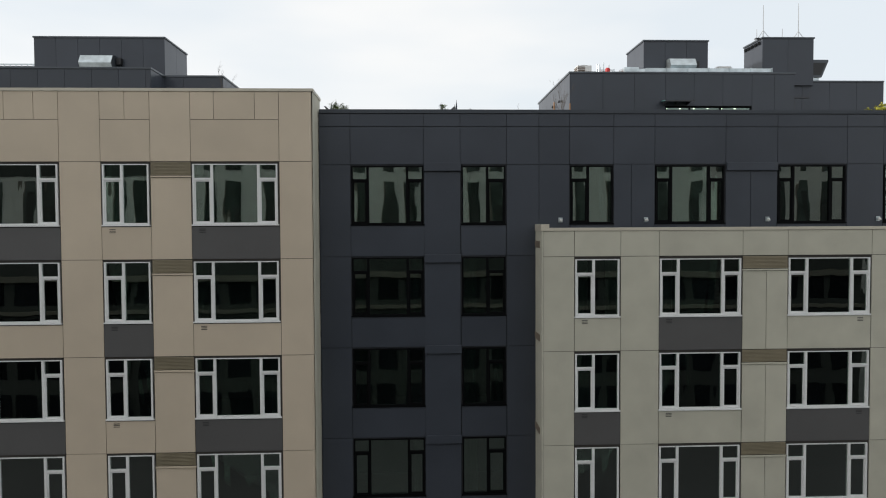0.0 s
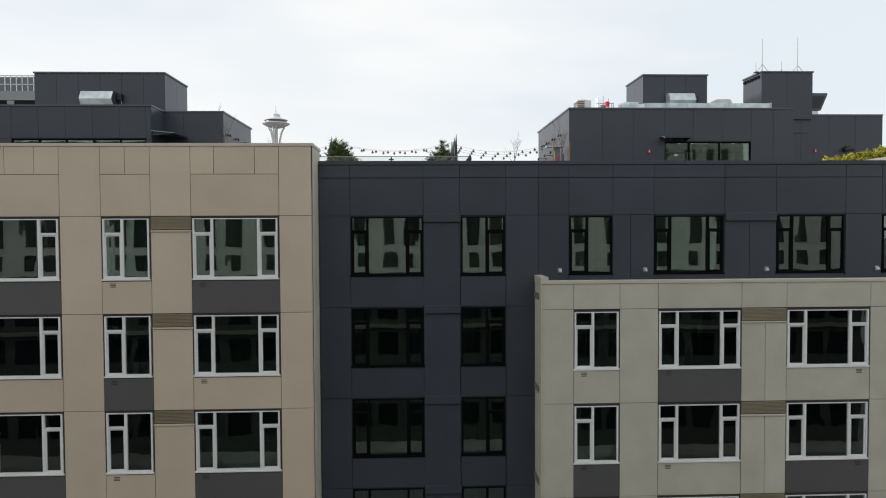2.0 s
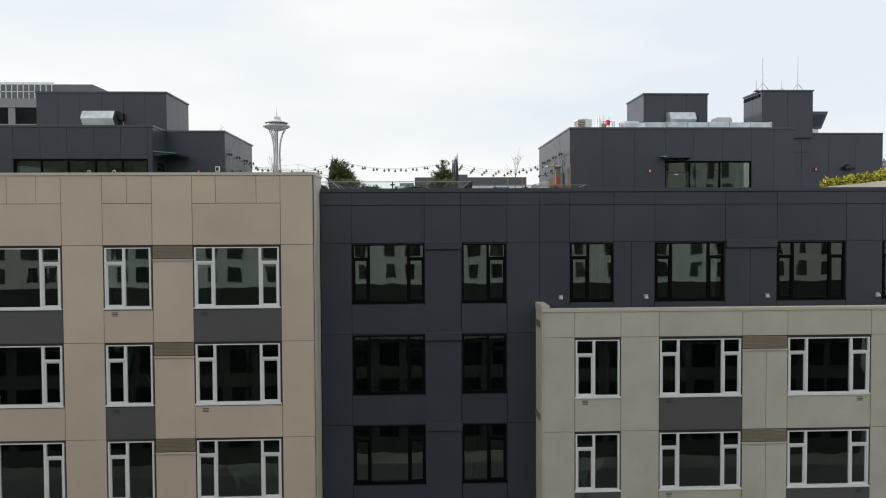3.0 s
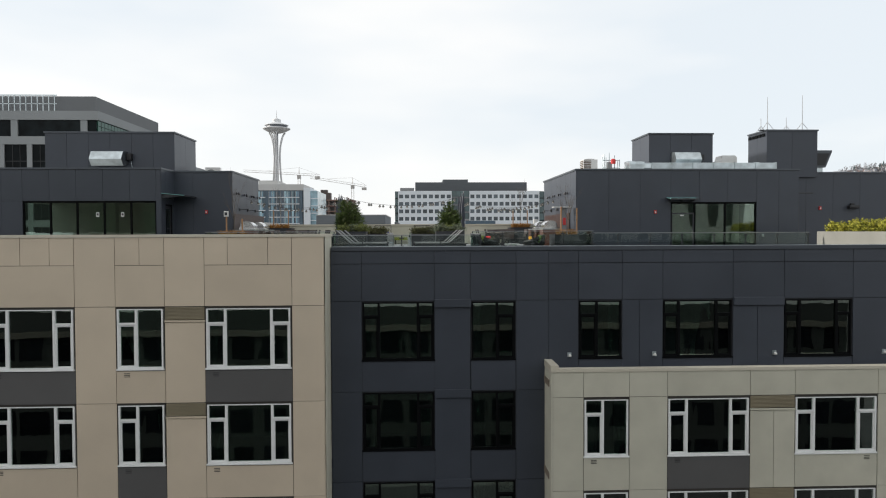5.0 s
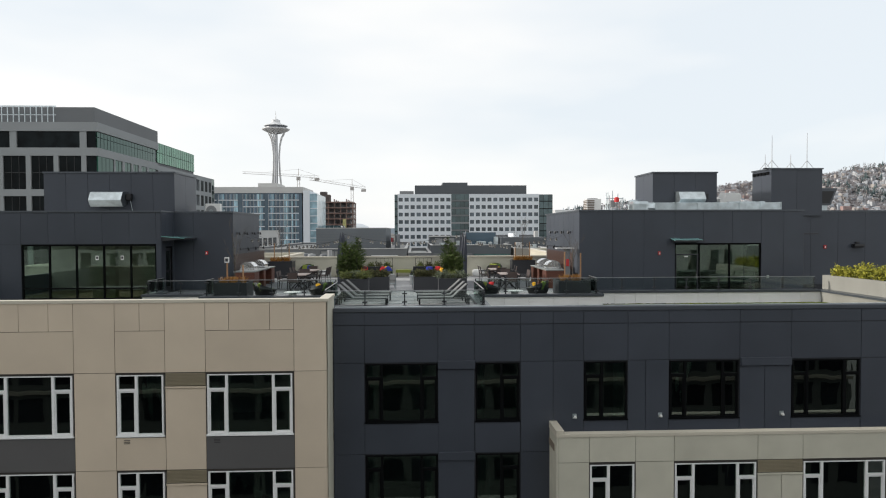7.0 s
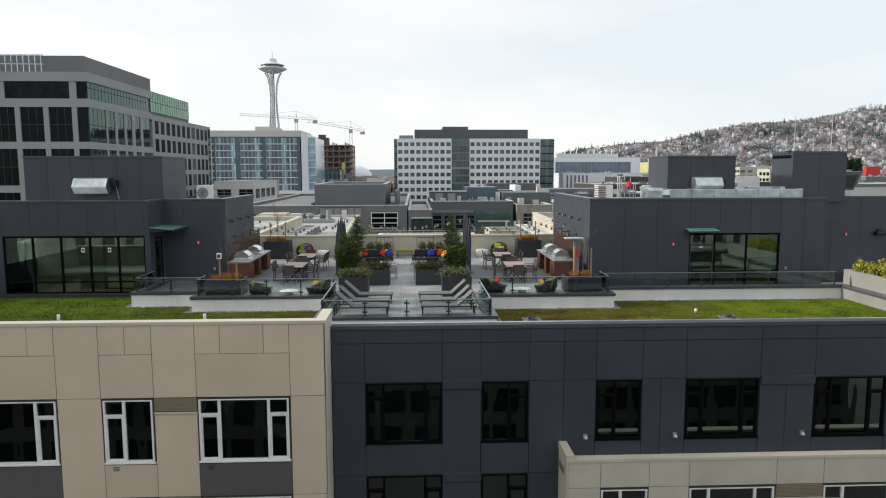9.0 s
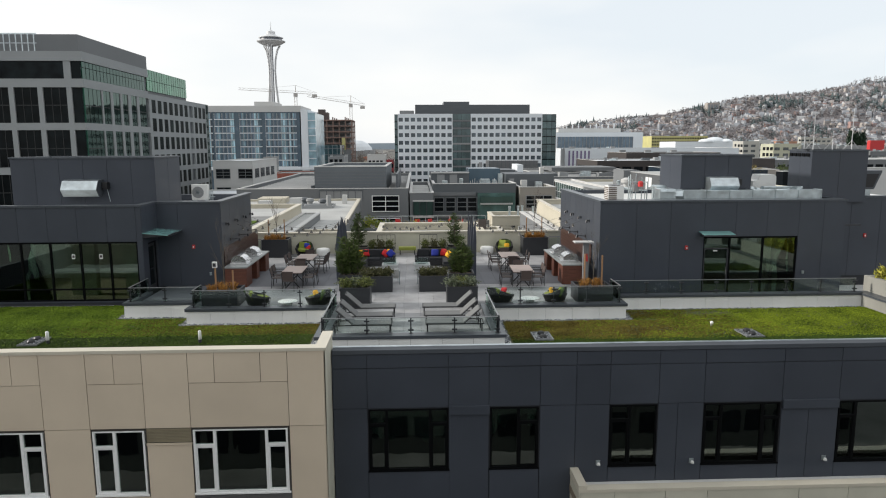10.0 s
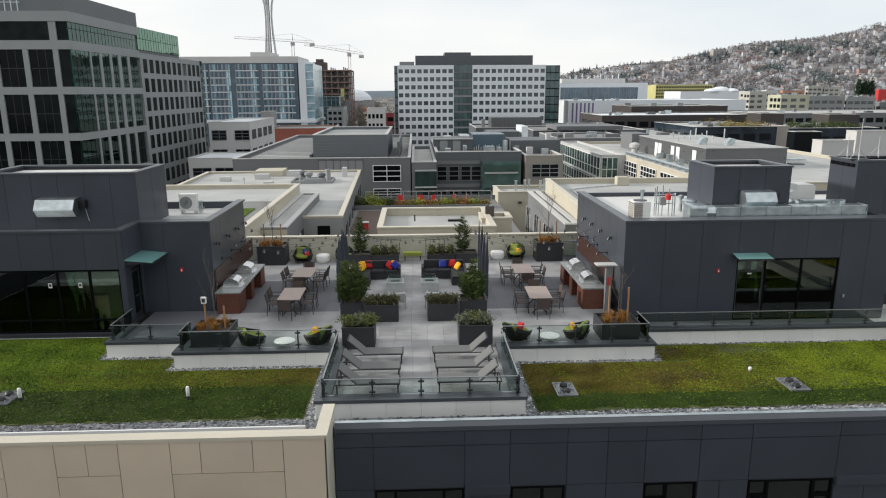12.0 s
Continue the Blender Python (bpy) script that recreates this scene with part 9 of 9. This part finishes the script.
part("cabinet", box((-0.36, 0.36, -0.34, 0.34, 0.1, 0.86), bevel=0.02), WHITE_PLASTIC, u)
for k in range(8):
    piece("slat", BRONZE, u, -0.34, 0.02, -0.362, -0.341, 0.16 + k * 0.085, 0.2 + k * 0.085)
    piece("slat", BRONZE, u, -0.382, -0.361, -0.32, 0.32, 0.16 + k * 0.085, 0.2 + k * 0.085)
part("fan_guard", lathe([(0.28, 0.86), (0.28, 0.89), (0.2, 0.9)], 18), DARK_STEEL, u)
for x in (-0.3, 0.22):
    part("foot", box((x, x + 0.08, -0.36, 0.36, 0, 0.1)), GALV, u)
man = thing("pipe_manifold", pose(10.1, 35.2, TOP - 0.2), "red alarm bell with grey standpipes on the roof", "pipes")
for k, (dx, h) in enumerate(((-0.35, 1.1), (-0.15, 1.35), (0.1, 1.2), (0.3, 0.9))):
    part("pipe", tube(((dx, 0.1 * (k % 2), 0), (dx, 0.1 * (k % 2), h), 0.022)), GALV, man)
part("bell", lathe([(0.12, 0.0), (0.13, 0.2), (0.07, 0.26)], 16), RED, man, "red bell").location = (0.0, -0.12, 0.75)
part("bracket", tube(((0.0, 0.1, 0.85), (0.0, -0.12, 0.85), 0.02)), GALV, man)
part("rack", tube(((-0.5, 0.1, 0.55), (0.4, 0.1, 0.55), 0.025), ((-0.5, 0.1, 0.95), (0.4, 0.1, 0.95), 0.025), ((-0.5, 0.1, 0), (-0.5, 0.1, 1.25), 0.025), ((0.4, 0.1, 0), (0.4, 0.1, 1.0), 0.025), ((-0.35, 0.3, 0), (-0.35, 0.3, 1.3), 0.03), sides=6), GALV, man)
part("box", box((-0.3, -0.05, -0.08, 0.06, 0.5, 0.85), bevel=0.01), CONC_GREY, man)
tank = thing("white_tank", pose(16.4, 36.1, TOP - 0.2), "white insulated rooftop tank with a curved top", "tank")
part("body", prism([(-0.55, 0.0), (0.6, 0.0), (0.6, 1.16), (0.5, 1.26), (-0.2, 1.26), (-0.28, 1.0), (-0.55, 0.94)], -0.4, 0.4), WHITE_PLASTIC, tank)
for x, y, r_, h in ((11.2, 36.4, 0.08, 0.6), (16.2, 35.3, 0.1, 0.55), (17.1, 35.2, 0.1, 0.5), (9.6, 37.0, 0.07, 0.8), (15.7, 36.0, 0.09, 0.7)):
    v_ = solid("vent_pipe", lathe([(r_, 0), (r_, h), (r_ * 1.5, h), (r_ * 1.5, h + 0.12), (r_ * 0.4, h + 0.16)], 12), GALV, "galvanised roof vent pipe with a cap", "vent", group="roof vents")
    v_.location = (x, y, TOP - 0.2)
# side hood at the tall box, and masts
MAST = material("pale_painted_mast", (0.4, 0.41, 0.42), 0.7)
scoop = thing("air_scoop", pose(20.65, 35.0, 25.52), "dark open air scoop on the tall rooftop box", "vent hood")
part("scoop", prism([(0.0, 0.0), (0.8, 0.0), (1.14, 0.82), (1.14, 0.9), (0.0, 0.9)], 0.0, 1.0), COPING_DARK, scoop)
part("mesh", prism([(0.1, 0.1), (0.74, 0.1), (1.0, 0.74), (0.1, 0.74)], -0.015, -0.002), BLACK_METAL, scoop)
part("side_mesh", prism([(0.815, 0.02), (0.825, 0.0), (1.145, 0.78), (1.135, 0.8)], 0.06, 0.94), BLACK_METAL, scoop)
part("curb", box((0.0, 0.7, 0.1, 0.9, -0.3, -0.002)), GALV, scoop)
for x, y, h in ((18.15, 34.75, 1.75), (18.5, 36.1, 0.9), (20.1, 34.9, 1.9), (19.85, 36.0, 0.9)):
    m_ = thing("antenna_mast", pose(x, y, 27.4), "thin pale antenna mast on a tripod", "antenna", "antenna masts")
    part("mast", tube(((0, 0, 0), (0, 0, h), 0.022, 0.012)), MAST, m_)
    for a in range(3):
        part("brace", tube(((0.4 * math.cos(a * 2.09), 0.4 * math.sin(a * 2.09), 0.0), (0, 0, 0.45), 0.014), sides=5), MAST, m_)
    part("ballast", box((-0.42, 0.42, -0.1, 0.1, 0.0, 0.05)), DARK_STEEL, m_)


arm_ = thing("sign_bracket", pose(18.75, 32.95, 24.05), "short dark steel arm and pipe at the wall corner", "bracket")
part("arm", box((0.0, 0.8, -0.05, 0.05, -0.04, 0.04), bevel=0.01), DARK_STEEL, arm_)
part("pipe", tube(((0.06, 0, -2.6), (0.06, 0, -0.04), 0.03)), DARK_STEEL, arm_)
part("plate", box((-0.02, 0.02, -0.1, 0.1, -0.2, 0.08)), DARK_STEEL, arm_)
# wall signals, floodlight, exit lamps
def wall_signal(x, y, z):
    s = thing("fire_signal", pose(x, y - 0.026, z), "small red fire alarm signal on the wall", "alarm", "fire signals")
    part("body", box((-0.06, 0.06, -0.06, 0, -0.09, 0.09), bevel=0.01), RED, s)
    part("lens", box((-0.025, 0.025, -0.075, -0.06, -0.05, 0.03)), WHITE_PLASTIC, s)


wall_signal(11.5, 32.75, 23.12)
wall_signal(-10.6, 33.9, 23.2)
wall_signal(20.9, 34.6, 23.35)
fl = thing("floodlight", pose(22.6, 34.57, 23.4), "black wall floodlight in an oval housing", "lamp")
part("housing", box((-0.27, 0.27, -0.28, 0, -0.1, 0.1), bevel=0.08), BLACK_METAL, fl)
part("bracket", box((-0.1, 0.1, -0.1, 0.0, 0.12, 0.2)), BLACK_METAL, fl)
for x, y in ((16.9, 32.72), (-9.9, 33.87)):
    s = thing("wall_socket", pose(x, y, DECK + 0.55), "small grey outdoor socket on the wall", "socket", "wall sockets")
    part("box", box((-0.05, 0.05, -0.05, 0, -0.07, 0.07), bevel=0.008), GALV, s)
post_s = thing("standpipe_cabinet", pose(7.05, 33.05, DECK), "slim grey service post with a flat cap and red tag", "post")
part("post", box((-0.12, 0.12, -0.1, 0.1, 0, 1.95)), MID_CLAD, post_s)
part("cap", box((-0.55, 0.3, -0.25, 0.25, 1.95, 2.0)), CONC, post_s)
part("tag", box((-0.07, 0.07, -0.125, -0.1, 1.1, 1.45)), RED, post_s)

# yellow shrubs in the raised planter at the end of the green roof
# cream stucco with shade put into its colour, as if the sun were blocked
SHADED_STUCCO = material("shade_darkened_cream_stucco", (0.25, 0.247, 0.222), 0.85, vary=0.14, scale=0.8, streak=0.3)
yp = thing("raised_planter", pose(18.1, 26.0, ROOF - 0.03), "long cream raised planter, darkened for shade, with a dark coping", "planter")
part("wall", box((0.0, 0.25, -2.5, 4.7, 0, 0.5)), SHADED_STUCCO, yp)
part("coping", box((-0.05, 0.45, -2.5, 4.7, 0.5, 0.58)), COPING_DARK, yp)
part("upper_wall", box((0.45, 0.65, -2.5, 4.7, 0.0, 1.22)), SHADED_STUCCO, yp)
part("soil", box((0.65, 4.0, -2.5, 4.7, 0.0, 1.05)), EARTH, yp)
part("end_wall", box((0.45, 4.0, 4.7, 4.9, 0.0, 1.22)), SHADED_STUCCO, yp)
for k in range(9):
    shrub(18.98 + 0.12 * (k % 3), 30.3 - k * 0.62, ROOF + 1.0, (0.42, 0.42, 0.36), YELLOW_SHRUB, "yellow-green rounded shrub in the raised planter", 200 + k, 650, 0.06)
    if k % 2 == 0:
        shrub(20.0, 30.1 - k * 0.6, ROOF + 1.0, (0.5, 0.5, 0.42), YELLOW_SHRUB, "yellow-green rounded shrub in the raised planter", 230 + k, 500, 0.06)

# drains, vents and markers on the green roof
for x, y in ((3.85, 26.3), (11.35, 26.3), (-13.9, 26.55)):
    d = thing("roof_drain", pose(x, y, ROOF + 0.01, 0, 0, 0), "gravel-filled roof drain tray with black domes", "drain", "roof drains")
    part("tray", box((-0.33, 0.33, -0.5, -0.47, 0, 0.05), (-0.33, 0.33, 0.47, 0.5, 0, 0.05), (-0.33, -0.3, -0.47, 0.47, 0, 0.05), (0.3, 0.33, -0.47, 0.47, 0, 0.05), (-0.3, 0.3, -0.47, 0.47, 0, 0.03)), GALV_DARK, d)
    for yy in (-0.2, 0.22):
        part("dome", lathe([(0.13, 0.03), (0.125, 0.09), (0.09, 0.14), (0.03, 0.16)], 14), BLACK_METAL, d).location = (0, yy, 0)
    pebbles("drain_pebbles", ((x - 0.29, x + 0.29, y - 0.45, y + 0.45),), 220, 0.035, "grey pebbles filling a roof drain tray", ROOF + 0.05)
mk = smooth(solid("vent_marker", lathe([(0.055, 0), (0.055, 0.42), (0.04, 0.45)], 12), WHITE_PLASTIC, "short white vent pipe in the green roof", "vent", group="white roof vents"))
part("base", lathe([(0.06, 0.0), (0.06, 0.14)], 12), DARK_STEEL, mk, "dark rubber base")
mk.location = (-8.1, 26.25, ROOF - 0.02)
for x, y in ((-13.35, 26.4),):
    o = copy_thing(mk, pose(x, y, ROOF - 0.02))
    tagged(o, "short white vent pipe in the green roof")
sp = smooth(solid("roof_sensor", lathe([(0.03, 0), (0.03, 0.1), (0.06, 0.1), (0.06, 0.19), (0.03, 0.22)], 12), WHITE_PLASTIC, "small white capped sensor in the green roof", "sensor"))
sp.location = (10.45, 27.4, ROOF - 0.02)


# ---- deck pavers, the nearest singly, the rest joined ----
def paver_field():
    size, gap = 0.61, 0.006
    meshes = {m.name: to_mesh("paver", box((gap / 2, size - gap / 2, gap / 2, size - gap / 2, 0, 0.03)), m) for m in (PAVER, PAVER_DARK)}
    rest = {PAVER.name: bmesh.new(), PAVER_DARK.name: bmesh.new()}
    single = 0
    for x0, x1, y0, y1 in ((-3.48, 1.93, 25.12, 29.22), (-9.03, 7.28, 29.22, 42.84), (-12.8, -9.03, 39.78, 42.84), (7.28, 10.3, 41.3, 42.84), (-11.88, -9.03, 30.36, 33.86), (7.28, 18.0, 30.64, 32.7)):
        ny = int((y1 - y0) / size + 0.999)
        nx = int((x1 - x0) / size + 0.999)
        for j in range(ny):
            for i in range(nx):
                xa, ya = x0 + i * size, y0 + j * size
                xb, yb = min(xa + size, x1), min(ya + size, y1)
                if xb - xa < 0.05 or yb - ya < 0.05:
                    continue
                cx, cy = (xa + xb) / 2, (ya + yb) / 2
                # both dining sides and the strips beyond the side walls take the darker tone
                dark = 33.45 < cy < 38.2 and (cx < -4.0 or cx > 2.25) or cx > 7.3 or cx < -9.05
                m = PAVER_DARK if dark else PAVER
                whole = xb - xa > size - 0.01 and yb - ya > size - 0.01
                if whole and single < 300 and -5.0 < cx < 3.2:
                    o = new("paver", meshes[m.name])
                    o.location, o.parent = (xa, ya, DECK - 0.03), deck
                    single += 1
                else:
                    low = WALK if cx > 7.3 and cy < 33 else DECK    # the sunken walk before the lounge
                    add_box(rest[m.name], xa + gap / 2, xb - gap / 2, ya + gap / 2, yb - gap / 2, low - 0.03, low)
    for m in (PAVER, PAVER_DARK):
        tagged(part("paver_field", rest[m.name], m, deck), kind="stuff")


paver_field()
